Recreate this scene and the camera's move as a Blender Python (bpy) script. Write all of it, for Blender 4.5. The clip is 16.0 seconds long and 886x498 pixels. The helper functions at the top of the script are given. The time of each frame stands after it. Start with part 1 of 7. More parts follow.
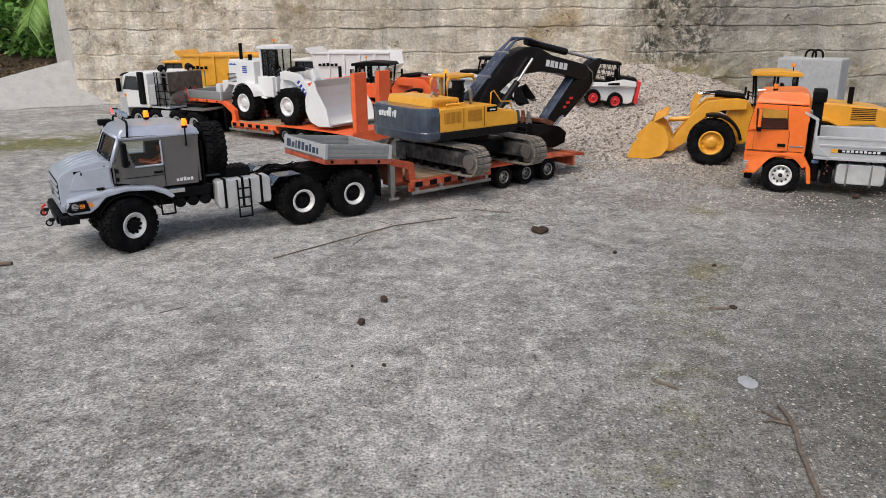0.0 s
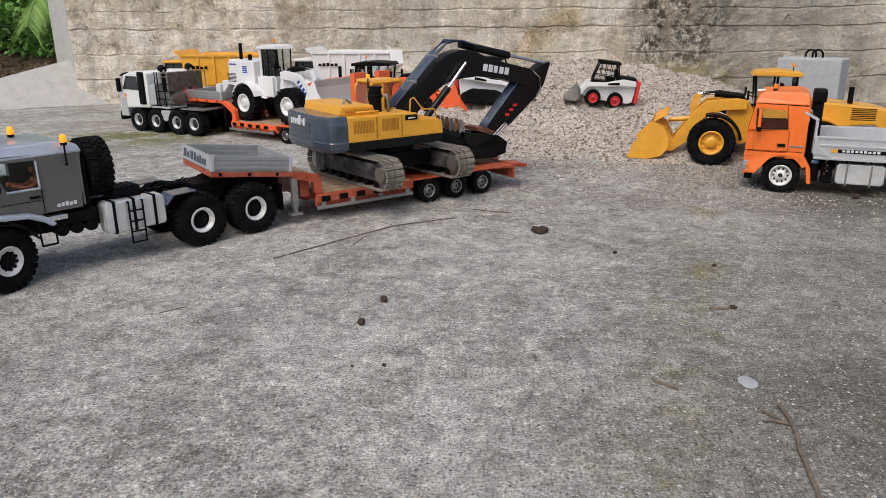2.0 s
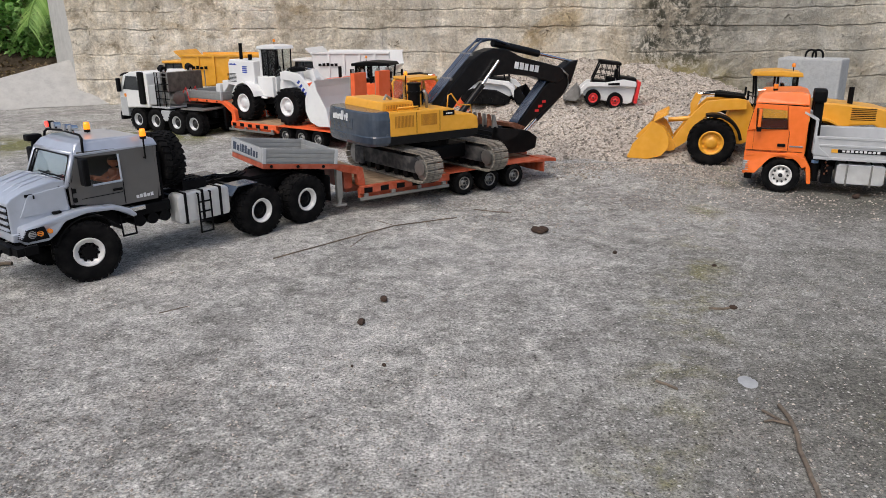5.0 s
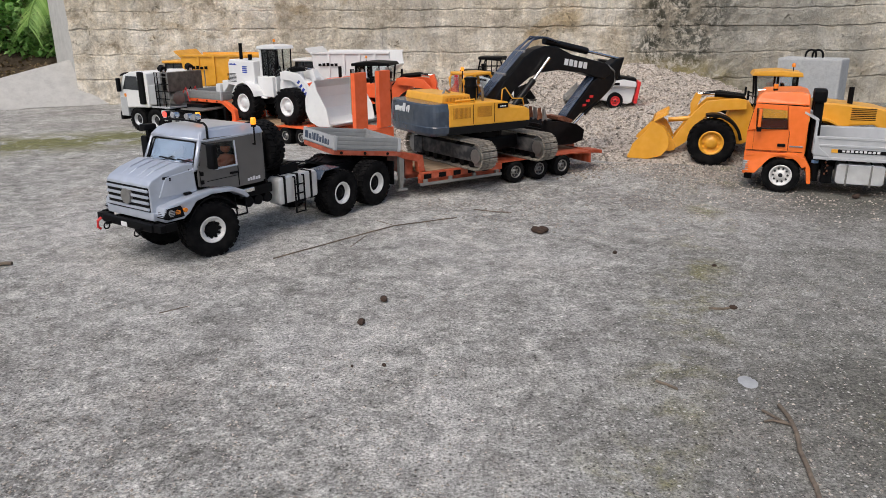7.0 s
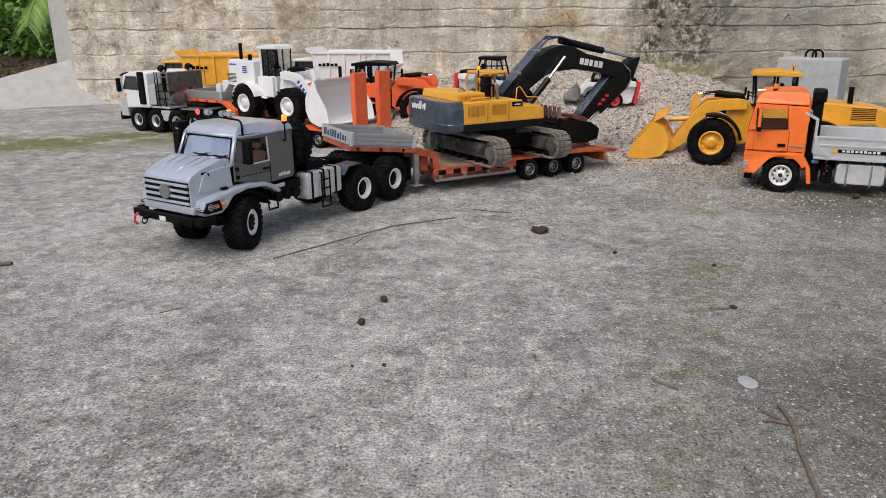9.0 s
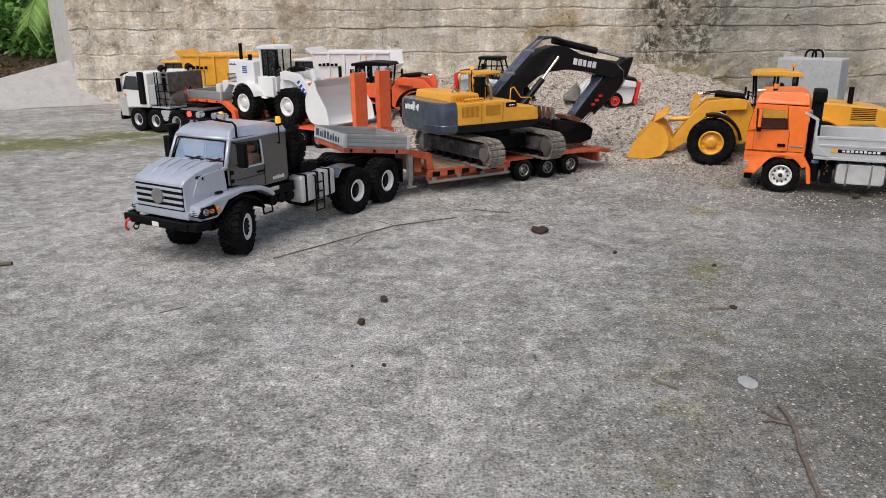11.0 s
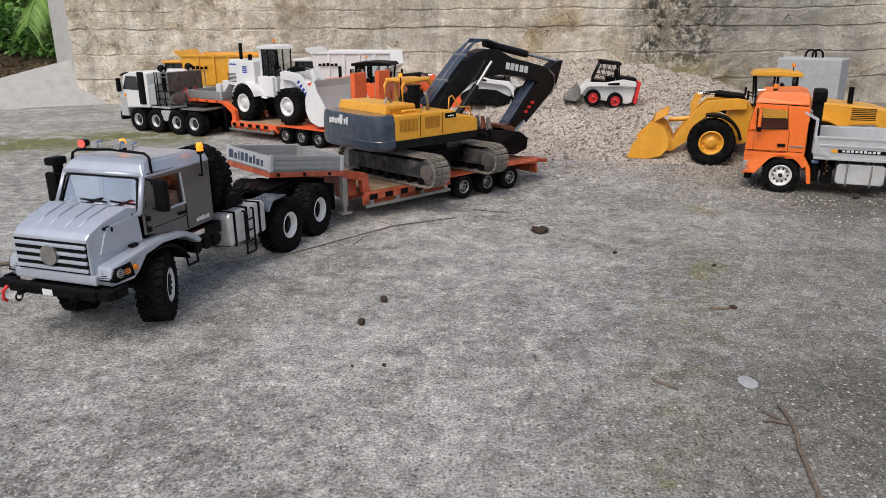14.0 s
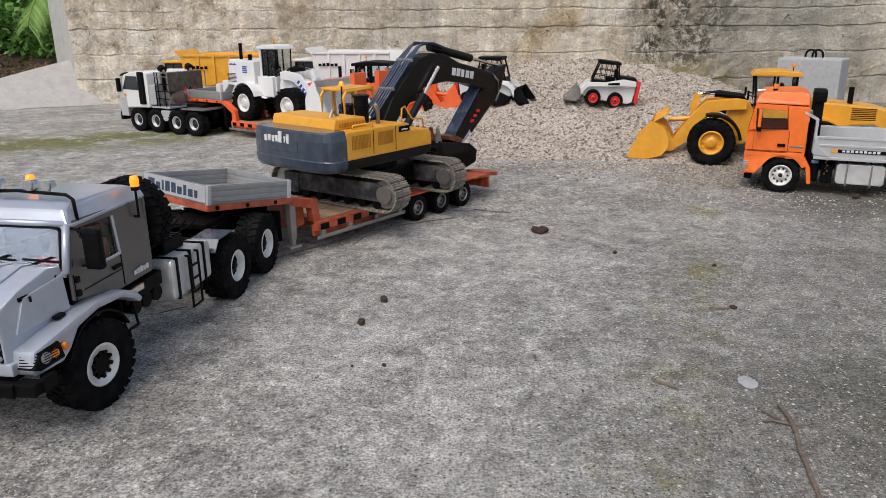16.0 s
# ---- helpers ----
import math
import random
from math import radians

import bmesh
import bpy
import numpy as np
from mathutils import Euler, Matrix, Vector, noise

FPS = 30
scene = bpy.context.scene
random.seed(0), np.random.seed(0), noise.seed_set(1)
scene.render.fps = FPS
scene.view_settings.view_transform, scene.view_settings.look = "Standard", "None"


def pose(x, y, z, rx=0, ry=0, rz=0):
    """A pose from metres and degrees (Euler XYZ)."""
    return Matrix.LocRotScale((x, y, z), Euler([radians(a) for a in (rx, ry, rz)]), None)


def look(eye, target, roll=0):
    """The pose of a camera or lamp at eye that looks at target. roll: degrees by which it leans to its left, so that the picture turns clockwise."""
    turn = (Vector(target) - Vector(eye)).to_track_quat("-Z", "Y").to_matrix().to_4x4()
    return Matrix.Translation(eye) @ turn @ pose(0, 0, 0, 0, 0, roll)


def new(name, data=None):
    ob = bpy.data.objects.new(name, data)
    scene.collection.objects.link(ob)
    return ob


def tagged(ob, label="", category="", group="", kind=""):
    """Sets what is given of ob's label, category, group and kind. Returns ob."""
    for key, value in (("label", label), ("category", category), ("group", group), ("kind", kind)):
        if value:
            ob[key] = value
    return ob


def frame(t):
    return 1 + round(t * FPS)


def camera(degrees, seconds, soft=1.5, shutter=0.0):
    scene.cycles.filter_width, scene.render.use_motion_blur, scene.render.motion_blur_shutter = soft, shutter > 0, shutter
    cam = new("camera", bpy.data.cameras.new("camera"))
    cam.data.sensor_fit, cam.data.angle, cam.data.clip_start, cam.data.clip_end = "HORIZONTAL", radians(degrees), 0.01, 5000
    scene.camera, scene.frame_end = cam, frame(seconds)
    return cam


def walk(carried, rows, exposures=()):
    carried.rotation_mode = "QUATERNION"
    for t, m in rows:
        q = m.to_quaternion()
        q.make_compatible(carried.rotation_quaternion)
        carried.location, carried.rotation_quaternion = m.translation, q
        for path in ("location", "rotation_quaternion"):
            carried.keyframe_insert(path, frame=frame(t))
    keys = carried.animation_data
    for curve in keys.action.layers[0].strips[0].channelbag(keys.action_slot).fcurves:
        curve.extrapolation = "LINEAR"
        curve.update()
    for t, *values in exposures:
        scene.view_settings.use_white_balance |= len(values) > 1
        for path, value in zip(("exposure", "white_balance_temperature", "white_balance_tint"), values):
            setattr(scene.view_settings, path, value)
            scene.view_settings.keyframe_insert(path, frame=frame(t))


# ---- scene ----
# camera
cam = camera(62.19, 16.0, soft=0.5)
EYE = pose(0, 0, 0.3567, 90 - 17.624, 0, 0) @ pose(0, 0, 0, 0, 0, -0.466)
walk(cam, [(0, EYE), (16, EYE)], exposures=[(0, 0.55), (16, 0.55)])

# light: open shade under an overcast sky
world = bpy.data.worlds.new("world")
scene.world = world
world.use_nodes = True
wn, wl = world.node_tree.nodes, world.node_tree.links
sky = wn.new("ShaderNodeTexSky")
sky.sky_type, sky.sun_disc = "NISHITA", False
sky.sun_elevation, sky.sun_rotation = radians(58), radians(200)
sky.air_density, sky.dust_density = 1.0, 4.0
wl.new(sky.outputs[0], wn["Background"].inputs[0])
wn["Background"].inputs[1].default_value = 0.10
sun_data = bpy.data.lights.new("sun", "SUN")
sun_data.energy, sun_data.angle, sun_data.color = 1.1, radians(40), (1.0, 0.97, 0.93)
sun = new("sun", sun_data)
sun.matrix_world = look((-1.5, -1.0, 4.0), (0.2, 1.4, 0))


# ---- materials ----
def mat(name, rgb, rough=0.5, metal=0.0, vary=0.25, scale=60.0, bump=0.0, bscale=400.0, dust=0.0, glow=0.0, coat=0.0, spec=0.5):
    """Painted or moulded surface: base colour broken by grime at two sizes, with fine relief."""
    m = bpy.data.materials.new(name)
    m.use_nodes = True
    n, l = m.node_tree.nodes, m.node_tree.links
    b = n["Principled BSDF"]
    b.inputs["Roughness"].default_value, b.inputs["Metallic"].default_value = rough, metal
    b.inputs["Coat Weight"].default_value = coat
    b.inputs["Specular IOR Level"].default_value = spec
    tc = n.new("ShaderNodeTexCoord")
    n1, n2 = n.new("ShaderNodeTexNoise"), n.new("ShaderNodeTexNoise")
    n1.inputs["Scale"].default_value, n1.inputs["Detail"].default_value = scale, 6
    n2.inputs["Scale"].default_value, n2.inputs["Detail"].default_value = scale * 0.18, 3
    for q in (n1, n2):
        l.new(tc.outputs["Object"], q.inputs["Vector"])
    mul = n.new("ShaderNodeMath")
    mul.operation = "MULTIPLY"
    l.new(n1.outputs[0], mul.inputs[0]), l.new(n2.outputs[0], mul.inputs[1])
    mr = n.new("ShaderNodeMapRange")
    mr.inputs[1].default_value, mr.inputs[2].default_value = 0.12, 0.42
    mr.inputs[3].default_value, mr.inputs[4].default_value = 1 - vary, 1 + vary * 0.4
    l.new(mul.outputs[0], mr.inputs[0])
    mx = n.new("ShaderNodeMix")
    mx.data_type, mx.blend_type = "RGBA", "MULTIPLY"
    mx.inputs[0].default_value = 1
    mx.inputs[6].default_value = (*rgb, 1)
    l.new(mr.outputs[0], mx.inputs[7])
    out = mx.outputs[2]
    if dust:
        dm = n.new("ShaderNodeMix")
        dm.data_type = "RGBA"
        dm.inputs[7].default_value = (0.36, 0.33, 0.29, 1)
        dr = n.new("ShaderNodeMapRange")
        dr.inputs[1].default_value, dr.inputs[2].default_value, dr.inputs[4].default_value = 0.42, 0.75, dust
        l.new(n1.outputs[0], dr.inputs[0]), l.new(dr.outputs[0], dm.inputs[0]), l.new(out, dm.inputs[6])
        out = dm.outputs[2]
    l.new(out, b.inputs["Base Color"])
    rr = n.new("ShaderNodeMapRange")
    rr.inputs[3].default_value, rr.inputs[4].default_value = max(0.05, rough - 0.12), min(1, rough + 0.15)
    l.new(n2.outputs[0], rr.inputs[0]), l.new(rr.outputs[0], b.inputs["Roughness"])
    if bump:
        bn, bp = n.new("ShaderNodeTexNoise"), n.new("ShaderNodeBump")
        bn.inputs["Scale"].default_value, bn.inputs["Detail"].default_value = bscale, 4
        l.new(tc.outputs["Object"], bn.inputs["Vector"])
        bp.inputs["Strength"].default_value, bp.inputs["Distance"].default_value = bump, 0.001
        l.new(bn.outputs[0], bp.inputs["Height"]), l.new(bp.outputs[0], b.inputs["Normal"])
    if glow:
        b.inputs["Emission Color"].default_value, b.inputs["Emission Strength"].default_value = (*rgb, 1), glow
    return m


def ramp_node(n, stops):
    r = n.new("ShaderNodeValToRGB")
    e = r.color_ramp.elements
    e[0].position, e[0].color = stops[0][0], (*stops[0][1], 1)
    e[1].position, e[1].color = stops[-1][0], (*stops[-1][1], 1)
    for p, c in stops[1:-1]:
        q = e.new(p)
        q.color = (*c, 1)
    return r


def noise_node(n, l, vec, scale, detail=6, rough=0.6, dist=0.0):
    q = n.new("ShaderNodeTexNoise")
    q.inputs["Scale"].default_value, q.inputs["Detail"].default_value = scale, detail
    q.inputs["Roughness"].default_value, q.inputs["Distortion"].default_value = rough, dist
    l.new(vec, q.inputs["Vector"])
    return q


def mixc(n, l, fac, a, b, mode="MIX"):
    m = n.new("ShaderNodeMix")
    m.data_type, m.blend_type = "RGBA", mode
    for sock, v in ((m.inputs[0], fac), (m.inputs[6], a), (m.inputs[7], b)):
        if isinstance(v, (int, float)):
            sock.default_value = v
        elif isinstance(v, tuple):
            sock.default_value = (*v, 1)
        else:
            l.new(v, sock)
    return m.outputs[2]


def span(n, l, v, a, b, c=0.0, d=1.0):
    r = n.new("ShaderNodeMapRange")
    for i, q in enumerate((a, b, c, d)):
        r.inputs[i + 1].default_value = q
    l.new(v, r.inputs[0])
    return r.outputs[0]


def mathn(n, l, op, a, b=0.0):
    m = n.new("ShaderNodeMath")
    m.operation = op
    for i, v in enumerate((a, b)):
        if isinstance(v, (int, float)):
            m.inputs[i].default_value = v
        else:
            l.new(v, m.inputs[i])
    return m.outputs[0]


def blank(name, rough):
    m = bpy.data.materials.new(name)
    m.use_nodes = True
    n, l = m.node_tree.nodes, m.node_tree.links
    b = n["Principled BSDF"]
    b.inputs["Roughness"].default_value = rough
    b.inputs["Specular IOR Level"].default_value = 0.25
    tc = n.new("ShaderNodeTexCoord")
    return m, n, l, b, tc.outputs["Object"]


def bumped(n, l, b, h, dist, strength=1.0):
    bp = n.new("ShaderNodeBump")
    bp.inputs["Strength"].default_value, bp.inputs["Distance"].default_value = strength, dist
    l.new(h, bp.inputs["Height"]), l.new(bp.outputs[0], b.inputs["Normal"])


def concrete_floor():
    """Weathered concrete slab: grey cement, exposed aggregate, a darker mossy pour to one side."""
    m, n, l, b, v = blank("weathered_concrete", 0.9)
    sep = n.new("ShaderNodeSeparateXYZ")
    l.new(v, sep.inputs[0])
    big = noise_node(n, l, v, 2.6, 6, 0.62, 0.5)
    mid = noise_node(n, l, v, 17, 8, 0.72, 0.4)
    small = noise_node(n, l, v, 75, 6, 0.75, 0.2)
    fine = noise_node(n, l, v, 330, 4, 0.75)
    base = ramp_node(n, [(0.37, (0.145, 0.140, 0.126)), (0.50, (0.325, 0.316, 0.291)), (0.62, (0.53, 0.520, 0.484))])
    l.new(mathn(n, l, "ADD", mathn(n, l, "MULTIPLY", mid.outputs[0], 0.5), mathn(n, l, "MULTIPLY", small.outputs[0], 0.5)), base.inputs[0])
    c = mixc(n, l, span(n, l, big.outputs[0], 0.50, 0.68, 0, 0.6), base.outputs[0], (0.50, 0.485, 0.46))
    c = mixc(n, l, span(n, l, big.outputs[0], 0.48, 0.34, 0, 0.55), c, (0.18, 0.17, 0.16))
    stain = noise_node(n, l, v, 9.0, 7, 0.7, 1.2)
    c = mixc(n, l, span(n, l, stain.outputs[0], 0.55, 0.66, 0, 0.55), c, (0.15, 0.143, 0.13))
    c = mixc(n, l, span(n, l, stain.outputs[0], 0.44, 0.34, 0, 0.45), c, (0.50, 0.485, 0.455))
    pink = noise_node(n, l, v, 5.5, 5, 0.6)
    c = mixc(n, l, span(n, l, pink.outputs[0], 0.55, 0.72, 0, 0.25), c, (0.36, 0.315, 0.27))
    # the darker pour
    edge = mathn(n, l, "SUBTRACT", sep.outputs[0], mathn(n, l, "MULTIPLY", sep.outputs[1], 0.41))
    edge = mathn(n, l, "ADD", edge, mathn(n, l, "MULTIPLY", mid.outputs[0], 0.16))
    side = span(n, l, edge, -0.16, 0.24)
    c = mixc(n, l, mathn(n, l, "MULTIPLY", side, span(n, l, big.outputs[0], 0.30, 0.62, 0.88, 0.50)), c, (0.104, 0.102, 0.084))
    mossy = noise_node(n, l, v, 8.0, 8, 0.75, 0.5)
    rim = mathn(n, l, "MULTIPLY", span(n, l, mathn(n, l, "ABSOLUTE", mathn(n, l, "SUBTRACT", edge, 0.03)), 0.07, 0.0), span(n, l, mossy.outputs[0], 0.48, 0.60, 0, 0.65))
    c = mixc(n, l, rim, c, (0.19, 0.175, 0.065))
    c = mixc(n, l, mathn(n, l, "MULTIPLY", side, span(n, l, mossy.outputs[0], 0.58, 0.70, 0, 0.55)), c, (0.19, 0.18, 0.07))
    # damp moss by the heavy tractor
    dy = mathn(n, l, "ABSOLUTE", mathn(n, l, "SUBTRACT", mathn(n, l, "ADD", mathn(n, l, "MULTIPLY", sep.outputs[1], 0.854), mathn(n, l, "MULTIPLY", sep.outputs[0], -0.34)), 2.296))
    band = mathn(n, l, "MULTIPLY", span(n, l, dy, 0.24, 0.07), span(n, l, sep.outputs[0], -0.55, -0.75))
    c = mixc(n, l, mathn(n, l, "MULTIPLY", band, span(n, l, mossy.outputs[0], 0.40, 0.50, 0, 0.95)), c, (0.150, 0.148, 0.052))
    worn = noise_node(n, l, v, 42, 7, 0.78, 0.8)
    c = mixc(n, l, 1.0, c, ramp_out(n, l, worn.outputs[0], 0.34, 0.66, 0.62, 1.36), "MULTIPLY")
    c = mixc(n, l, 1.0, c, ramp_out(n, l, fine.outputs[0], 0.32, 0.68, 0.28, 1.74), "MULTIPLY")
    for sc, hue, lo, rad, amount in ((150, (0.66, 0.64, 0.60), 0.84, 0.28, 0.85), (330, (0.62, 0.60, 0.56), 0.78, 0.32, 0.8), (210, (0.045, 0.042, 0.036), 0.88, 0.34, 0.85), (420, (0.05, 0.046, 0.04), 0.80, 0.36, 0.7)):
        g = n.new("ShaderNodeTexVoronoi")
        g.inputs["Scale"].default_value = sc
        l.new(v, g.inputs["Vector"])
        q = n.new("ShaderNodeSeparateColor")
        l.new(g.outputs["Color"], q.inputs[0])
        c = mixc(n, l, mathn(n, l, "MULTIPLY", span(n, l, g.outputs["Distance"], rad, rad * 0.6), span(n, l, q.outputs[0], lo, lo + 0.02, 0, amount)), c, hue)
    l.new(c, b.inputs["Base Color"])
    h = mathn(n, l, "ADD", mathn(n, l, "MULTIPLY", fine.outputs[0], 0.35), mathn(n, l, "MULTIPLY", small.outputs[0], 1.0))
    bumped(n, l, b, h, 0.0035, 1.0)
    return m


def ramp_out(n, l, v, a, b, c, d):
    x = span(n, l, v, a, b, c, d)
    comb = n.new("ShaderNodeCombineColor")
    for i in range(3):
        l.new(x, comb.inputs[i])
    return comb.outputs[0]


def wall_material():
    """Old board-marked concrete: ochre stains, chips, level lines, dark mossy streak."""
    m, n, l, b, v = blank("stained_wall_concrete", 0.95)
    sep = n.new("ShaderNodeSeparateXYZ")
    l.new(v, sep.inputs[0])
    x, z = sep.outputs[0], sep.outputs[2]
    big = noise_node(n, l, v, 1.6, 6, 0.62, 0.7)
    mid = noise_node(n, l, v, 9, 8, 0.68, 0.5)
    fine = noise_node(n, l, v, 90, 6, 0.7)
    base = ramp_node(n, [(0.34, (0.38, 0.315, 0.225)), (0.48, (0.67, 0.595, 0.475)), (0.64, (0.82, 0.765, 0.665))])
    l.new(mid.outputs[0], base.inputs[0])
    c = mixc(n, l, span(n, l, big.outputs[0], 0.45, 0.68, 0, 0.6), base.outputs[0], (0.54, 0.505, 0.44))
    ochre = noise_node(n, l, v, 3.3, 7, 0.7, 0.8)
    c = mixc(n, l, span(n, l, ochre.outputs[0], 0.55, 0.70, 0, 0.7), c, (0.48, 0.35, 0.18))
    c = mixc(n, l, 1.0, c, ramp_out(n, l, fine.outputs[0], 0.25, 0.75, 0.62, 1.35), "MULTIPLY")
    tall = n.new("ShaderNodeVectorMath")
    tall.operation = "MULTIPLY"
    tall.inputs[1].default_value = (1, 1, 0.13)
    l.new(v, tall.inputs[0])
    rain = noise_node(n, l, tall.outputs[0], 22, 5, 0.6)
    c = mixc(n, l, 1.0, c, ramp_out(n, l, rain.outputs[0], 0.32, 0.68, 0.78, 1.18), "MULTIPLY")
    wave = noise_node(n, l, v, 5, 4, 0.6)
    rag = noise_node(n, l, v, 30, 5, 0.7)
    zz = mathn(n, l, "ADD", mathn(n, l, "ADD", z, mathn(n, l, "MULTIPLY", wave.outputs[0], 0.035)), mathn(n, l, "MULTIPLY", rag.outputs[0], 0.016))
    lines = None
    for lev, k in ((0.13, 0.8), (0.235, 0.6), (0.335, 1.0), (0.405, 0.6)):
        d = mathn(n, l, "ABSOLUTE", mathn(n, l, "SUBTRACT", zz, lev))
        s = mathn(n, l, "MULTIPLY", span(n, l, d, 0.0050, 0.001, 0, k), span(n, l, mathn(n, l, "MULTIPLY", mid.outputs[0], big.outputs[0]), 0.19, 0.27))
        lines = s if lines is None else mathn(n, l, "MAXIMUM", lines, s)
    seam = mathn(n, l, "ABSOLUTE", mathn(n, l, "SUBTRACT", mathn(n, l, "FRACT", mathn(n, l, "ADD", mathn(n, l, "MULTIPLY", x, 2.1), mathn(n, l, "MULTIPLY", wave.outputs[0], 0.02))), 0.5))
    lines = mathn(n, l, "MAXIMUM", lines, mathn(n, l, "MULTIPLY", span(n, l, seam, 0.005, 0.0, 0, 0.35), span(n, l, mid.outputs[0], 0.42, 0.58)))
    chips = noise_node(n, l, v, 34, 8, 0.8, 0.6)
    zone = span(n, l, ochre.outputs[0], 0.42, 0.58)
    pit = mathn(n, l, "MULTIPLY", zone, span(n, l, chips.outputs[0], 0.59, 0.65))
    c = mixc(n, l, mathn(n, l, "MULTIPLY", pit, 0.75), c, (0.155, 0.115, 0.068))
    c = mixc(n, l, span(n, l, chips.outputs[0], 0.42, 0.34, 0, 0.5), c, (0.60, 0.57, 0.51))
    lines = mathn(n, l, "MAXIMUM", lines, mathn(n, l, "MULTIPLY", pit, 0.8))
    c = mixc(n, l, mathn(n, l, "MULTIPLY", lines, 0.42), c, (0.17, 0.13, 0.09))
    # damp streak with moss
    dx = mathn(n, l, "ABSOLUTE", mathn(n, l, "SUBTRACT", mathn(n, l, "ADD", x, mathn(n, l, "MULTIPLY", wave.outputs[0], 0.5)), 1.27))
    strk = mathn(n, l, "MULTIPLY", span(n, l, dx, 0.30, 0.12), span(n, l, mid.outputs[0], 0.30, 0.50))
    lich = noise_node(n, l, v, 30, 8, 0.82, 0.4)
    dark = mathn(n, l, "MULTIPLY", strk, span(n, l, lich.outputs[0], 0.44, 0.53, 0.15, 1.0))
    c = mixc(n, l, mathn(n, l, "MULTIPLY", dark, 0.95), c, (0.030, 0.030, 0.017))
    low = mathn(n, l, "MULTIPLY", mathn(n, l, "MULTIPLY", span(n, l, dx, 0.36, 0.15), span(n, l, z, 0.20, 0.12)), span(n, l, lich.outputs[0], 0.38, 0.54, 0, 0.8))
    c = mixc(n, l, low, c, (0.40, 0.32, 0.11))
    dxg = mathn(n, l, "ABSOLUTE", mathn(n, l, "SUBTRACT", x, 1.45))
    c = mixc(n, l, mathn(n, l, "MULTIPLY", span(n, l, dxg, 0.60, 0.20), span(n, l, big.outputs[0], 0.36, 0.6, 0.10, 0.62)), c, (0.26, 0.255, 0.225))
    c = mixc(n, l, span(n, l, lich.outputs[0], 0.63, 0.70, 0, 0.6), c, (0.12, 0.10, 0.06))
    l.new(c, b.inputs["Base Color"])
    h = mathn(n, l, "ADD", mathn(n, l, "MULTIPLY", fine.outputs[0], 0.8), mathn(n, l, "MULTIPLY", mid.outputs[0], 2.0))
    h = mathn(n, l, "ADD", h, mathn(n, l, "MULTIPLY", chips.outputs[0], 0.7))
    h = mathn(n, l, "SUBTRACT", h, lines)
    bumped(n, l, b, h, 0.010, 1.0)
    return m


def rubble_material(name, stops, scale=120):
    m, n, l, b, v = blank(name, 0.95)
    a = noise_node(n, l, v, scale, 6, 0.75)
    r = ramp_node(n, stops)
    l.new(a.outputs[0], r.inputs[0])
    info = n.new("ShaderNodeNewGeometry")
    c = mixc(n, l, 1.0, r.outputs[0], ramp_out(n, l, info.outputs["Random Per Island"], 0, 1, 0.45, 1.3), "MULTIPLY")
    l.new(c, b.inputs["Base Color"])
    bumped(n, l, b, a.outputs[0], 0.003, 0.8)
    return m


FLOOR = concrete_floor()
WALL = wall_material()
PALE = rubble_material("pale_render", [(0.3, (0.40, 0.39, 0.37)), (0.5, (0.47, 0.46, 0.435)), (0.7, (0.52, 0.51, 0.48))], 25)
GRAVEL = rubble_material("crushed_stone", [(0.34, (0.19, 0.155, 0.122)), (0.5, (0.46, 0.405, 0.345)), (0.66, (0.68, 0.62, 0.545))], 150)
SOIL = rubble_material("dry_soil", [(0.3, (0.07, 0.05, 0.03)), (0.5, (0.15, 0.11, 0.07)), (0.7, (0.24, 0.19, 0.12))], 40)
RUBBER = mat("tyre_rubber", (0.0050, 0.0050, 0.0055), 0.80, dust=0.028, spec=0.08, bump=0.3, bscale=900)
BLACK = mat("black_plastic", (0.0030, 0.0030, 0.0036), 0.5, scale=90, dust=0.006, spec=0.11)
BOOMBLACK = mat("black_paint", (0.0035, 0.0035, 0.0042), 0.38, scale=70, dust=0.014, spec=0.26)
GREYP = mat("gunmetal_paint", (0.135, 0.128, 0.120), 0.42, metal=0.25, vary=0.12, coat=0.3)
SILVER = mat("silver_paint", (0.47, 0.505, 0.57), 0.30, metal=0.35, vary=0.10, coat=0.3)
ALU = mat("bare_aluminium", (0.72, 0.72, 0.71), 0.32, metal=0.45, vary=0.18)
STEEL = mat("dull_steel", (0.36, 0.35, 0.33), 0.45, metal=0.8, vary=0.3, dust=0.2)
CHROME = mat("polished_steel", (0.75, 0.75, 0.75), 0.16, metal=1.0, vary=0.1)
ORANGE = mat("orange_paint", (0.92, 0.175, 0.016), 0.40, vary=0.14, dust=0.05, coat=0.2)
TRAILOR = mat("trailer_orange_paint", (0.47, 0.072, 0.020), 0.5, vary=0.45, dust=0.22)
BRIGHTOR = mat("bright_orange_paint", (0.86, 0.13, 0.03), 0.45, vary=0.12, dust=0.08)
YELLOW = mat("yellow_paint", (0.82, 0.385, 0.026), 0.42, vary=0.14, dust=0.08, coat=0.2)
WHITE = mat("white_paint", (0.76, 0.76, 0.75), 0.4, vary=0.10, dust=0.10, coat=0.1)
BLUEGREY = mat("slate_blue_paint", (0.044, 0.060, 0.086), 0.22, vary=0.2, coat=0.4, dust=0.05)
RED = mat("red_paint", (0.70, 0.03, 0.03), 0.4, vary=0.1)
WOOD = mat("worn_plank", (0.36, 0.24, 0.14), 0.75, vary=0.4, scale=45, bump=0.4, dust=0.2)
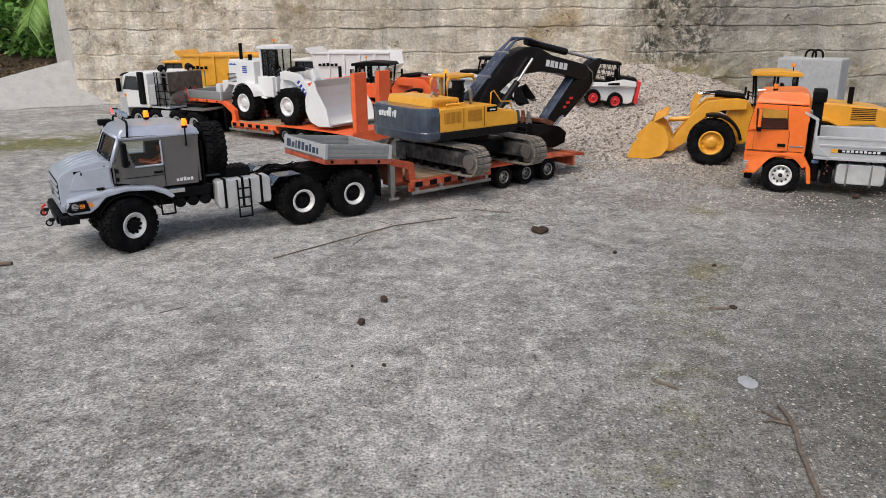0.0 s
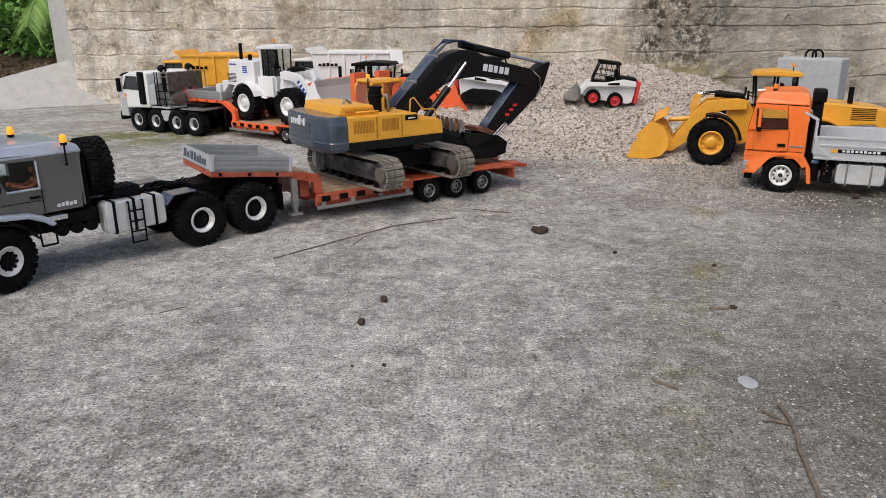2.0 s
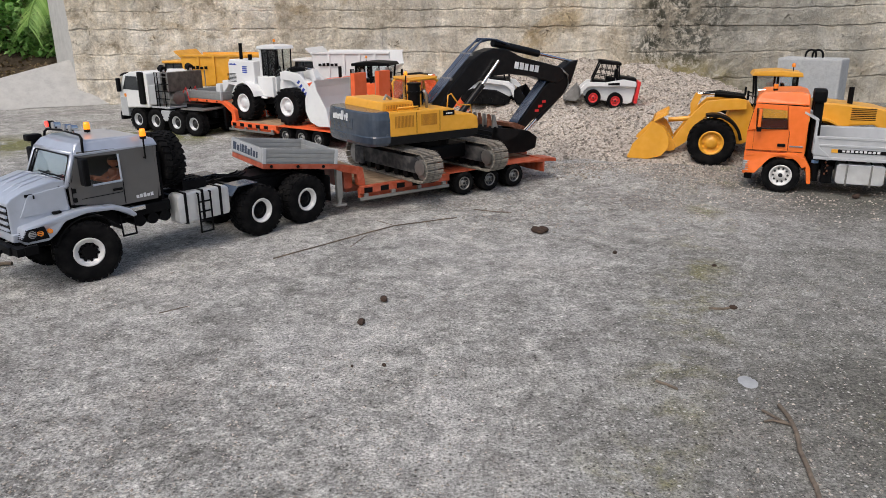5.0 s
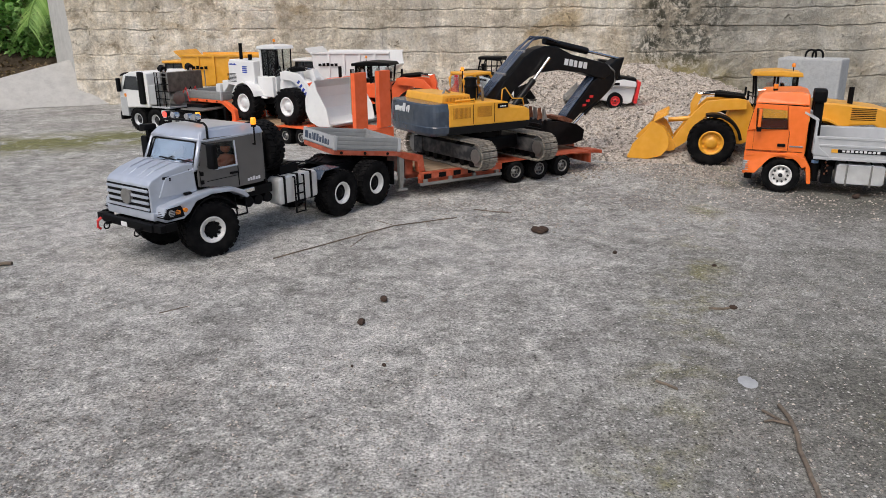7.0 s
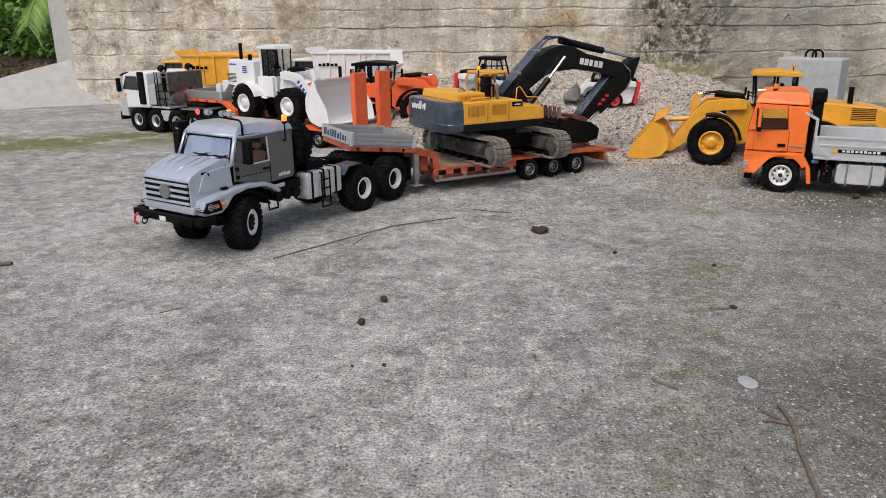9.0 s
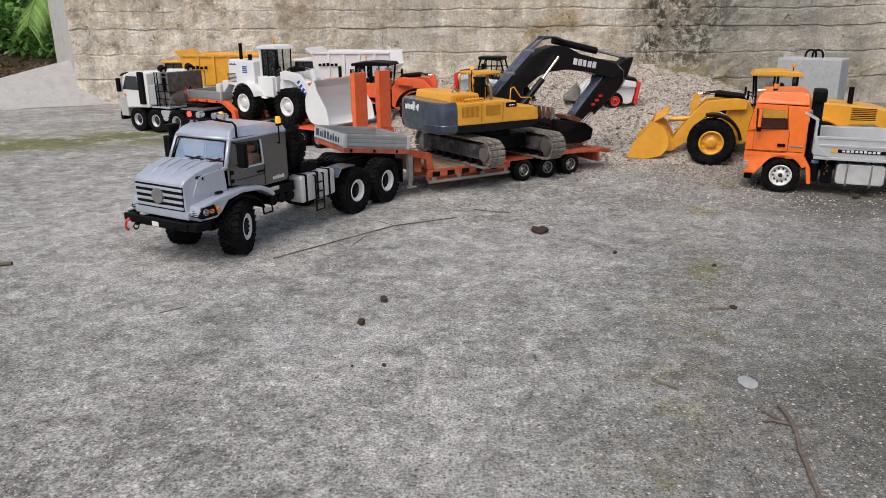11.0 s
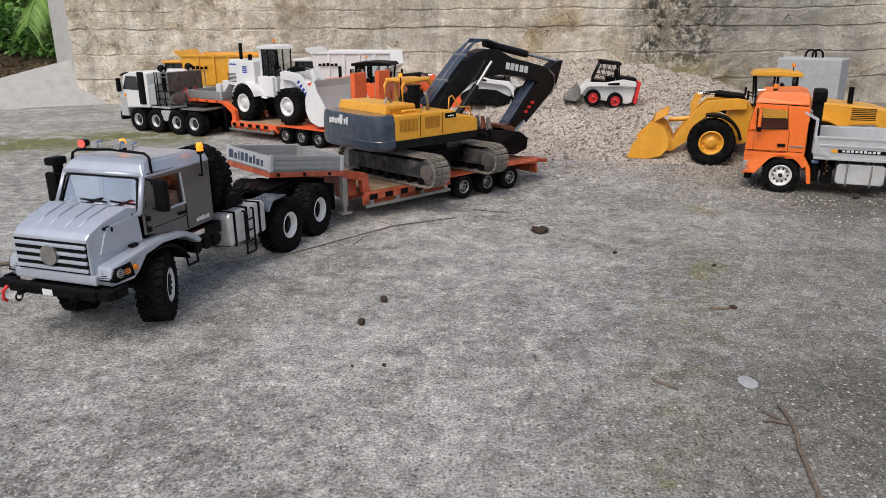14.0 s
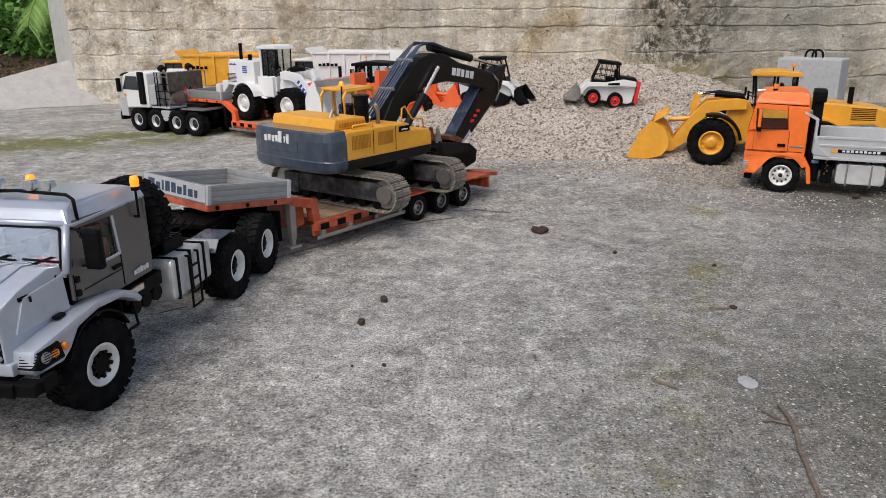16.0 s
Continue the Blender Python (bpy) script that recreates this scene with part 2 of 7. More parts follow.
TRACK = mat("dusty_track_steel", (0.34, 0.30, 0.24), 0.75, metal=0.10, vary=0.65, scale=140, dust=0.5, bump=0.5)
GREYBOX = mat("grey_dropside", (0.33, 0.335, 0.33), 0.5, metal=0.3, vary=0.2)
LIGHTGREY = mat("light_grey_bodywork", (0.50, 0.51, 0.52), 0.45, metal=0.2, vary=0.15, dust=0.1)
INK = mat("dark_blue_lettering", (0.03, 0.05, 0.09), 0.5)
BLUEINK = mat("blue_lettering", (0.03, 0.07, 0.40), 0.5)
WHITEINK = mat("white_lettering", (0.8, 0.8, 0.8), 0.5)
SKIN = mat("painted_figure_orange", (0.55, 0.16, 0.07), 0.6)
DARKHAIR = mat("painted_figure_dark", (0.05, 0.03, 0.02), 0.6)
AMBERLIT = mat("lit_amber_lens", (1.0, 0.27, 0.012), 0.25, glow=0.75, vary=0.05)
AMBER = mat("amber_lens", (0.85, 0.26, 0.02), 0.22, vary=0.05, coat=0.6)
REDLIT = mat("lit_red_lens", (0.85, 0.07, 0.05), 0.25, glow=0.9, vary=0.05)
LENS = mat("clear_headlight", (0.55, 0.55, 0.56), 0.1, metal=0.6)
BLOCK = rubble_material("cast_block_concrete", [(0.3, (0.33, 0.34, 0.345)), (0.5, (0.40, 0.41, 0.415)), (0.7, (0.45, 0.46, 0.46))], 60)
BARK = mat("dry_twig", (0.20, 0.155, 0.115), 0.85, vary=0.5, scale=150, bump=0.5)
CONE = mat("brown_seed_cone", (0.055, 0.03, 0.018), 0.85, vary=0.5, scale=300)


def glass_material(name, tint, alpha_mix):
    m = bpy.data.materials.new(name)
    m.use_nodes = True
    n, l = m.node_tree.nodes, m.node_tree.links
    b = n["Principled BSDF"]
    b.inputs["Base Color"].default_value = (*tint, 1)
    b.inputs["Roughness"].default_value = 0.06
    b.inputs["Transmission Weight"].default_value = alpha_mix
    b.inputs["IOR"].default_value = 1.2
    b.inputs["Coat Weight"].default_value = 0.5
    return m


GLASS = glass_material("clear_pane", (0.85, 0.9, 0.92), 1.0)
SCREEN = glass_material("windscreen_glass", (0.88, 0.92, 0.95), 1.0)
SCREEN.node_tree.nodes["Principled BSDF"].inputs["IOR"].default_value = 1.75
SCREEN.node_tree.nodes["Principled BSDF"].inputs["Coat Weight"].default_value = 1.0
SCREEN.node_tree.nodes["Principled BSDF"].inputs["Coat IOR"].default_value = 1.9
TINT = glass_material("tinted_pane", (0.05, 0.055, 0.06), 0.35)


# ---- mesh tools ----
def thing(name, label, category, m=None, group="", kind=""):
    ob = new(name)
    ob.empty_display_size = 0.02
    if m is not None:
        ob.matrix_world = m
    return tagged(ob, label, category, group, kind)


def part(name, bm, material, parent, label="", smooth=False, m=None):
    me = bpy.data.meshes.new(name)
    if smooth:
        for f in bm.faces:
            f.smooth = True
    bm.to_mesh(me)
    bm.free()
    for q in (material if isinstance(material, (list, tuple)) else [material]):
        me.materials.append(q)
    ob = new(name, me)
    if parent is not None:
        ob.parent = parent
    if m is not None:
        ob.matrix_basis = m
    return tagged(ob, label)


def again(ob, m, parent=None):
    """A piece of its own on the same mesh."""
    o = new(ob.name.split(".")[0], ob.data)
    o.parent = parent if parent is not None else ob.parent
    o.matrix_basis = m
    return o


def box(x0, x1, y0, y1, z0, z1, bev=0.0015, bm=None, m=None):
    bm = bm or bmesh.new()
    c = ((x0 + x1) / 2, (y0 + y1) / 2, (z0 + z1) / 2)
    t = Matrix.Translation(c) @ Matrix.Diagonal((x1 - x0, y1 - y0, z1 - z0, 1))
    g = bmesh.ops.create_cube(bm, size=1, matrix=(m @ t) if m else t)
    if bev:
        es = list({e for v in g["verts"] for e in v.link_edges})
        bmesh.ops.bevel(bm, geom=es, offset=bev, segments=2, affect="EDGES", profile=0.6)
    return bm


def prism(pts, y0, y1, bev=0.001, bm=None, m=None, taper=None):
    """An outline in x and z, carried from y0 to y1. taper(x, z) gives how much of y is kept."""
    bm = bm or bmesh.new()
    k = taper or (lambda x, z: 1.0)
    a = [bm.verts.new((x, y0 * k(x, z), z)) for x, z in pts]
    c = [bm.verts.new((x, y1 * k(x, z), z)) for x, z in pts]
    n = len(pts)
    fs = [bm.faces.new(a), bm.faces.new(c[::-1])]
    for i in range(n):
        fs.append(bm.faces.new((a[i], c[i], c[(i + 1) % n], a[(i + 1) % n])))
    bmesh.ops.recalc_face_normals(bm, faces=fs)
    if m:
        bmesh.ops.transform(bm, matrix=m, verts=a + c)
    if bev:
        es = list({e for f in fs for e in f.edges})
        bmesh.ops.bevel(bm, geom=es, offset=bev, segments=2, affect="EDGES", profile=0.6)
    return bm


def rod(p, q, r, seg=10, bm=None, r2=None):
    bm = bm or bmesh.new()
    p, q = Vector(p), Vector(q)
    d = q - p
    t = Matrix.Translation((p + q) / 2) @ d.to_track_quat("Z", "Y").to_matrix().to_4x4()
    bmesh.ops.create_cone(bm, cap_ends=True, segments=seg, radius1=r, radius2=r if r2 is None else r2, depth=d.length, matrix=t)
    return bm


def pipe(pts, r, bm=None, seg=8):
    """A bent tube through the points."""
    bm = bm or bmesh.new()
    pts = [Vector(p) for p in pts]
    rings = []
    for i, p in enumerate(pts):
        d = (pts[min(i + 1, len(pts) - 1)] - pts[max(i - 1, 0)]).normalized()
        q = d.to_track_quat("Z", "Y")
        rings.append([bm.verts.new(p + q @ Vector((r * math.cos(a * 2 * math.pi / seg), r * math.sin(a * 2 * math.pi / seg), 0))) for a in range(seg)])
    for a, c in zip(rings, rings[1:]):
        for i in range(seg):
            bm.faces.new((a[i], a[(i + 1) % seg], c[(i + 1) % seg], c[i]))
    bm.faces.new(rings[0][::-1]), bm.faces.new(rings[-1])
    return bm


def arc_pts(cx, cz, r, a0, a1, n):
    return [(cx + r * math.cos(radians(a0 + (a1 - a0) * i / n)), cz + r * math.sin(radians(a0 + (a1 - a0) * i / n))) for i in range(n + 1)]


def lathe(profile, seg=36, bm=None):
    """Profile of (radius, y) turned about the y axis."""
    bm = bm or bmesh.new()
    rings = []
    for r, y in profile:
        rings.append([bm.verts.new((r * math.cos(2 * math.pi * i / seg), y, r * math.sin(2 * math.pi * i / seg))) for i in range(seg)])
    for a, c in zip(rings, rings[1:]):
        for i in range(seg):
            bm.faces.new((a[i], a[(i + 1) % seg], c[(i + 1) % seg], c[i]))
    bmesh.ops.recalc_face_normals(bm, faces=bm.faces)
    return bm


def text_part(name, words, size, material, parent, m, depth=0.0006, shear=0.0, label=""):
    """Raised lettering; m carries its left end, x along the line and z out of the face."""
    cu = bpy.data.curves.new(name, "FONT")
    cu.body, cu.size, cu.extrude, cu.shear, cu.resolution_u = words, size, depth, shear, 3
    tmp = bpy.data.objects.new(name, cu)
    scene.collection.objects.link(tmp)
    me = bpy.data.meshes.new_from_object(tmp.evaluated_get(bpy.context.evaluated_depsgraph_get()))
    bpy.data.objects.remove(tmp)
    me.materials.clear()
    me.materials.append(material)
    ob = new(name, me)
    ob.parent = parent
    ob.matrix_basis = m
    return tagged(ob, label)


SIDE_L = pose(0, 0, 0, 90, 0, 180)   # lettering on a left-hand side (faces +y), reading towards -x


def bars(name, n, w, h, gap, material, parent, m, slant=0.0):
    """Unreadable writing: plain bars in a row."""
    bm = bmesh.new()
    for i in range(n):
        box(i * (w + gap), i * (w + gap) + w, 0, h * (0.75 + 0.25 * ((i * 7) % 3) / 2), 0, 0.0006, 0, bm)
    return part(name, bm, material, parent, "plain bars of lettering", m=m)


# ---- the yard ----
def deep(y):
    """Distance from the eye's foot of a line paced out along the yard."""
    return 1.1706 * y + 0.042


def heap(x, y):
    """Height of the crushed-stone heap against the wall."""
    y = (y - 0.042) / 1.1706
    toe = 1.50 + 0.05 * math.sin(5 * x) + 0.25 * max(0, 0.10 - x) ** 1 + 0.2 * max(0, x - 0.7) + 0.10 * noise.noise((x * 4.5, y * 2, 12)) + 0.05 * noise.noise((x * 13, y * 9, 3))
    u = min(1, max(0, (y - toe) / 1.0))
    wx = max(0, 1 - ((x - 0.52) / (0.70 if x < 0.52 else 0.75)) ** 2)
    w = wx ** 0.7 if wx > 0 else 0
    lumps = 0.024 * noise.noise((x * 6, y * 6, 1)) + 0.017 * noise.noise((x * 14, y * 13, 0)) + 0.013 * noise.noise((x * 29, y * 27, 4)) + 0.008 * noise.noise((x * 58, y * 60, 9)) + 0.004 * noise.noise((x * 110, y * 110, 5))
    return w * (0.168 * (u ** 0.85)) + (lumps if u * w > 0.004 else 0) * min(1, 5 * u)


def grid_sheet(name, xs, ys, zf, material, label, category, kind="structure"):
    bm = bmesh.new()
    vs = [[bm.verts.new((x, y, zf(x, y))) for x in xs] for y in ys]
    for j in range(len(ys) - 1):
        for i in range(len(xs) - 1):
            bm.faces.new((vs[j][i], vs[j][i + 1], vs[j + 1][i + 1], vs[j + 1][i]))
    ob = part(name, bm, material, None, smooth=True)
    return tagged(ob, label, category, "", kind)


def yard():
    grid_sheet("ground", [-400, -60, -12] + [-4 + 0.16 * i for i in range(51)] + [12, 60, 400], [-400, -60, -10] + [-3 + 0.15 * i for i in range(52)] + [12, 60, 400],
               lambda x, y: 0.0 + (0.0025 * noise.noise((x * 2.3, y * 2.3, 3)) if abs(x) < 3 and 0 < y < 3.0 else 0), FLOOR,
               "weathered grey concrete yard slab with mossy worn patches", "ground")
    # retaining wall with a rough, chipped face
    bm = bmesh.new()
    x0, x1, n, k = -1.575, 5.0, 325, 60
    def face(x, z):
        y = 3.238 - 0.0527 * (x + 1.47)
        y -= 0.010 * noise.noise((x * 6, z * 9, 1)) + 0.006 * noise.noise((x * 22, z * 26, 5))
        d = abs(x - 1.15 + 0.1 * noise.noise((z * 6, 0, 2)))
        if d < 0.35:
            y -= 0.010 * (1 - d / 0.35) * noise.noise((x * 30, z * 30, 7))
        return y
    front = [[bm.verts.new((x0 + (x1 - x0) * i / n, face(x0 + (x1 - x0) * i / n, -0.02 + 1.32 * j / k), -0.02 + 1.32 * j / k)) for i in range(n + 1)] for j in range(k + 1)]
    for j in range(k):
        for i in range(n):
            bm.faces.new((front[j][i], front[j][i + 1], front[j + 1][i + 1], front[j + 1][i]))
    back = [bm.verts.new((q.co.x, 3.612, q.co.z)) for q in (front[0][0], front[0][-1], front[-1][-1], front[-1][0])]
    bm.faces.new(back[::-1])
    bm.faces.new([front[0][i] for i in range(n, -1, -1)] + [back[0], back[1]])
    bm.faces.new(front[-1] + [back[2], back[3]])
    bm.faces.new([front[j][0] for j in range(k + 1)] + [back[3], back[0]])
    bm.faces.new([front[j][-1] for j in range(k, -1, -1)] + [back[1], back[2]])
    tagged(part("wall_north", bm, WALL, None), "old stained concrete retaining wall with moss streaks", "wall", "", "structure")
    # pale return wall at its end
    bm = bmesh.new()
    box(0, 0.42, -0.2, 0.0, -0.02, 1.3, 0.012, bm, Matrix.Translation((-1.560, 3.2490, 0)) @ pose(0, 0, 0, 0, 0, 128))
    tagged(part("wall_return", bm, PALE, None), "pale rendered end of the retaining wall", "wall", "", "structure")
    # sloping concrete apron
    ax = Vector((-1.43, 3.2377, 0.002))
    u = Vector((-0.925, -0.445, 0)); w = Vector((-0.14, 0.52, 0))
    bm = bmesh.new()
    top = lambda i: max(0.06, 0.48 - 0.54 * (-0.25 + 2.4 * i / 30))
    gx = [[bm.verts.new(ax + u * (-0.25 + 2.4 * i / 30) + w * (top(i) * j / 12) + Vector((0, 0, 0.48 * top(i) * j / 12 + 0.004 * noise.noise((i * .7, j * .7, 4))))) for i in range(31)] for j in range(13)]
    for j in range(12):
        for i in range(30):
            bm.faces.new((gx[j][i], gx[j][i + 1], gx[j + 1][i + 1], gx[j + 1][i]))
    tagged(part("apron", bm, PALE, None, smooth=True), "sloping pale concrete apron beside the wall", "slope", "", "structure")




# ---- wheels ----
MESHES = {}


def tyre_mesh(key, R, w, r, lugs, lw, style):
    """Tyre turned about y, outer face at +y, with separate tread blocks."""
    bm = lathe([(r, -w * 0.42), (r * 1.04, -w * 0.5), (R * 0.86, -w * 0.52), (R * 0.955, -w * 0.45), (R * 0.965, 0), (R * 0.955, w * 0.45), (R * 0.86, w * 0.52), (r * 1.04, w * 0.5), (r, w * 0.42), (r, -w * 0.42)], 40)
    for f in bm.faces:
        f.smooth = True
    d = R * 0.045
    for i in range(lugs):
        a = 2 * math.pi * i / lugs
        for s in (-1, 1):
            turn = Matrix.Rotation(-(a + (math.pi / lugs if s > 0 else 0)), 4, "Y")
            L = 2 * math.pi * R / lugs
            if style == "bar":
                t = turn @ Matrix.Translation((R - d, s * w * 0.27, 0)) @ Matrix.Rotation(s * radians(28), 4, "X")
                box(-d, d, -w * 0.27, w * 0.27, -L * 0.24, L * 0.24, 0, bm, t)
            else:
                t = turn @ Matrix.Translation((R - d, s * w * 0.34, 0)) @ Matrix.Rotation(s * radians(14), 4, "X")
                box(-d, d, -w * 0.17, w * 0.15, -L * 0.36, L * 0.36, 0, bm, t)
                t = turn @ Matrix.Translation((R - d, s * w * 0.09, L * 0.4)) @ Matrix.Rotation(-s * radians(20), 4, "X")
                box(-d, d, -w * 0.075, w * 0.085, -L * 0.34, L * 0.34, 0, bm, t)
    return bm


def rim_mesh(r, w, holes, dish, dark_disc):
    """Dished rim with a bright ring, a hub and dark gaps between the bolts (second material)."""
    y = w * 0.5
    bm = lathe([(r, y * 0.6), (r * 1.02, y * 0.98), (r * 0.93, y * 1.0), (r * 0.84, y * 0.9), (r * 0.80, y - dish), (r * 0.50, y - dish * 1.05), (r * 0.46, y - dish * 0.45), (r * 0.2, y - dish * 0.3), (0.0003, y - dish * 0.3)], 32)
    for i, f in enumerate(bm.faces):
        f.smooth = True
        if dark_disc and 4 * 32 > i >= 3 * 32 + 0 or (dark_disc and 5 * 32 > i >= 4 * 32) or (i >= 7 * 32):
            f.material_index = 1
    n0 = len(bm.faces)
    for i in range(holes):
        a = 2 * math.pi * i / holes
        c = Vector((r * 0.64 * math.cos(a), y - dish * 0.96, r * 0.64 * math.sin(a)))
        rod(c - Vector((0, 0.001, 0)), c + Vector((0, 0.0012, 0)), r * 0.10, 8, bm)
    bm.faces.ensure_lookup_table()
    for f in list(bm.faces)[n0:]:
        f.material_index = 0 if dark_disc else 1
    return bm


def truck_rim(r, w, star):
    """Broad pale lip round a dark well; a star of dark petals where the hub shows."""
    y = w * 0.5
    bm = lathe([(r, y * 0.55), (r * 1.03, y * 0.97), (r * 0.99, y * 1.03), (r * 0.93, y * 1.02), (r * 0.90, y * 0.95), (r * (0.66 if star else 0.79), y * 0.90), (r * (0.62 if star else 0.76), y * 0.45), (r * 0.34, y * 0.50), (r * 0.32, y * 0.74), (r * 0.14, y * 0.78), (0.0003, y * 0.78)], 36)
    for i, f in enumerate(bm.faces):
        f.smooth = True
        f.material_index = 1 if i >= 6 * 36 else 0
    n0 = len(bm.faces)
    if star:
        rod((0, y * 0.5, 0), (0, y * 0.90, 0), r * 0.46, 20, bm)
        for i in range(10):
            c = Matrix.Rotation(2 * math.pi * i / 10, 4, "Y")
            box(r * 0.40, r * 0.70, y * 0.5, y * 0.93, -r * 0.095, r * 0.095, r * 0.05, bm, c)
    else:
        for i in range(8):
            c = Matrix.Rotation(2 * math.pi * i / 8, 4, "Y") @ Vector((r * 0.52, 0, 0))
            rod(c + Vector((0, y * 0.5, 0)), c + Vector((0, y * 0.62, 0)), r * 0.07, 6, bm)
    bm.faces.ensure_lookup_table()
    for f in list(bm.faces)[n0:]:
        f.material_index = 1
    return bm


def wheel(parent, m, key, R, w, r, rim_mats, lugs=22, style="block", holes=8, dish=0.008, name="wheel", label="", dark_disc=False):
    """A wheel with its rim under parent; alike wheels share their meshes."""
    if key not in MESHES:
        t = part(name, tyre_mesh(key, R, w, r, lugs, 0, style), RUBBER, parent, m=m)
        q = part("rim", truck_rim(r, w, holes == 10) if style == "truck" else rim_mesh(r, w, holes, dish, dark_disc), rim_mats, t, label)
        MESHES[key] = (t.data, q.data)
        return t
    t = new(name, MESHES[key][0])
    t.parent, t.matrix_basis = parent, m
    q = new("rim", MESHES[key][1])
    q.parent = t
    tagged(q, label)
    return t


RIMDARK = mat("dark_hub", (0.03, 0.03, 0.032), 0.5, metal=0.3)
RIMSILVER = mat("pale_rim_metal", (0.80, 0.785, 0.755), 0.45, metal=0.15, vary=0.2, dust=0.1)
# base colour lifted towards blue to carry the pipes' reflections
HOSE = mat("hose_blue_black", (0.050, 0.075, 0.125), 0.26)
FLIP = pose(0, 0, 0, 0, 0, 180)


# ---- six-wheeled tractor truck ----
def tractor_truck():
    t = thing("tractor_truck", "grey and silver six-wheeled bonneted model truck pulling the low-loader", "truck")
    # chassis
    bm = bmesh.new()
    for s in (-1, 1):
        box(-0.11, 0.36, s * 0.030 - 0.004, s * 0.030 + 0.004, 0.066, 0.086, 0.001, bm)
    for x in (-0.10, -0.04, 0.06, 0.16, 0.23):
        box(x - 0.004, x + 0.004, -0.030, 0.030, 0.070, 0.082, 0.0008, bm)
    part("chassis_frame", bm, BLACK, t, "black ladder frame")
    bm = bmesh.new()
    for x in (-0.05, 0.05, 0.32):
        rod((x, -0.062, 0.0435), (x, 0.062, 0.0435), 0.008, 12, bm)
        bmesh.ops.create_uvsphere(bm, u_segments=14, v_segments=10, radius=0.017, matrix=Matrix.Translation((x, 0, 0.045)))
    rod((-0.05, 0, 0.05), (0.30, 0, 0.058), 0.004, 10, bm)
    for s in (-1, 1):
        for x in (-0.05, 0.05, 0.32):
            box(x - 0.035, x + 0.035, s * 0.042 - 0.005, s * 0.042 + 0.005, 0.054, 0.060, 0.001, bm)
    part("axle", bm, BLACK, t, "black axles with leaf springs")
    ws = {}
    for n, x, y in (("fl", 0.32, 0.060), ("fr", 0.32, -0.060), ("ml", 0.05, 0.062), ("mr", 0.05, -0.062), ("rl", -0.05, 0.062), ("rr", -0.05, -0.062)):
        m = pose(x, y, 0.0435) @ (FLIP if y < 0 else Matrix())
        ws[n] = wheel(t, m, "truck_front" if n[0] == "f" else "truck_rear", 0.0440, 0.032, 0.0205, [RIMSILVER, BLACK], 26, "truck", 10 if n[0] == "f" else 8, 0.010, "wheel", "pale steel rim with a dark star hub" if n[0] == "f" else "pale steel rim with a dark well")
    # cab shell
    win = lambda x, z: 1.0 if z < 0.145 else 1.0 - (z - 0.145) * 2.2
    bm = bmesh.new()
    # side walls with a window opening
    for s in (-1, 1):
        for pts in ([(0.214, 0.098), (0.206, 0.176), (0.262, 0.180), (0.262, 0.098)],
                    [(0.262, 0.098), (0.262, 0.134), (0.302, 0.134), (0.334, 0.136), (0.334, 0.112), (0.300, 0.106), (0.280, 0.098)],
                    [(0.262, 0.172), (0.262, 0.180), (0.314, 0.182), (0.317, 0.174)],
                    [(0.302, 0.134), (0.312, 0.1735), (0.318, 0.1735), (0.334, 0.136)]):
            prism(pts, s * 0.0655, s * 0.0625, 0.0005, bm, taper=win)
    box(0.208, 0.2115, -0.063, 0.063, 0.100, 0.176, 0.001, bm, )
    box(0.212, 0.330, -0.062, 0.062, 0.098, 0.101, 0.0005, bm)
    cab = part("cab", bm, GREYP, t, "gunmetal grey painted cab shell")
    # roof
    bm = prism([(0.203, 0.176), (0.207, 0.187), (0.225, 0.194), (0.300, 0.196), (0.313, 0.192), (0.321, 0.181), (0.319, 0.176)], -0.062, 0.062, 0.003, taper=lambda x, z: 1.0 if z < 0.183 else (0.95 if z < 0.19 else 0.84))
    part("roof", bm, SILVER, cab, "smooth silver roof")
    # windscreen frame
    bm = bmesh.new()
    for s in (-1, 1):
        pipe([(0.336, s * 0.062, 0.138), (0.318, s * 0.057, 0.180)], 0.0035, bm)
    pipe([(0.336, -0.062, 0.138), (0.339, 0, 0.1375), (0.336, 0.062, 0.138)], 0.003, bm)
    pipe([(0.319, -0.057, 0.180), (0.322, 0, 0.181), (0.319, 0.057, 0.180)], 0.003, bm)
    part("windscreen_frame", bm, SILVER, cab, smooth=True)
    bm = bmesh.new()
    ring = [(0.3362, s * 0.0575, 0.1415) for s in (-1, 1)] + [(0.3216, s * 0.0530, 0.1775) for s in (1, -1)]
    ring = [Vector(p) for p in ring]
    loop = []
    for i in range(4):
        p, q0, q1 = ring[i], ring[i - 1], ring[(i + 1) % 4]
        loop += [p.lerp(q0, 0.09), p.lerp(q0, 0.03) .lerp(q1, 0.03), p.lerp(q1, 0.09)]
    pipe(loop + loop[:2], 0.0013, bm, 6)
    part("windscreen_seal", bm, BLACK, cab, "black rubber windscreen seal", smooth=True)
    for s in (-1, 1):
        bm = pipe([(0.3330, s * 0.0640, 0.1430), (0.3310, s * 0.0636, 0.1410), (0.3290, s * 0.0642, 0.1435), (0.3190, s * 0.0602, 0.1700), (0.3205, s * 0.0590, 0.1735), (0.3225, s * 0.0595, 0.1700), (0.3330, s * 0.0640, 0.1430)], 0.0009, None, 6)
        part("corner_pane_seal", bm, BLACK, cab, "black seal of the narrow corner pane", smooth=True)
    bm = bmesh.new()
    vs = [bm.verts.new(p) for p in ((0.3345, -0.060, 0.140), (0.3345, 0.060, 0.140), (0.3190, 0.056, 0.178), (0.3190, -0.056, 0.178))]
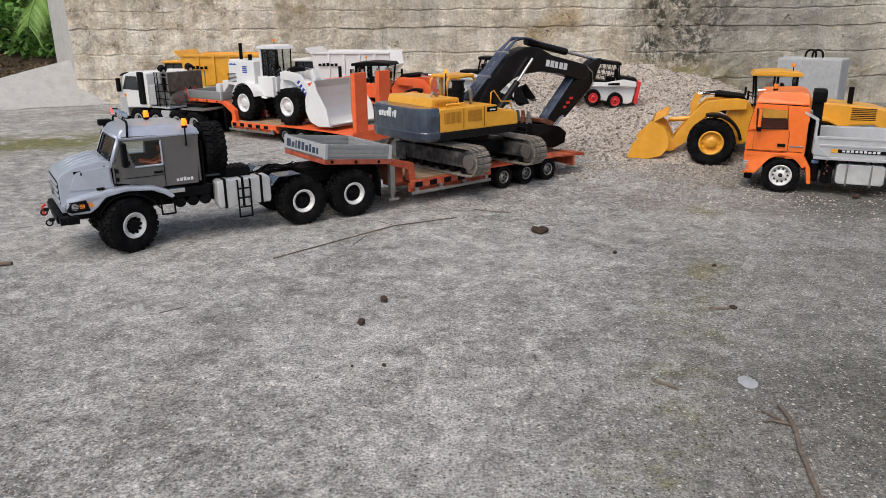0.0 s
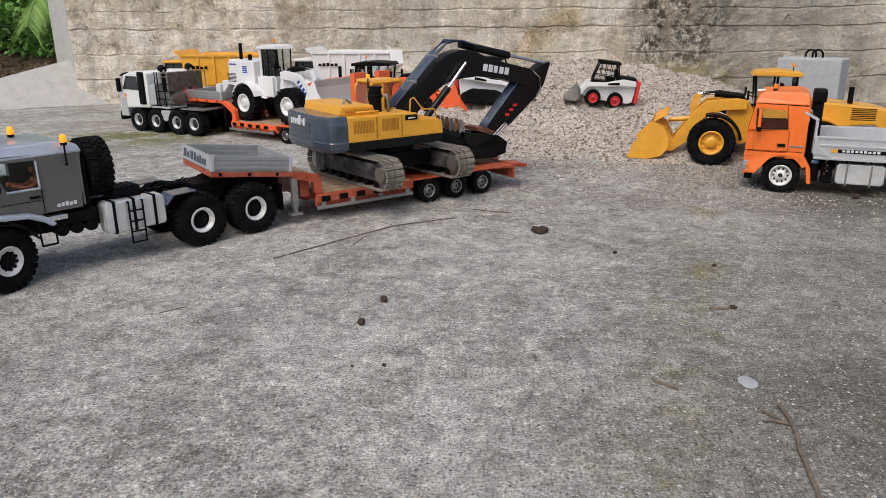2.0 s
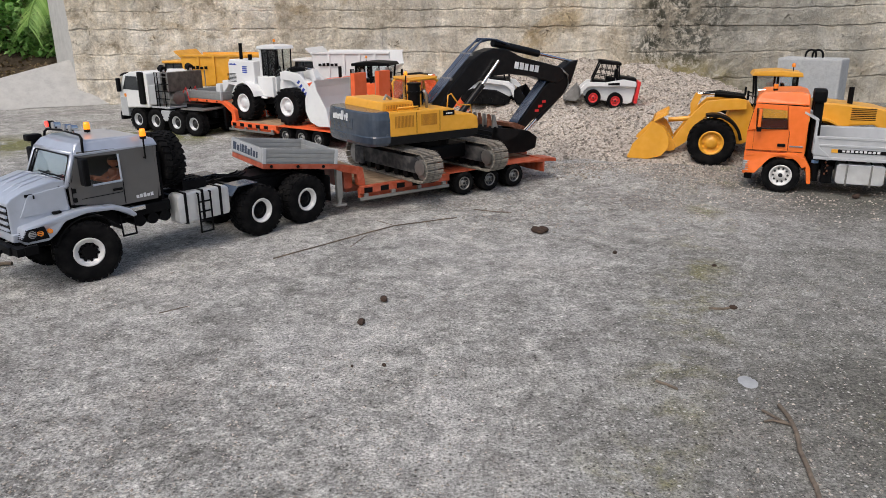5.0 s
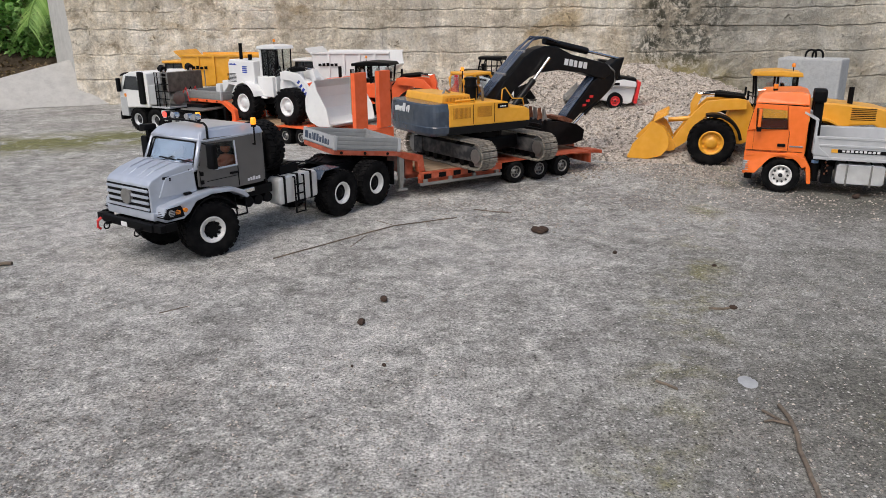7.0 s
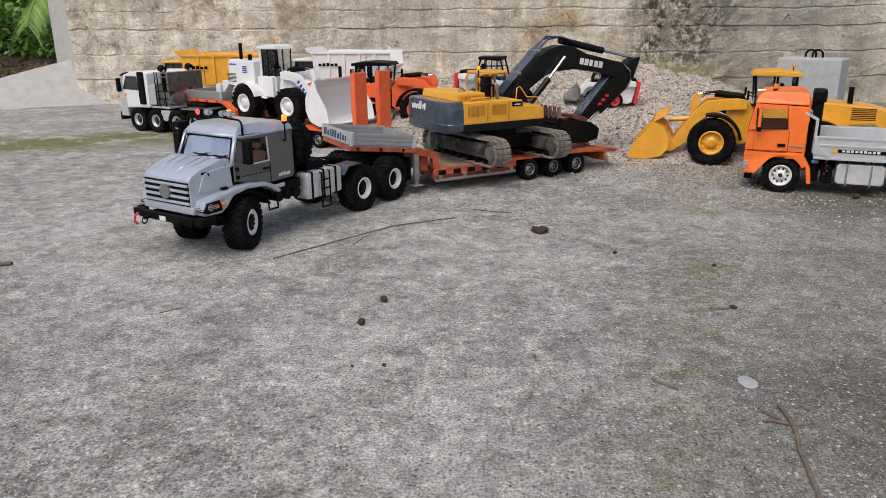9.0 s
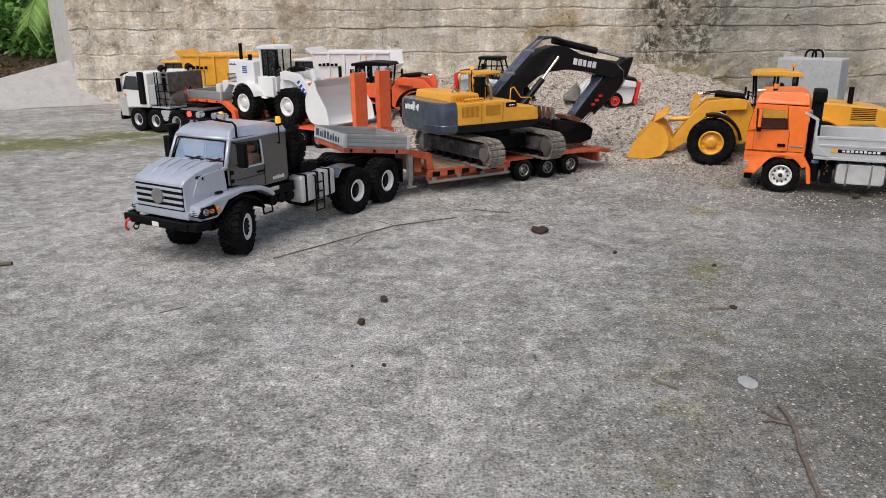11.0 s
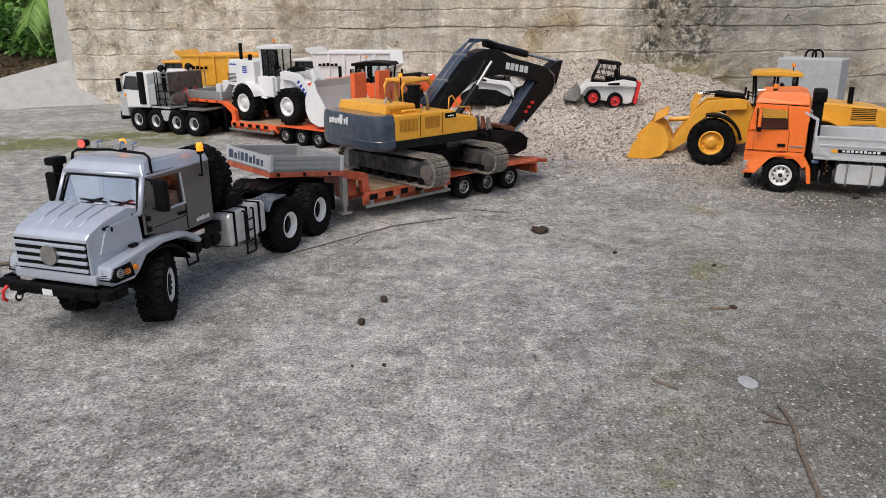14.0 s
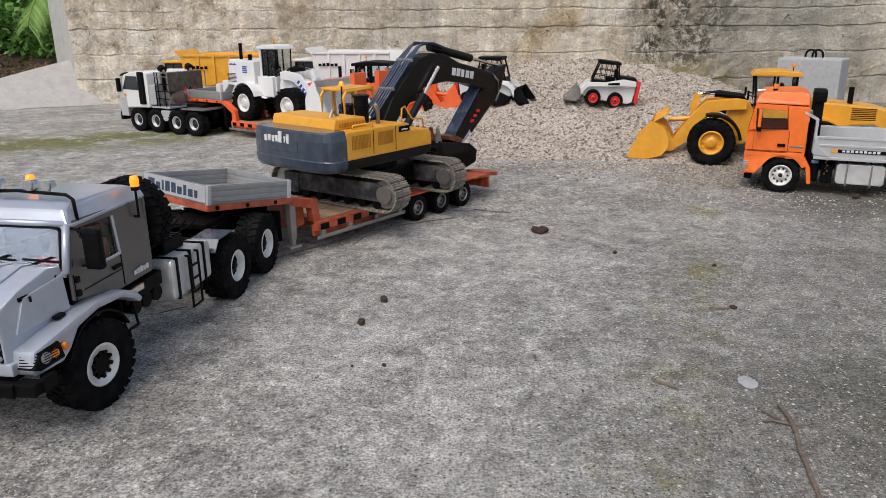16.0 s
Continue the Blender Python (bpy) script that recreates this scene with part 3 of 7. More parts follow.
    bm.faces.new(vs)
    g = bmesh.ops.solidify(bm, geom=bm.faces[:], thickness=0.0008)
    ob = part("windscreen", bm, SCREEN, cab, "clear raked windscreen mirroring the sky")
    ob.visible_shadow = False
    for s in (-1, 1):
        ob = part("side_window", prism([(0.263, 0.134), (0.263, 0.172), (0.312, 0.173), (0.302, 0.134)], s * 0.0632, s * 0.0626, 0, taper=win), GLASS, cab)
        ob.visible_shadow = False
        bm = bmesh.new()
        yv = lambda z: s * 0.066 * win(0, z)
        pipe([(0.263, yv(0.134), 0.134), (0.302, yv(0.134), 0.134)], 0.0016, bm)
        pipe([(0.263, yv(0.134), 0.134), (0.262, yv(0.172), 0.172)], 0.0014, bm)
        part("window_trim", bm, SILVER, cab)
        bm = bmesh.new()
        for a, c in (((0.2615, 0.100), (0.2615, 0.132)), ((0.331, 0.112), (0.331, 0.136)), ((0.264, 0.117), (0.318, 0.120))):
            box(min(a[0], c[0]) - 0.0004, max(a[0], c[0]) + 0.0004, s * 0.0652, s * 0.0661, a[1], c[1] if c[1] - a[1] > 0.005 else a[1] + 0.0008, 0, bm)
        part("door_seam", bm, BLACK, cab)
        part("door_handle", box(0.264, 0.277, s * 0.0655, s * 0.0685, 0.121, 0.1245, 0.001), BLACK, cab, "black door handle")
        bm = box(0.308, 0.3125, s * 0.067, s * 0.071, 0.138, 0.145, 0.001)
        for z in (0.115, 0.128):
            box(0.326, 0.331, s * 0.0655, s * 0.069, z, z + 0.006, 0.0008, bm)
        part("hinge", bm, BLACK, cab)
        bm = rod((0.316, s * 0.066, 0.140), (0.318, s * 0.080, 0.143), 0.0012, 8)
        rod((0.316, s * 0.058, 0.176), (0.318, s * 0.080, 0.172), 0.0012, 8, bm)
        box(0.313, 0.321, s * 0.0805 - 0.0085, s * 0.0805 + 0.0085, 0.138, 0.176, 0.003, bm)
        part("wing_mirror", bm, BLACK, cab, "black wing mirror on two arms")
    bars("door_lettering", 5, 0.0042, 0.006, 0.0014, WHITEINK, cab, Matrix.Translation((0.246, 0.0663, 0.104)) @ SIDE_L)
    for y in (-0.030, 0.014):
        bm = rod((0.3375, y, 0.1405), (0.3315, y + 0.034, 0.1525), 0.0009, 6)
        rod((0.3345, y + 0.006, 0.1500), (0.3325, y + 0.040, 0.1480), 0.0012, 6, bm)
        part("wiper", bm, BLACK, cab, "black windscreen wiper")
    # inside: bench, dash, steering wheel, seated doll
    bm = box(0.222, 0.250, -0.055, 0.055, 0.101, 0.112, 0.003)
    box(0.215, 0.224, -0.055, 0.055, 0.110, 0.150, 0.003, bm)
    part("seat_bench", bm, BLACK, cab)
    part("dashboard", box(0.310, 0.330, -0.060, 0.060, 0.102, 0.135, 0.003), BLACK, cab, "black dashboard")
    bm = lathe([(0.010, -0.001), (0.0118, 0), (0.010, 0.001), (0.0088, 0), (0.010, -0.001)], 20)
    part("steering_wheel", bm, BLACK, cab, m=pose(0.300, 0.028, 0.137, 0, 35, 0) @ pose(0, 0, 0, 90, 0, 0))
    part("windscreen_card", box(0.3255, 0.3265, 0.028, 0.052, 0.1355, 0.150, 0), RED, cab, "small red and white card behind the windscreen")
    # bonnet
    def hood_taper(x, z):
        return (1.0 if z < 0.118 else 0.965 - max(0, z - 0.14) * 2.0) * (1.0 if x < 0.34 else 1.0 - (x - 0.34) * 1.6)
    bm = prism([(0.334, 0.096), (0.336, 0.146), (0.352, 0.1490), (0.390, 0.1405), (0.410, 0.1320), (0.4165, 0.1260), (0.4165, 0.084), (0.395, 0.084), (0.392, 0.096)], -0.061, 0.061, 0.0022, taper=hood_taper)
    hood = part("bonnet", bm, SILVER, t, "silver sloping bonnet with raised ribs", smooth=False)
    for y in (-0.030, -0.012, 0.012, 0.030):
        part("bonnet_rib", pipe([(0.342, y * 1.1, 0.1478), (0.353, y * 1.05, 0.1496), (0.384, y, 0.1428), (0.402, y * 0.95, 0.1345)], 0.0011), SILVER, hood, smooth=True)
    for s in (-1, 1):
        part("bonnet_side", prism([(0.338, 0.106), (0.339, 0.139), (0.388, 0.1335), (0.402, 0.106)], s * 0.0625, s * 0.0560, 0.0005, taper=lambda x, z: 1.0 - (x - 0.338) * 1.6 - max(0, z - 0.116) * 1.2), SILVER, hood, "silver pressed bonnet flank")
        for x, z in ((0.350, 0.1400), (0.386, 0.1330)):
            bm = box(x - 0.006, x + 0.006, s * 0.0540 - 0.002, s * 0.0540 + 0.002, z - 0.0018, z + 0.0018, 0.0008)
            box(x - 0.006, x - 0.004, s * 0.0565 - 0.002, s * 0.0565 + 0.002, z - 0.005, z, 0.0005, bm)
            part("bonnet_latch", bm, BLACK, hood, "black bonnet latch")
    # grille
    bm = bmesh.new()
    box(0.409, 0.4172, -0.051, 0.051, 0.086, 0.1225, 0.001, bm)
    g = part("grille", bm, BLACK, t, "black grille with silver bars")
    for i, z in enumerate((0.0885, 0.0975, 0.1065, 0.1155)):
        part("grille_bar", box(0.4150, 0.4200, -0.0505, 0.0505, z, z + 0.0042, 0.0014), SILVER, g)
    part("round_badge", rod((0.4165, 0, 0.106), (0.4222, 0, 0.106), 0.0115, 24), STEEL, g, "plain round badge")
    part("lower_grille", box(0.405, 0.4175, -0.058, 0.058, 0.074, 0.0855, 0.002), SILVER, g)
    # fenders, headlights
    for s in (-1, 1):
        pts = [(0.252, 0.083), (0.262, 0.094), (0.281, 0.103), (0.318, 0.107), (0.352, 0.104), (0.385, 0.099), (0.408, 0.094), (0.412, 0.078), (0.408, 0.072), (0.378, 0.073), (0.366, 0.080), (0.352, 0.094), (0.320, 0.0995), (0.285, 0.0965), (0.268, 0.088), (0.258, 0.080)]
        bm = prism(pts, s * 0.046, s * 0.078, 0.003, taper=lambda x, z: 1.0 if x < 0.38 else 1.0 - (x - 0.38) * 2.0)
        f = part("wing", bm, SILVER, t, "silver front wing over the wheel")
        bm = prism([(0.377, 0.0770), (0.382, 0.0945), (0.404, 0.0925), (0.4125, 0.0785), (0.405, 0.0755)], s * 0.058, s * 0.0792, 0.002, taper=lambda x, z: 1.004 - max(0, x - 0.38) * 2.0)
        part("headlight_surround", bm, BLACK, f, "black headlight recess")
        for x, z, rr, mt in ((0.3985, 0.0855, 0.0052, LENS), (0.3885, 0.0855, 0.0042, AMBER)):
            yy = s * 0.0793 * (1.004 - max(0, x - 0.38) * 2.0)
            part("headlight", rod((x, yy - s * 0.003, z), (x + 0.0008, yy + s * 0.0006, z), rr, 16), mt, f, "round headlight lens behind dark mesh")
        bm = bmesh.new()
        for i in range(6):
            z = 0.080 + 0.0023 * i
            pipe([(0.387, s * 0.0792, z), (0.400, s * 0.0772, z), (0.4118 - (z - 0.079) * 0.45, s * 0.0735, z), (0.4135 - (z - 0.079) * 0.45, s * 0.060, z)], 0.0005, bm, 5)
        for i in range(4):
            x = 0.389 + 0.006 * i
            rod((x, s * (0.0795 - max(0, x - 0.38) * 0.16), 0.079), (x - 0.001, s * (0.0795 - max(0, x - 0.38) * 0.16), 0.093), 0.0005, 5, bm)
        part("headlight_mesh", bm, BLACK, f)
        part("indicator", rod((0.376, s * 0.077, 0.0865), (0.376, s * 0.081, 0.0865), 0.0034, 14), AMBER, f, "round amber indicator lamp")
        part("wing_latch", box(0.350, 0.362, s * 0.060, s * 0.066, 0.104, 0.1075, 0.001), BLACK, f)
        part("wing_liner", prism(arc_pts(0.32, 0.0435, 0.0515, 25, 155, 10) + arc_pts(0.32, 0.0435, 0.0495, 155, 25, 10), s * 0.046, s * 0.074, 0), BLACK, f)
    # bumper
    bm = box(0.416, 0.427, -0.062, 0.062, 0.059, 0.071, 0.002)
    for s in (-1, 1):
        prism([(0.410, 0.060), (0.424, 0.060), (0.424, 0.071), (0.410, 0.071)], s * 0.060, s * 0.080, 0.001, bm, taper=lambda x, z: 1.0)
        box(0.396, 0.414, s * 0.079 - 0.003, s * 0.079 + 0.003, 0.060, 0.072, 0.001, bm)
        box(0.36, 0.42, s * 0.034 - 0.003, s * 0.034 + 0.003, 0.056, 0.072, 0.001, bm)
        rod((0.428, s * 0.038, 0.062), (0.436, s * 0.038, 0.062), 0.003, 10, bm)
    bp = part("bumper", bm, BLACK, t, "black heavy front bumper")
    for s in (-1, 1):
        bm = lathe([(0.0045, -0.001), (0.0058, 0), (0.0045, 0.001), (0.0034, 0), (0.0045, -0.001)], 14)
        part("tow_shackle", bm, BLACK, bp, m=pose(0.436, s * 0.038, 0.058))
    part("tow_hook", pipe([(0.430, -0.060, 0.066), (0.436, -0.061, 0.062), (0.436, -0.063, 0.052), (0.431, -0.064, 0.048)], 0.0022), RED, bp, "red tow hook")
    part("plate", box(0.4285, 0.4292, -0.010, 0.004, 0.061, 0.068, 0), WHITE, bp)
    # snorkel on the far side
    bm = box(0.308, 0.317, -0.079, -0.070, 0.105, 0.186, 0.002)
    box(0.304, 0.325, -0.083, -0.067, 0.185, 0.195, 0.003, bm)
    part("snorkel", bm, BLACK, t, "tall black air-intake snorkel")
    # roof bar, lamps, beacons
    bm = pipe([(0.306, -0.060, 0.180), (0.304, -0.057, 0.199), (0.303, -0.050, 0.203), (0.303, 0, 0.2055), (0.303, 0.050, 0.203), (0.304, 0.057, 0.199), (0.306, 0.060, 0.180)], 0.0017)
    bar = part("roof_bar", bm, BLACK, t, "black tubular roof lamp bar", smooth=True)
    for y, lit in ((-0.038, True), (-0.018, False), (0.016, False), (0.034, False)):
        bm = rod((0.303, y, 0.204), (0.303, y, 0.209), 0.0012, 8)
        rod((0.298, y, 0.2115), (0.306, y, 0.2115), 0.0042, 16, bm, 0.0050)
        part("roof_lamp", bm, CHROME if not lit else BLACK, bar, "round roof lamp")
        part("lamp_lens", rod((0.3062, y, 0.2115), (0.3080, y, 0.2115), 0.0046, 16), REDLIT if lit else LENS, bar, "glowing red lens" if lit else "clear lens")
    for x, y, z in ((0.226, 0.0665, 0.186), (0.262, -0.020, 0.193)):
        bm = rod((x, y, z - (0.026 if y > 0 else 0)), (x, y, z + 0.005), 0.0012, 8)
        if y > 0:
            rod((x, y - 0.006, z - 0.025), (x, y, z - 0.025), 0.0014, 8, bm)
        rod((x, y, z + 0.003), (x, y, z + 0.007), 0.0042, 14, bm)
        bc = part("beacon", bm, BLACK, t, "amber rotating beacon on a black stalk")
        part("beacon_dome", lathe([(0.0044, 0), (0.0046, 0.006), (0.0036, 0.0105), (0.0003, 0.011)], 18), AMBERLIT, bc, "glowing amber dome", smooth=True, m=pose(x, y, z + 0.007, 90, 0, 0))
    # spare wheel upright behind the cab
    rk = part("spare_carrier", box(0.200, 0.204, -0.050, 0.056, 0.088, 0.165, 0.001), BLACK, t)
    for y in (-0.045, -0.02, 0.005):
        part("carrier_tube", pipe([(0.198, y, 0.09), (0.195, y, 0.150), (0.203, y + 0.006, 0.172)], 0.0022), BLACK, rk)
    wheel(t, pose(0.180, 0.022, 0.146, 0, 0, 90), "truck_rear", 0, 0, 0, None, name="spare_wheel", label="pale dished steel rim")
    # side tank, ladder, battery box, air tanks, step
    bm = prism([(0.104, 0.050), (0.102, 0.055), (0.102, 0.092), (0.106, 0.097), (0.184, 0.097), (0.188, 0.092), (0.188, 0.055), (0.186, 0.050)], 0.042, 0.070, 0.003)
    tk = part("fuel_tank", bm, ALU, t, "polished aluminium fuel tank with black straps")
    for x in (0.118, 0.148, 0.176):
        part("tank_strap", box(x - 0.002, x + 0.002, 0.0405, 0.0715, 0.0485, 0.0985, 0.0008), BLACK, tk)
    part("far_tank", box(0.110, 0.190, -0.070, -0.034, 0.044, 0.096, 0.003), ALU, t)
    bm = bmesh.new()
    for x in (0.137, 0.157):
        rod((x, 0.074, 0.030), (x, 0.074, 0.094), 0.0014, 8, bm)
        rod((x, 0.062, 0.094), (x, 0.074, 0.094), 0.0014, 8, bm)
    for z in (0.031, 0.048, 0.064, 0.080):
        rod((0.137, 0.074, z), (0.157, 0.074, z), 0.0014, 8, bm)
    part("ladder", bm, BLACK, t, "black tubular access ladder")
    bm = box(0.128, 0.168, 0.010, 0.052, 0.096, 0.112, 0.002)
    for i in range(5):
        box(0.130 + 0.0075 * i, 0.1345 + 0.0075 * i, 0.012, 0.050, 0.112, 0.1135, 0.0004, bm)
    part("battery_box", bm, BLACK, t)
    for x in (0.205, 0.224, 0.243):
        part("air_tank", rod((x, 0.030, 0.068), (x, 0.062, 0.068), 0.0085, 18), BLACK, t, "black round air tank")
    bm = bmesh.new()
    for x in (0.253, 0.272):
        rod((x, 0.068, 0.052), (x, 0.064, 0.084), 0.0013, 8, bm)
    rod((0.253, 0.068, 0.053), (0.272, 0.068, 0.053), 0.0016, 8, bm)
    part("cab_step", bm, BLACK, t)
    bm = box(0.196, 0.262, 0.028, 0.064, 0.076, 0.092, 0.002)
    for x in (0.232, 0.244, 0.256):
        rod((x, 0.060, 0.088), (x, 0.068, 0.088), 0.004, 12, bm)
    part("air_filter", bm, [BLACK], t)
    part("valve_block", box(0.236, 0.262, 0.058, 0.069, 0.086, 0.093, 0.001), CHROME, t, "bright metal valve block")
    # rear: fifth wheel, mudguards, flaps, lamps
    bm = prism([(-0.035, 0.086), (-0.035, 0.093), (0.035, 0.093), (0.035, 0.086)], -0.030, 0.030, 0.001)
    part("fifth_wheel", bm, BLACK, t, "black coupling plate")
    for s in (-1, 1):
        part("mud_flap", box(-0.106, -0.1035, s * 0.062 - 0.016, s * 0.062 + 0.016, 0.030, 0.078, 0.0005), BLACK, t)
        part("mudguard", prism([(0.102, 0.078), (0.090, 0.0915), (0.054, 0.0925), (0.054, 0.0938), (0.091, 0.0930), (0.1035, 0.079)], s * 0.040, s * 0.077, 0.0003), BLUEGREY, t, "dark slate mudguard plate")
    bm = box(-0.114, -0.110, -0.055, 0.055, 0.064, 0.084, 0.001)
    part("rear_beam", bm, BLACK, t)
    for i, y in enumerate((-0.012, 0.0, 0.012)):
        part("air_hose", pipe([(0.10, y, 0.088), (0.075, y * 1.5, 0.098), (0.05, y, 0.094), (0.035, y, 0.096), (0.030, y, 0.099)], 0.0013), BLACK, t, smooth=True)
    # long wheelbase ahead of the first driven axle
    for o in t.children_recursive:
        if o in ws.values() or o.parent in ws.values():
            continue
        if o.matrix_basis.translation.length > 1e-6:
            x = o.location.x
            x = x if x < 0.05 else 0.05 + (x - 0.05) * 1.08
            o.location.x = x if x < 0.3416 else 0.3416 + (x - 0.3416) * 0.87
        else:
            for q in o.data.vertices:
                if q.co.x > 0.05:
                    x = 0.05 + (q.co.x - 0.05) * 1.08
                    q.co.x = x if x < 0.3416 else 0.3416 + (x - 0.3416) * 0.87
    for n in ("fl", "fr"):
        ws[n].location.x = 0.3416
    return t, ws


def driver_doll(t):
    """Small seated doll, one plain mesh."""
    bm = box(0.246, 0.262, 0.018, 0.044, 0.112, 0.146, 0.006)
    bmesh.ops.create_uvsphere(bm, u_segments=12, v_segments=10, radius=0.0085, matrix=Matrix.Translation((0.256, 0.031, 0.157)))
    for y in (0.020, 0.042):
        pipe([(0.256, y, 0.140), (0.272, y, 0.132), (0.292, y * 0.7 + 0.01, 0.138)], 0.0034, bm)
    box(0.250, 0.285, 0.019, 0.043, 0.106, 0.116, 0.003, bm)
    for f in bm.faces:
        c = f.calc_center_median()
        if c.z > 0.1585 or (c.z > 0.152 and c.x < 0.2535):
            f.material_index = 1
    return part("driver_doll", bm, [SKIN, DARKHAIR], t, "small seated dark-haired driver doll in orange")


# ---- low-loader trailer ----
def lowbed(paint, label, ramps_up, name="lowbed_trailer", group="", box_text=True, tail=-0.604, front=0.046, legs_down=True, nose_up=0.0):
    """Origin on the ground under the kingpin, x forward."""
    t = thing(name, label, "trailer", group=group)
    # neck and load box ride nose-up on the coupling
    lean = Matrix.Translation((0, 0, 0.109)) @ Matrix.Rotation(-radians(nose_up), 4, "Y") @ Matrix.Translation((0, 0, -0.109))
    hw, rear = 0.0770, -0.096
    bm = prism([(front, 0.099), (front, 0.1085), (rear, 0.1085), (rear, 0.099)], -hw, hw, 0.001)
    bmesh.ops.transform(bm, matrix=lean, verts=bm.verts)
    part("gooseneck", bm, paint, t, "orange cranked gooseneck")
    drop = 0.092 * math.tan(radians(nose_up))
    for s in (-1, 1):
        bm = prism([(rear + 0.004, 0.1085 - drop), (-0.112, 0.1040 - drop), (-0.150, 0.084), (-0.155, 0.050), (-0.140, 0.050), (-0.137, 0.072), (-0.104, 0.0925 - drop), (rear + 0.004, 0.0985 - drop)], s * hw, s * (hw - 0.014), 0.001)
        part("neck_arm", bm, paint, t, "orange cranked side arm")
    part("neck_floor", prism([(rear, 0.1065 - drop), (-0.114, 0.1015 - drop), (-0.150, 0.082), (-0.150, 0.078), (-0.116, 0.0975 - drop), (rear, 0.1025 - drop)], -hw + 0.014, hw - 0.014, 0.0006), WOOD, t, "dusty boarded slope of the neck")
    part("neck_box", box(-0.134, -0.116, -0.062, 0.062, 0.044, 0.086, 0.001), paint, t)
    for s in (-1, 1):
        bm = box(-0.1065, -0.0955, s * 0.071 - 0.005, s * 0.071 + 0.005, 0.030, 0.090, 0.001)
        box(-0.1045, -0.0975, s * 0.071 - 0.0035, s * 0.071 + 0.0035, 0.020, 0.0305, 0.0006, bm)
        if legs_down:
            box(-0.112, -0.090, s * 0.071 - 0.008, s * 0.071 + 0.008, 0.016, 0.0205, 0.001, bm)
        part("landing_leg", bm, STEEL if legs_down else BLACK, t, "bare metal landing leg" if legs_down else "dark landing leg")
    for x in (0.030, -0.02, -0.07):
        part("neck_hole", rod((x, hw - 0.0005, 0.1037), (x, hw + 0.0012, 0.1037), 0.0030, 12), BLACK, t, m=lean)
    # grey drop-side box on the neck
    b = part("load_box", box(rear, front, -hw, hw, 0.1085, 0.1115, 0.0008), GREYBOX, t, "grey ribbed drop-side load box", m=lean)
    def side(x0, x1, y0, y1):
        bm = box(x0, x1, y0, y1, 0.1115, 0.1350, 0.0006)
        for z in (0.1122, 0.1200, 0.1278):
            box(x0 - 0.0008, x1 + 0.0008, y0 - 0.0008, y1 + 0.0008, z, z + 0.0058, 0.0005, bm)
        return bm
    for a in ((rear, front, hw - 0.0035, hw + 0.0005), (rear, front, -hw - 0.0005, -hw + 0.0035), (front - 0.0035, front + 0.0005, -hw + 0.0035, hw - 0.0035), (rear - 0.0005, rear + 0.0035, -hw + 0.0035, hw - 0.0035)):
        part("drop_side", side(*a), GREYBOX, b)
    for x in (rear + 0.002, front - 0.002):
        for s in (-1, 1):
            part("corner_post", box(x - 0.003, x + 0.003, s * hw - 0.003, s * hw + 0.003, 0.1085, 0.1358, 0.0006), LIGHTGREY, b)
    if box_text:
        part("sign_board", box(front + 0.0007, front + 0.0020, -hw + 0.002, hw - 0.002, 0.1110, 0.1345, 0.0005), LIGHTGREY, b, "pale grey front board")
        # the maker's mark: plain dark bars
        bm = bmesh.new()
        y = -0.066
        for w, hh in ((0.016, 0.0145), (0.0105, 0.0105), (0.0045, 0.0145), (0.0110, 0.0145), (0.0105, 0.0145), (0.0105, 0.0105), (0.0070, 0.0145), (0.0105, 0.0105), (0.0070, 0.0105)):
            box(front + 0.0018, front + 0.0024, y, y + w, 0.1155, 0.1155 + hh, 0, bm)
            y += w + 0.0045
        part("maker_mark", bm, INK, b, "plain dark bars in place of the maker's mark")
    # deck of planks between orange beams
    L = -0.60
    bm = bmesh.new()
    for s in (-1, 1):
        box(-0.345, -0.140, s * 0.0805 - 0.0045, s * 0.0805 + 0.0045, 0.035, 0.0495, 0.001, bm)
        box(-0.345, -0.140, s * 0.074 - 0.003, s * 0.074 + 0.003, 0.026, 0.044, 0.0006, bm)
    box(-0.345, -0.140, -0.020, 0.020, 0.026, 0.044, 0.001, bm)
    fr = part("deck_frame", bm, paint, t, "orange deck side beams")
    bm = bmesh.new()
    for s in (-1, 1):
        box(-0.34, -0.135, s * 0.0895 - 0.0015, s * 0.0895 + 0.0015, 0.0235, 0.0295, 0.0005, bm)
        for x in (-0.15, -0.21, -0.27, -0.33):
            box(x - 0.004, x + 0.004, s * 0.086 - 0.003, s * 0.086 + 0.003, 0.026, 0.036, 0.0005, bm)
        part("side_rail", bm, STEEL, t, "dull metal lashing rail")
        bm = bmesh.new()
    pl = part("plank", box(-0.345, -0.150, -0.0115, 0.0115, 0.0440, 0.0495, 0.0008), WOOD, t)
    pl.matrix_basis = pose(0, -0.060, 0)
    for i in range(1, 6):
        again(pl, pose(0, -0.060 + 0.024 * i, 0.0003 * (i % 2)))
    for s in (-1, 1):
        for i in range(5):
            part("marker_panel", box(-0.165 - 0.036 * i, -0.147 - 0.036 * i, s * 0.0846, s * 0.0854, 0.036, 0.046, 0), BLACK, t)
    # axle group under a raised deck
    bm = prism([(-0.345, 0.050), (-0.545, 0.050), (tail + 0.004, 0.050), (tail + 0.004, 0.044), (-0.545, 0.0485), (-0.345, 0.0485)], -0.085, 0.085, 0.0003)
    part("bogie_deck", bm, paint, t)
    bm = bmesh.new()
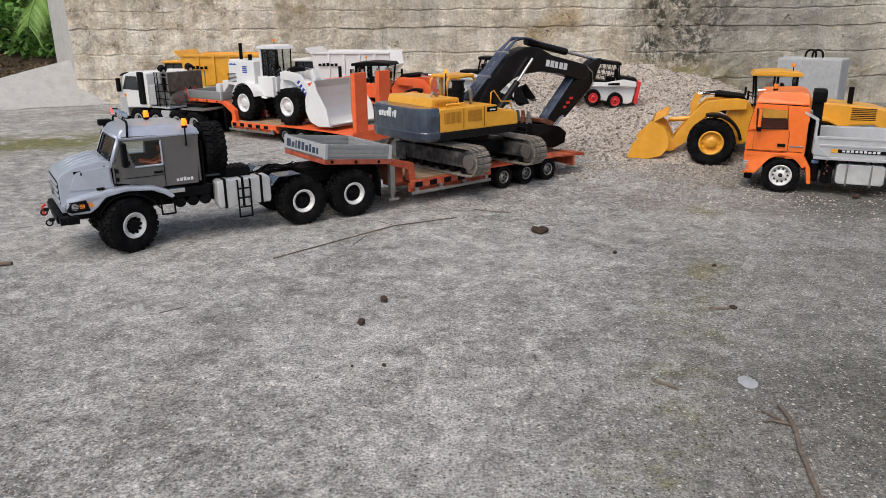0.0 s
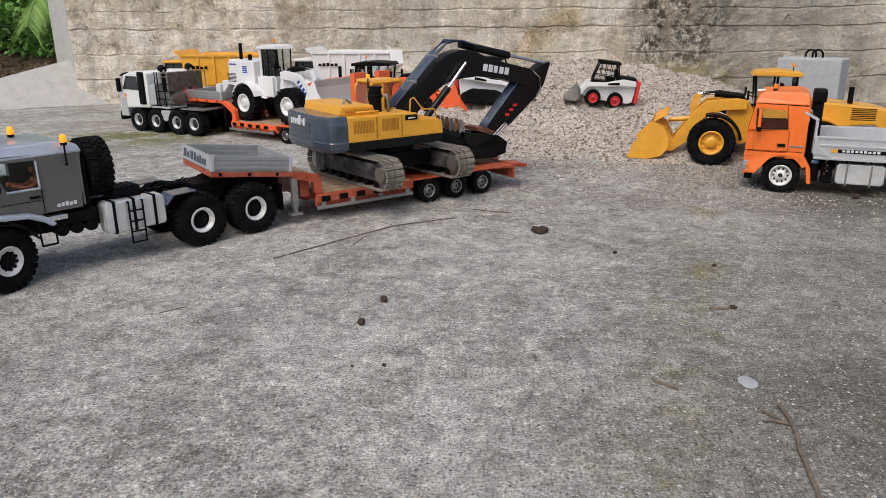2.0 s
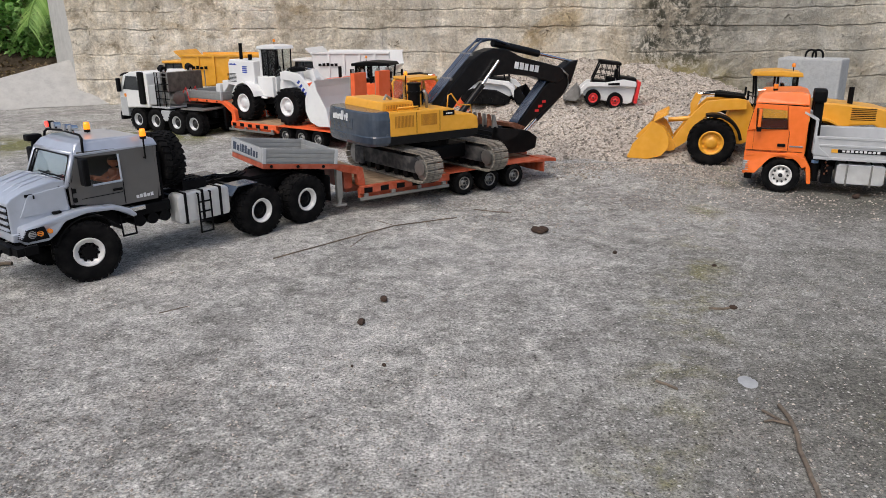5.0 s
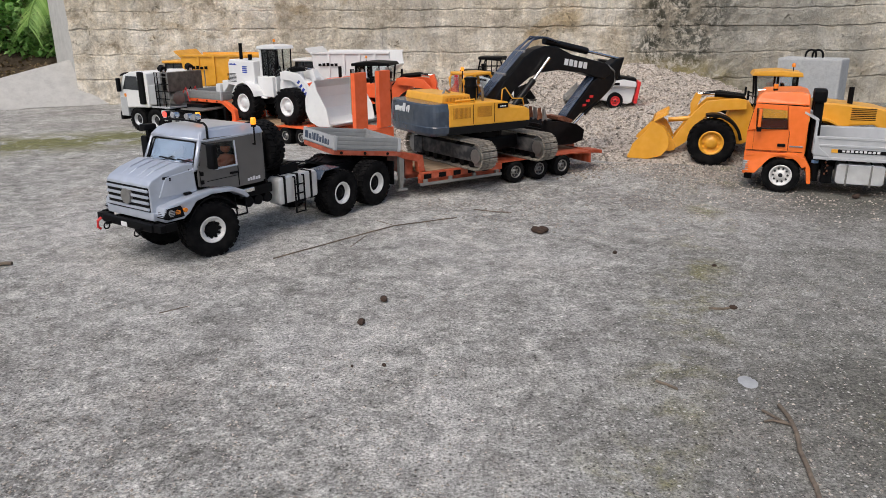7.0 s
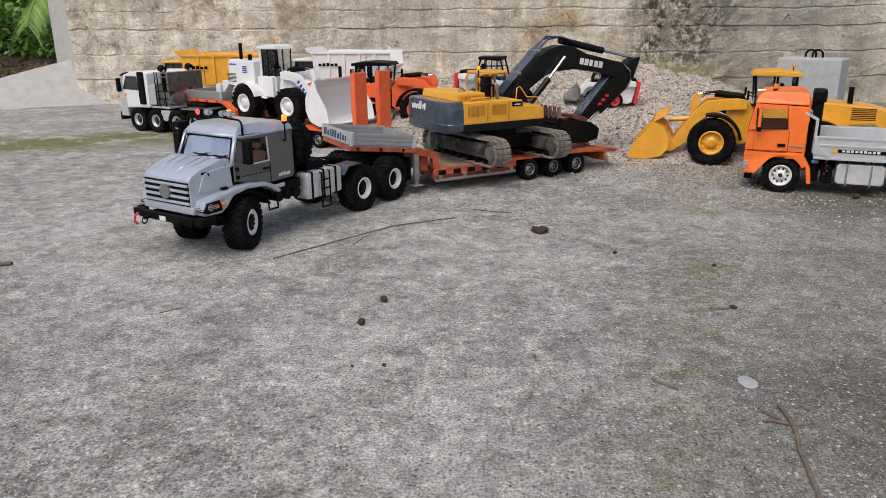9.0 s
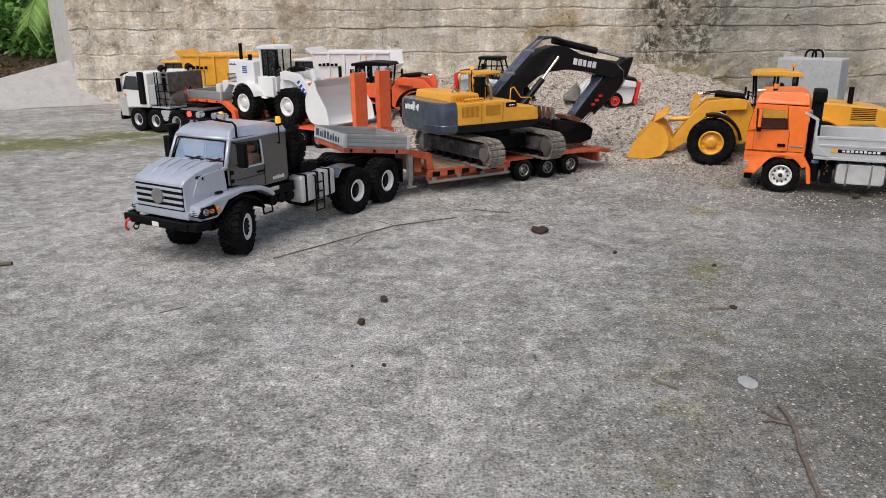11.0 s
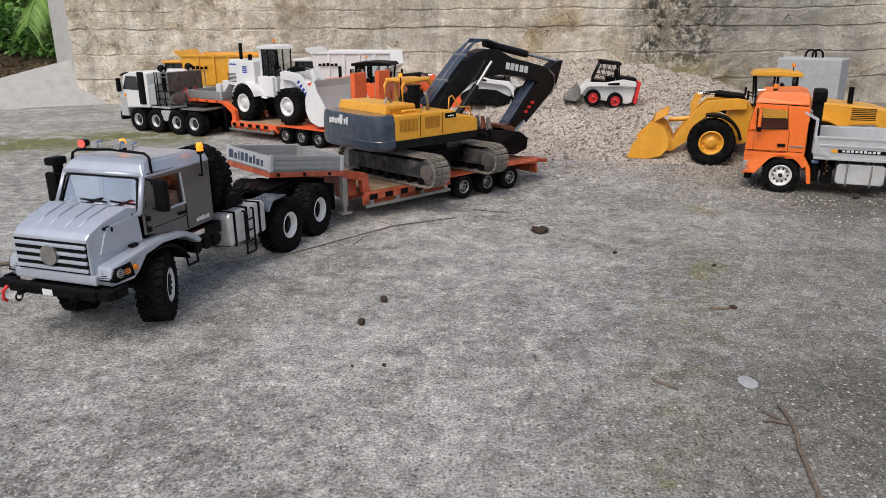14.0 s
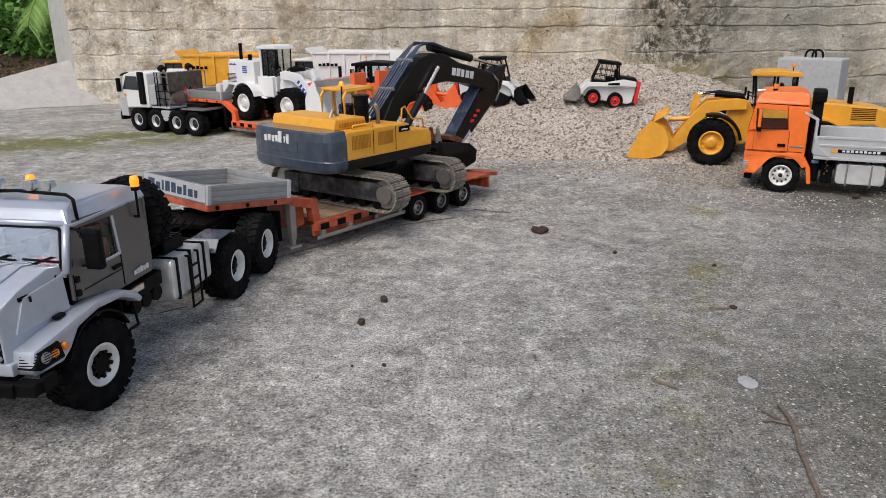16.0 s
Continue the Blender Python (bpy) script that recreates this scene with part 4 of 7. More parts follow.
    for x in (-0.383, -0.450, -0.517):
        rod((x, -0.07, 0.026), (x, 0.07, 0.026), 0.006, 10, bm)
        box(x - 0.02, x + 0.02, -0.04, 0.04, 0.030, 0.050, 0.002, bm)
    part("axle", bm, BLACK, t)
    for x in (-0.383, -0.450, -0.517):
        for s in (-1, 1):
            wheel(t, pose(x, s * 0.072, 0.0242) @ (FLIP if s < 0 else Matrix()), "lowbed_wheel", 0.0243, 0.026, 0.0135, [STEEL, RIMDARK], 20, "block", 6, 0.005, dark_disc=True)
    bm = prism([(tail + 0.004, 0.022), (tail + 0.004, 0.052), (tail, 0.052), (tail, 0.022)], -0.086, 0.086, 0.0008)
    part("tail_beam", bm, paint, t, "dark orange tail beam")
    if ramps_up:
        for y in (-0.050, 0.050):
            r = part("ramp", box(tail - 0.002, tail + 0.012, y - 0.024, y + 0.024, 0.055, 0.212, 0.001), paint, t, "raised orange loading ramp with wooden face")
            part("ramp_board", box(tail + 0.013, tail + 0.018, y - 0.020, y + 0.020, 0.100, 0.208, 0.001), WOOD, r)
            bm = bmesh.new()
            for dy in (-0.019, 0.019):
                rod((tail + 0.006, y + dy, 0.211), (tail + 0.006, y + dy, 0.219), 0.004, 8, bm)
            part("ramp_pin", bm, STEEL, r)
            part("ramp_ram", rod((tail + 0.024, y, 0.060), (tail + 0.014, y, 0.105), 0.005, 10), BLACK, r)
    else:
        for y in (-0.050, 0.050):
            part("ramp", prism([(tail, 0.044), (tail, 0.052), (tail - 0.046, 0.046), (tail - 0.046, 0.038)], y - 0.024, y + 0.024, 0.001), paint, t, "orange ramp lying flat")
    return t


# ---- tracked excavator ----
def mirror_y(t):
    """Turns a thing into its mirror image, left for right."""
    d = Matrix.Diagonal((1, -1, 1, 1))
    done = set()
    for o in t.children_recursive:
        o.matrix_basis = d @ o.matrix_basis @ d
        if o.data and o.data.name not in done:
            done.add(o.data.name)
            o.data.transform(d)
            o.data.flip_normals()


SLATE = mat("dusty_slate_paint", (0.040, 0.042, 0.046), 0.5, vary=0.5, dust=0.28, spec=0.3)


def track_unit(parent, y):
    """One crawler along x at y, resting on z = 0."""
    L, h, w = 0.148, 0.062, 0.041
    r = h / 2
    g = part("track_frame", prism([(-L + r, 0.018), (-L + r, 0.046), (-L + r + 0.02, 0.050), (L - r - 0.02, 0.050), (L - r, 0.046), (L - r, 0.018)], y - 0.0165, y + 0.0165, 0.002), SLATE, parent, "slate-grey dusty crawler frame")
    for i in range(7):
        x = -L + r + 0.018 + i * (2 * L - 2 * r - 0.036) / 6
        part("track_roller", rod((x, y - 0.014, 0.013), (x, y + 0.014, 0.013), 0.0085, 12), BLACK, g)
    for x in (-0.05, 0.05):
        part("carrier_roller", rod((x, y - 0.012, 0.054), (x, y + 0.012, 0.054), 0.005, 10), BLACK, g)
    for x in (-L + r, L - r):
        bm = rod((x, y - 0.012, r), (x, y + 0.012, r), r - 0.007, 22)
        rod((x, y - 0.017, r), (x, y + 0.017, r), r * 0.5, 16, bm)
        part("sprocket", bm, STEEL, g)
    part("drive_cover", box(L - r - 0.040, L - r - 0.004, y - 0.0195, y + 0.0195, 0.012, 0.050, 0.003), SLATE, g)
    # shoes round the loop
    per = 2 * (2 * L - 2 * r) + 2 * math.pi * (r - 0.003)
    n = 50
    shoe = None
    for i in range(n):
        s = per * i / n
        a, c = 2 * L - 2 * r, math.pi * (r - 0.003)
        if s < a:
            x, z, ang = -L + r + s, h - 0.003, 0
        elif s < a + c:
            q = (s - a) / (r - 0.003)
            x, z, ang = L - r + (r - 0.003) * math.sin(q), r + (r - 0.003) * math.cos(q), math.degrees(q)
        elif s < 2 * a + c:
            x, z, ang = L - r - (s - a - c), 0.003, 180
        else:
            q = (s - 2 * a - c) / (r - 0.003)
            x, z, ang = -L + r - (r - 0.003) * math.sin(q), r - (r - 0.003) * math.cos(q), 180 + math.degrees(q)
        m = pose(x, y, z, 0, ang, 0)
        if "shoe" not in MESHES:
            bm = box(-0.0056, 0.0056, -w / 2, w / 2, -0.0012, 0.0012, 0.0004)
            for dx in (-0.0042, 0.0, 0.0042):
                box(dx - 0.0006, dx + 0.0006, -w / 2, w / 2, 0.001, 0.0030, 0, bm)
            shoe = part("track_shoe", bm, TRACK, g, "dusty steel track shoe", m=m)
            MESHES["shoe"] = shoe.data
        else:
            o = new("track_shoe", MESHES["shoe"])
            o.parent, o.matrix_basis = g, m
    return g


def excavator():
    """Origin at the slewing centre on the tracks' footing; x towards the boom."""
    t = thing("excavator", "yellow and black tracked model excavator riding on the low-loader", "excavator")
    # undercarriage lies across the house
    u = part("undercarriage", box(-0.055, 0.055, -0.070, 0.070, 0.024, 0.056, 0.006), BLACK, t, "black undercarriage with dusty tracks")
    u.matrix_basis = pose(-0.004, 0.012, 0, 0, 0, -95)
    for y in (-0.090, 0.090):
        track_unit(u, y)
    part("slew_ring", rod((0, 0, 0.054), (0, 0, 0.074), 0.052, 32), BLACK, u)
    # house skirt and engine housing
    bm = prism([(-0.145, 0.074), (-0.145, 0.095), (0.075, 0.095), (0.075, 0.080), (0.055, 0.074)], -0.098, 0.098, 0.002)
    part("house_deck", bm, BOOMBLACK, t, "black house skirt")
    bm = prism([(-0.143, 0.091), (-0.143, 0.139), (0.000, 0.139), (0.012, 0.137), (0.018, 0.125), (0.060, 0.123), (0.073, 0.116), (0.075, 0.091)], 0.030, 0.1000, 0.003)
    side = part("side_housing", bm, YELLOW, t, "yellow louvred side housing")
    bm = prism([(-0.143, 0.091), (-0.143, 0.139), (-0.020, 0.139), (-0.010, 0.091)], -0.100, 0.029, 0.003)
    part("far_housing", bm, YELLOW, t)
    # louvre gaps: raised bars whose darker yellow stands for the shade between slats
    bm = bmesh.new()
    for x0, x1, n in ((-0.130, -0.088, 14), (-0.068, -0.032, 14)):
        for i in range(n):
            x = x0 + (x1 - x0) * i / (n - 1)
            box(x - 0.0008, x + 0.0008, 0.0996, 0.1007, 0.108, 0.131, 0, bm)
    part("louvre", bm, mat("louvre_shadow_gap", (0.46, 0.20, 0.014), 0.6), side)
    bm = bmesh.new()
    for x in (-0.080, -0.024):
        box(x - 0.0005, x + 0.0005, 0.0998, 0.1006, 0.095, 0.136, 0, bm)
    part("panel_seam", bm, BLACK, side)
    part("badge_panel", box(-0.016, 0.012, 0.0998, 0.1012, 0.124, 0.134, 0.0004), BLACK, side, "black badge panel with unreadable bars")
    bars("badge_lettering", 4, 0.003, 0.003, 0.0012, WHITEINK, side, Matrix.Translation((0.006, 0.1012, 0.127)) @ SIDE_L)
    # counterweight: rounded rear
    bm = bmesh.new()
    n, out = 18, []
    for j, (z, k) in enumerate(((0.074, 0.93), (0.080, 0.98), (0.092, 1.0), (0.094, 0.985), (0.125, 0.985), (0.138, 0.96), (0.141, 0.92))):
        ring = [(-0.142, 0.1015 * k)] + [(-0.146 - 0.042 * k * (math.sin(math.pi * i / n) ** 0.40 if 0 < i < n else 0), 0.1015 * k * math.copysign(abs(math.cos(math.pi * i / n)) ** 0.55, math.cos(math.pi * i / n))) for i in range(n + 1)] + [(-0.142, -0.1015 * k)]
        out.append([bm.verts.new((x, y, z)) for x, y in ring])
    for a, c in zip(out, out[1:]):
        for i in range(len(a)):
            bm.faces.new((a[i], a[(i + 1) % len(a)], c[(i + 1) % len(a)], c[i]))
    bm.faces.new(out[0][::-1]), bm.faces.new(out[-1])
    bmesh.ops.recalc_face_normals(bm, faces=bm.faces)
    cw = part("counterweight", bm, BLUEGREY, t, "slate-blue rounded counterweight")
    for s in (-1, 1):
        part("light_recess", prism([(0.036, 0.094), (0.064, 0.094), (0.066, 0.108), (0.058, 0.111), (0.041, 0.104)], -0.004, 0.0035, 0.0005), BLACK, cw, m=pose(-0.1815, 0, 0, 0, 0, 90) if s > 0 else pose(-0.1815, 0, 0, 0, 0, 90) @ Matrix.Diagonal((-1, 1, 1, 1)))
    part("rear_panel", box(-0.1885, -0.1860, -0.036, 0.030, 0.104, 0.124, 0.001), BLUEGREY, cw)
    text_bars = bmesh.new()
    for i, (w, hh) in enumerate(((0.006, 0.013), (0.003, 0.010), (0.008, 0.016), (0.006, 0.010), (0.006, 0.009), (0.006, 0.010), (0.007, 0.009))):
        y = 0.010 - i * 0.0094
        box(-0.1890, -0.1840, y - w, y, 0.118 + (i % 2) * 0.001, 0.118 + hh * 1.15, 0.0003, text_bars)
    part("rear_lettering", text_bars, WHITEINK, cw, "plain white bars of script lettering")
    # raised engine cover
    bm = prism([(-0.146, 0.139), (-0.141, 0.157), (-0.072, 0.156), (-0.068, 0.139)], -0.085, 0.074, 0.003)
    ec = part("engine_cover", bm, YELLOW, t, "raised yellow engine cover")
    # cover slots in that same darker yellow, shade put into the colour
    bm = bmesh.new()
    for i in range(17):
        box(-0.134 + i * 0.0036, -0.1325 + i * 0.0036, 0.0738, 0.0750, 0.1425, 0.150, 0, bm)
    part("cover_louvre", bm, bpy.data.materials["louvre_shadow_gap"], ec)
    part("cover_latch", pipe([(-0.118, 0.036, 0.155), (-0.112, 0.036, 0.166), (-0.100, 0.036, 0.157)], 0.003), STEEL, ec)
    bm = rod((-0.050, 0.044, 0.139), (-0.050, 0.044, 0.166), 0.0125, 20)
    rod((-0.050, 0.044, 0.166), (-0.050, 0.044, 0.171), 0.0150, 20, bm)
    rod((-0.050, 0.044, 0.171), (-0.050, 0.044, 0.184), 0.0135, 20, bm, 0.0120)
    rod((-0.050, 0.044, 0.184), (-0.050, 0.044, 0.188), 0.0150, 20, bm)
    part("air_cleaner", bm, BLACK, t, "black ribbed air cleaner")
    part("exhaust_stack", pipe([(-0.036, 0.070, 0.137), (-0.036, 0.070, 0.160), (-0.038, 0.070, 0.168), (-0.043, 0.070, 0.174)], 0.0036), STEEL, t, "bare curved exhaust pipe", smooth=True)
    for pts in (((0.000, 0.092, 0.139), (0.002, 0.092, 0.163), (0.010, 0.092, 0.166), (0.030, 0.092, 0.142), (0.060, 0.090, 0.140), (0.064, 0.090, 0.124)), ((-0.118, 0.090, 0.139), (-0.118, 0.090, 0.146), (-0.070, 0.090, 0.146), (-0.070, 0.090, 0.139))):
        part("grab_rail", pipe(pts, 0.0015), YELLOW, t, "yellow tubular hand rail", smooth=True)
    # cab on the far side
    c = part("cab", box(-0.020, 0.070, -0.098, -0.030, 0.092, 0.128, 0.004), YELLOW, t, "yellow operator's cab with glass sides")
    bm = bmesh.new()
    for y in (-0.094, -0.034):
        pipe([(-0.016, y, 0.124), (-0.018, y, 0.176), (-0.012, y, 0.186), (0.052, y, 0.188), (0.062, y, 0.180), (0.070, y, 0.128)], 0.0036, bm)
        rod((0.014, y, 0.126), (0.012, y, 0.188), 0.0046, 8, bm)
    box(-0.016, 0.060, -0.096, -0.032, 0.186, 0.192, 0.002, bm)
    part("cab_pillar", bm, YELLOW, c)
    for y in (-0.095, -0.033):
        o = part("cab_glass", box(-0.015, 0.066, y - 0.0005, y + 0.0005, 0.128, 0.186, 0), GLASS, c)
        o.visible_shadow = False
    o = part("rear_glass", box(-0.0195, -0.0185, -0.092, -0.036, 0.130, 0.182, 0), GLASS, c)
    o.visible_shadow = False
    part("operator_seat", box(0.010, 0.036, -0.080, -0.050, 0.128, 0.160, 0.005), BLACK, c)
    bm = rod((-0.020, -0.036, 0.150), (-0.020, -0.036, 0.197), 0.0014, 8)
    be = part("beacon", bm, BLACK, c)
    part("beacon_dome", lathe([(0.0040, 0), (0.0042, 0.005), (0.003, 0.008), (0.0003, 0.0085)], 16), AMBERLIT, be, "amber dome", smooth=True, m=pose(-0.020, -0.036, 0.197, 90, 0, 0))
    # boom, cranked
    low = [(0.020, 0.112), (0.045, 0.100), (0.090, 0.150), (0.135, 0.178), (0.164, 0.187), (0.225, 0.191), (0.300, 0.181), (0.372, 0.161), (0.394, 0.172), (0.394, 0.195), (0.375, 0.202), (0.262, 0.227), (0.215, 0.247), (0.180, 0.249), (0.150, 0.242), (0.120, 0.226), (0.060, 0.172)]
    b = part("boom", prism(low, -0.019, 0.019, 0.003), BOOMBLACK, t, "black cranked boom with pale maker's letters")
    bm = bmesh.new()
    for i, (w, hh) in enumerate(((0.012, 0.015), (0.012, 0.0155), (0.010, 0.015), (0.012, 0.015), (0.012, 0.0155))):
        box(-i * 0.0155 - w, -i * 0.0155, 0, hh, 0, 0.0008, 0.0003, bm)
    ob = part("boom_mark", bm, WHITEINK, b, "plain pale bars in place of the maker's letters", m=Matrix.Translation((0.238, 0.0192, 0.203)) @ pose(0, 0, 0, 0, 10, 0) @ pose(0, 0, 0, 90, 0, 180) @ Matrix.Diagonal((1, 1, 1, 1)))
    for s in (-1, 1):
        rm = part("boom_ram", rod((0.060, s * 0.030, 0.095), (0.140, s * 0.026, 0.172), 0.0075, 14), BOOMBLACK, t, "black boom cylinder")
        part("ram_rod", rod((0.140, s * 0.026, 0.172), (0.186, s * 0.026, 0.222), 0.0038, 12), CHROME, rm, "bright ram rod")
    rm = part("stick_ram", rod((0.190, 0, 0.260), (0.326, 0, 0.232), 0.0085, 16), BOOMBLACK, b)
    part("ram_rod", rod((0.326, 0, 0.232), (0.436, 0, 0.210), 0.0035, 12), CHROME, rm)
    for i, y in enumerate((-0.016, -0.010, -0.004, 0.004, 0.010, 0.016)):
        part("hydraulic_hose", pipe([(0.012, y, 0.140 + 0.002 * (i % 2)), (0.062, y, 0.190), (0.116, y, 0.240), (0.150, y, 0.262 + 0.004 * (i % 3)), (0.185, y, 0.268), (0.225, y, 0.256)], 0.0018, None, 6), HOSE, b, "dark blue-black hydraulic hose", smooth=True)
    for p in ((0.062, 0.188), (0.116, 0.238)):
        part("hose_clamp", box(p[0] - 0.003, p[0] + 0.003, -0.020, 0.020, p[1] - 0.003, p[1] + 0.003, 0.001, None), STEEL, b)
    # stick
    st = part("stick", prism([(0.445, 0.214), (0.420, 0.210), (0.388, 0.192), (0.362, 0.172), (0.335, 0.156), (0.246, 0.064), (0.250, 0.054), (0.266, 0.052), (0.300, 0.078), (0.390, 0.128), (0.424, 0.160)], -0.015, 0.015, 0.003), BOOMBLACK, t, "black stick hanging towards the bucket")
    for y in (-0.012, -0.007, -0.002, 0.003, 0.008, 0.013):
        part("stick_pipe", pipe([(0.352, y, 0.180), (0.338, y, 0.164), (0.262, y, 0.086), (0.250, y, 0.072)], 0.0020, None, 6), HOSE, st, "blue-black pipe", smooth=True)
    part("stick_hose", pipe([(0.385, 0.017, 0.196), (0.408, 0.018, 0.180), (0.412, 0.018, 0.155), (0.400, 0.017, 0.136)], 0.002), STEEL, st, smooth=True)
    bm = bmesh.new()
    for i in range(3):
        box(0.308 + 0.011 * i, 0.320 + 0.011 * i, 0.0152, 0.0158, 0.098 + 0.010 * i, 0.104 + 0.010 * i, 0, bm)
    part("warning_stripe", bm, RED, st)
    rm = part("bucket_ram", rod((0.412, 0, 0.142), (0.326, 0, 0.078), 0.0072, 14), BOOMBLACK, st)
    part("ram_rod", rod((0.326, 0, 0.078), (0.286, 0, 0.046), 0.0038, 10), CHROME, rm)
    # bucket, curled in, teeth up
    prof = [(0.158, 0.080), (0.150, 0.050), (0.158, 0.030), (0.195, 0.015), (0.250, 0.012), (0.284, 0.020), (0.288, 0.045), (0.262, 0.062), (0.240, 0.066), (0.225, 0.052), (0.190, 0.045), (0.172, 0.058), (0.166, 0.080)]
    bk = bmesh.new()
    pr = [(x, z + 0.000) for x, z in prof]
    prism(pr, -0.048, 0.048, 0.001, bk)
    for s in (-1, 1):
        prism([(0.158, 0.078), (0.150, 0.050), (0.158, 0.031), (0.195, 0.017), (0.250, 0.014), (0.284, 0.022), (0.288, 0.045), (0.262, 0.062), (0.215, 0.070)], s * 0.048, s * 0.044, 0.0006, bk)
    for i in range(4):
        box(0.1475 + 0.001 * abs(i - 2), 0.154, -0.047, 0.047, 0.032 + 0.011 * i, 0.037 + 0.011 * i, 0.0006, bk)
    q = part("bucket", bk, BOOMBLACK, t, "black toothed digging bucket curled under the stick")
    for i in range(6):
        y = -0.044 + 0.0176 * i
        part("bucket_tooth", prism([(0.157, 0.074), (0.158, 0.106), (0.162, 0.106), (0.170, 0.078)], y - 0.0035, y + 0.0035, 0.0008), STEEL if i % 2 else mat_rust, q, "worn rusty bucket tooth")
    bm = prism([(0.262, 0.060), (0.222, 0.072), (0.220, 0.080), (0.240, 0.080), (0.270, 0.068)], -0.026, 0.026, 0.001)
    part("quick_coupler", bm, mat_rust, t, "rusty orange quick coupler")
    for s in (-1, 1):
        part("bucket_link", rod((0.286, s * 0.020, 0.050), (0.292, s * 0.020, 0.014), 0.003, 8), BOOMBLACK, t)
    mirror_y(t)
    return t


mat_rust = mat("rusty_steel", (0.30, 0.10, 0.045), 0.7, metal=0.3, vary=0.5, scale=120, dust=0.2)


# ---- wheel loaders ----
def wheel_loader(name, label, paint, rim, roof, group="model loaders", lettering=None, bucket_w=0.100, tall_cab=False, cab_h=0.232, cab_dx=0.0, squash=1.0, narrow=1.0):
    """Origin on the ground under the front axle, x towards the bucket."""
    t = thing(name, label, "wheel loader", group=group)
    for x in (0.0, -0.232):
        for s in (-1, 1):
            wheel(t, pose(x, s * 0.064, 0.0555) @ (FLIP if s < 0 else Matrix()), "loader_" + rim.name, 0.0560, 0.044, 0.0290, [rim, rim], 20, "bar", 10, 0.008, "wheel", "painted loader rim")
    bm = bmesh.new()
    for x in (0.0, -0.232):
        rod((x, -0.05, 0.0555), (x, 0.05, 0.0555), 0.013, 14, bm)
    box(-0.30, -0.10, -0.030, 0.030, 0.050, 0.078, 0.004, bm)
    part("axle", bm, BLACK, t, "dark axles and belly frame")
    # rear frame and engine hood
    hood_pts = [(-0.405, 0.075), (-0.412, 0.104), (-0.402, 0.134), (-0.360, 0.146), (-0.262, 0.156), (-0.225, 0.156), (-0.225, 0.100), (-0.180, 0.082), (-0.150, 0.070), (-0.285, 0.070), (-0.300, 0.104), (-0.350, 0.108)]
    if tall_cab:
        hood_pts = [(-0.385, 0.075), (-0.388, 0.120), (-0.345, 0.122), (-0.343, 0.178), (-0.335, 0.190), (-0.200, 0.186), (-0.196, 0.100), (-0.180, 0.082), (-0.150, 0.070), (-0.285, 0.070), (-0.300, 0.104), (-0.350, 0.108)]
    bm = prism(hood_pts, -0.056, 0.056, 0.004)
    hd = part("engine_hood", bm, paint, t, "sloping engine hood")
    bm = bmesh.new()
    for s in (-1, 1):
        for i in range(7):
            z = 0.118 + 0.0042 * i
            box(-0.352, -0.300, s * 0.0555 - 0.001, s * 0.0555 + 0.001, z, z + 0.0018, 0, bm)
    part("hood_louvre", bm, BLACK, hd)
    for s in (-1, 1):
        part("rear_fender", prism(arc_pts(-0.232, 0.0555, 0.068, 20, 160, 10) + arc_pts(-0.232, 0.0555, 0.063, 160, 20, 10), s * 0.046, s * 0.084, 0.001), paint, t, "rear wheel fender")
        if not tall_cab:
            part("front_fender", prism(arc_pts(0.0, 0.0555, 0.070, 75, 172, 10) + arc_pts(0.0, 0.0555, 0.063, 172, 75, 10), s * 0.046, s * 0.086, 0.001), BLACK, t, "black front fender")
    part("counterweight", box(-0.425, -0.398, -0.060, 0.060, 0.060, 0.108, 0.006), paint, hd)
    part("exhaust", rod((-0.300, -0.030 if tall_cab else 0.020, 0.150), (-0.300, -0.030 if tall_cab else 0.020, 0.240 if tall_cab else 0.190), 0.006, 14), BLACK, t, "black exhaust stack")
    part("precleaner", rod((-0.245, -0.034 if tall_cab else -0.010, 0.156), (-0.245, -0.034 if tall_cab else -0.010, 0.206 if tall_cab else 0.182), 0.007, 14), BLACK, t)
    # cab
    ch = cab_h
    c = part("cab", box(-0.222, -0.108, -0.050, 0.050, 0.090, 0.140, 0.004), paint, t, "glazed operator's cab", m=pose(cab_dx, 0, 0))
    for s in (-1, 1):
        for x in (-0.218, -0.165, -0.112):
            part("cab_pillar", rod((x, s * 0.047, 0.138), (x + (0.008 if x > -0.12 else 0), s * 0.045, ch - 0.008), 0.0075 if tall_cab and x < -0.2 else 0.0034, 8), paint if tall_cab and x < -0.2 else BLACK, c)
    for s in (-1, 1):
        o = part("cab_glass", box(-0.216, -0.110, s * 0.0455 - 0.0004, s * 0.0455 + 0.0004, 0.140, ch - 0.010, 0), GLASS, c)
        o.visible_shadow = False
    o = part("front_glass", box(-0.1090, -0.1082, -0.045, 0.045, 0.140, ch - 0.010, 0), GLASS, c)
    o.visible_shadow = False
    part("rear_wall", box(-0.221, -0.200 if tall_cab else -0.216, -0.046, 0.046, 0.140, ch - 0.010, 0.001), BLACK, c)
    part("cab_console", box(-0.198, -0.116, -0.040, 0.040, 0.140, 0.152, 0.003), BLACK, c)
    bm = prism([(-0.232, ch - 0.010), (-0.230, ch), (-0.170, ch + 0.006), (-0.100, ch + 0.002), (-0.092, ch - 0.008)], -0.058, 0.058, 0.003)
    part("cab_roof", bm, roof, c, "flat cab roof")
    bm = box(-0.185, -0.150, -0.018, 0.018, 0.138, 0.158, 0.005)
    box(-0.188, -0.178, -0.018, 0.018, 0.155, 0.195, 0.004, bm)
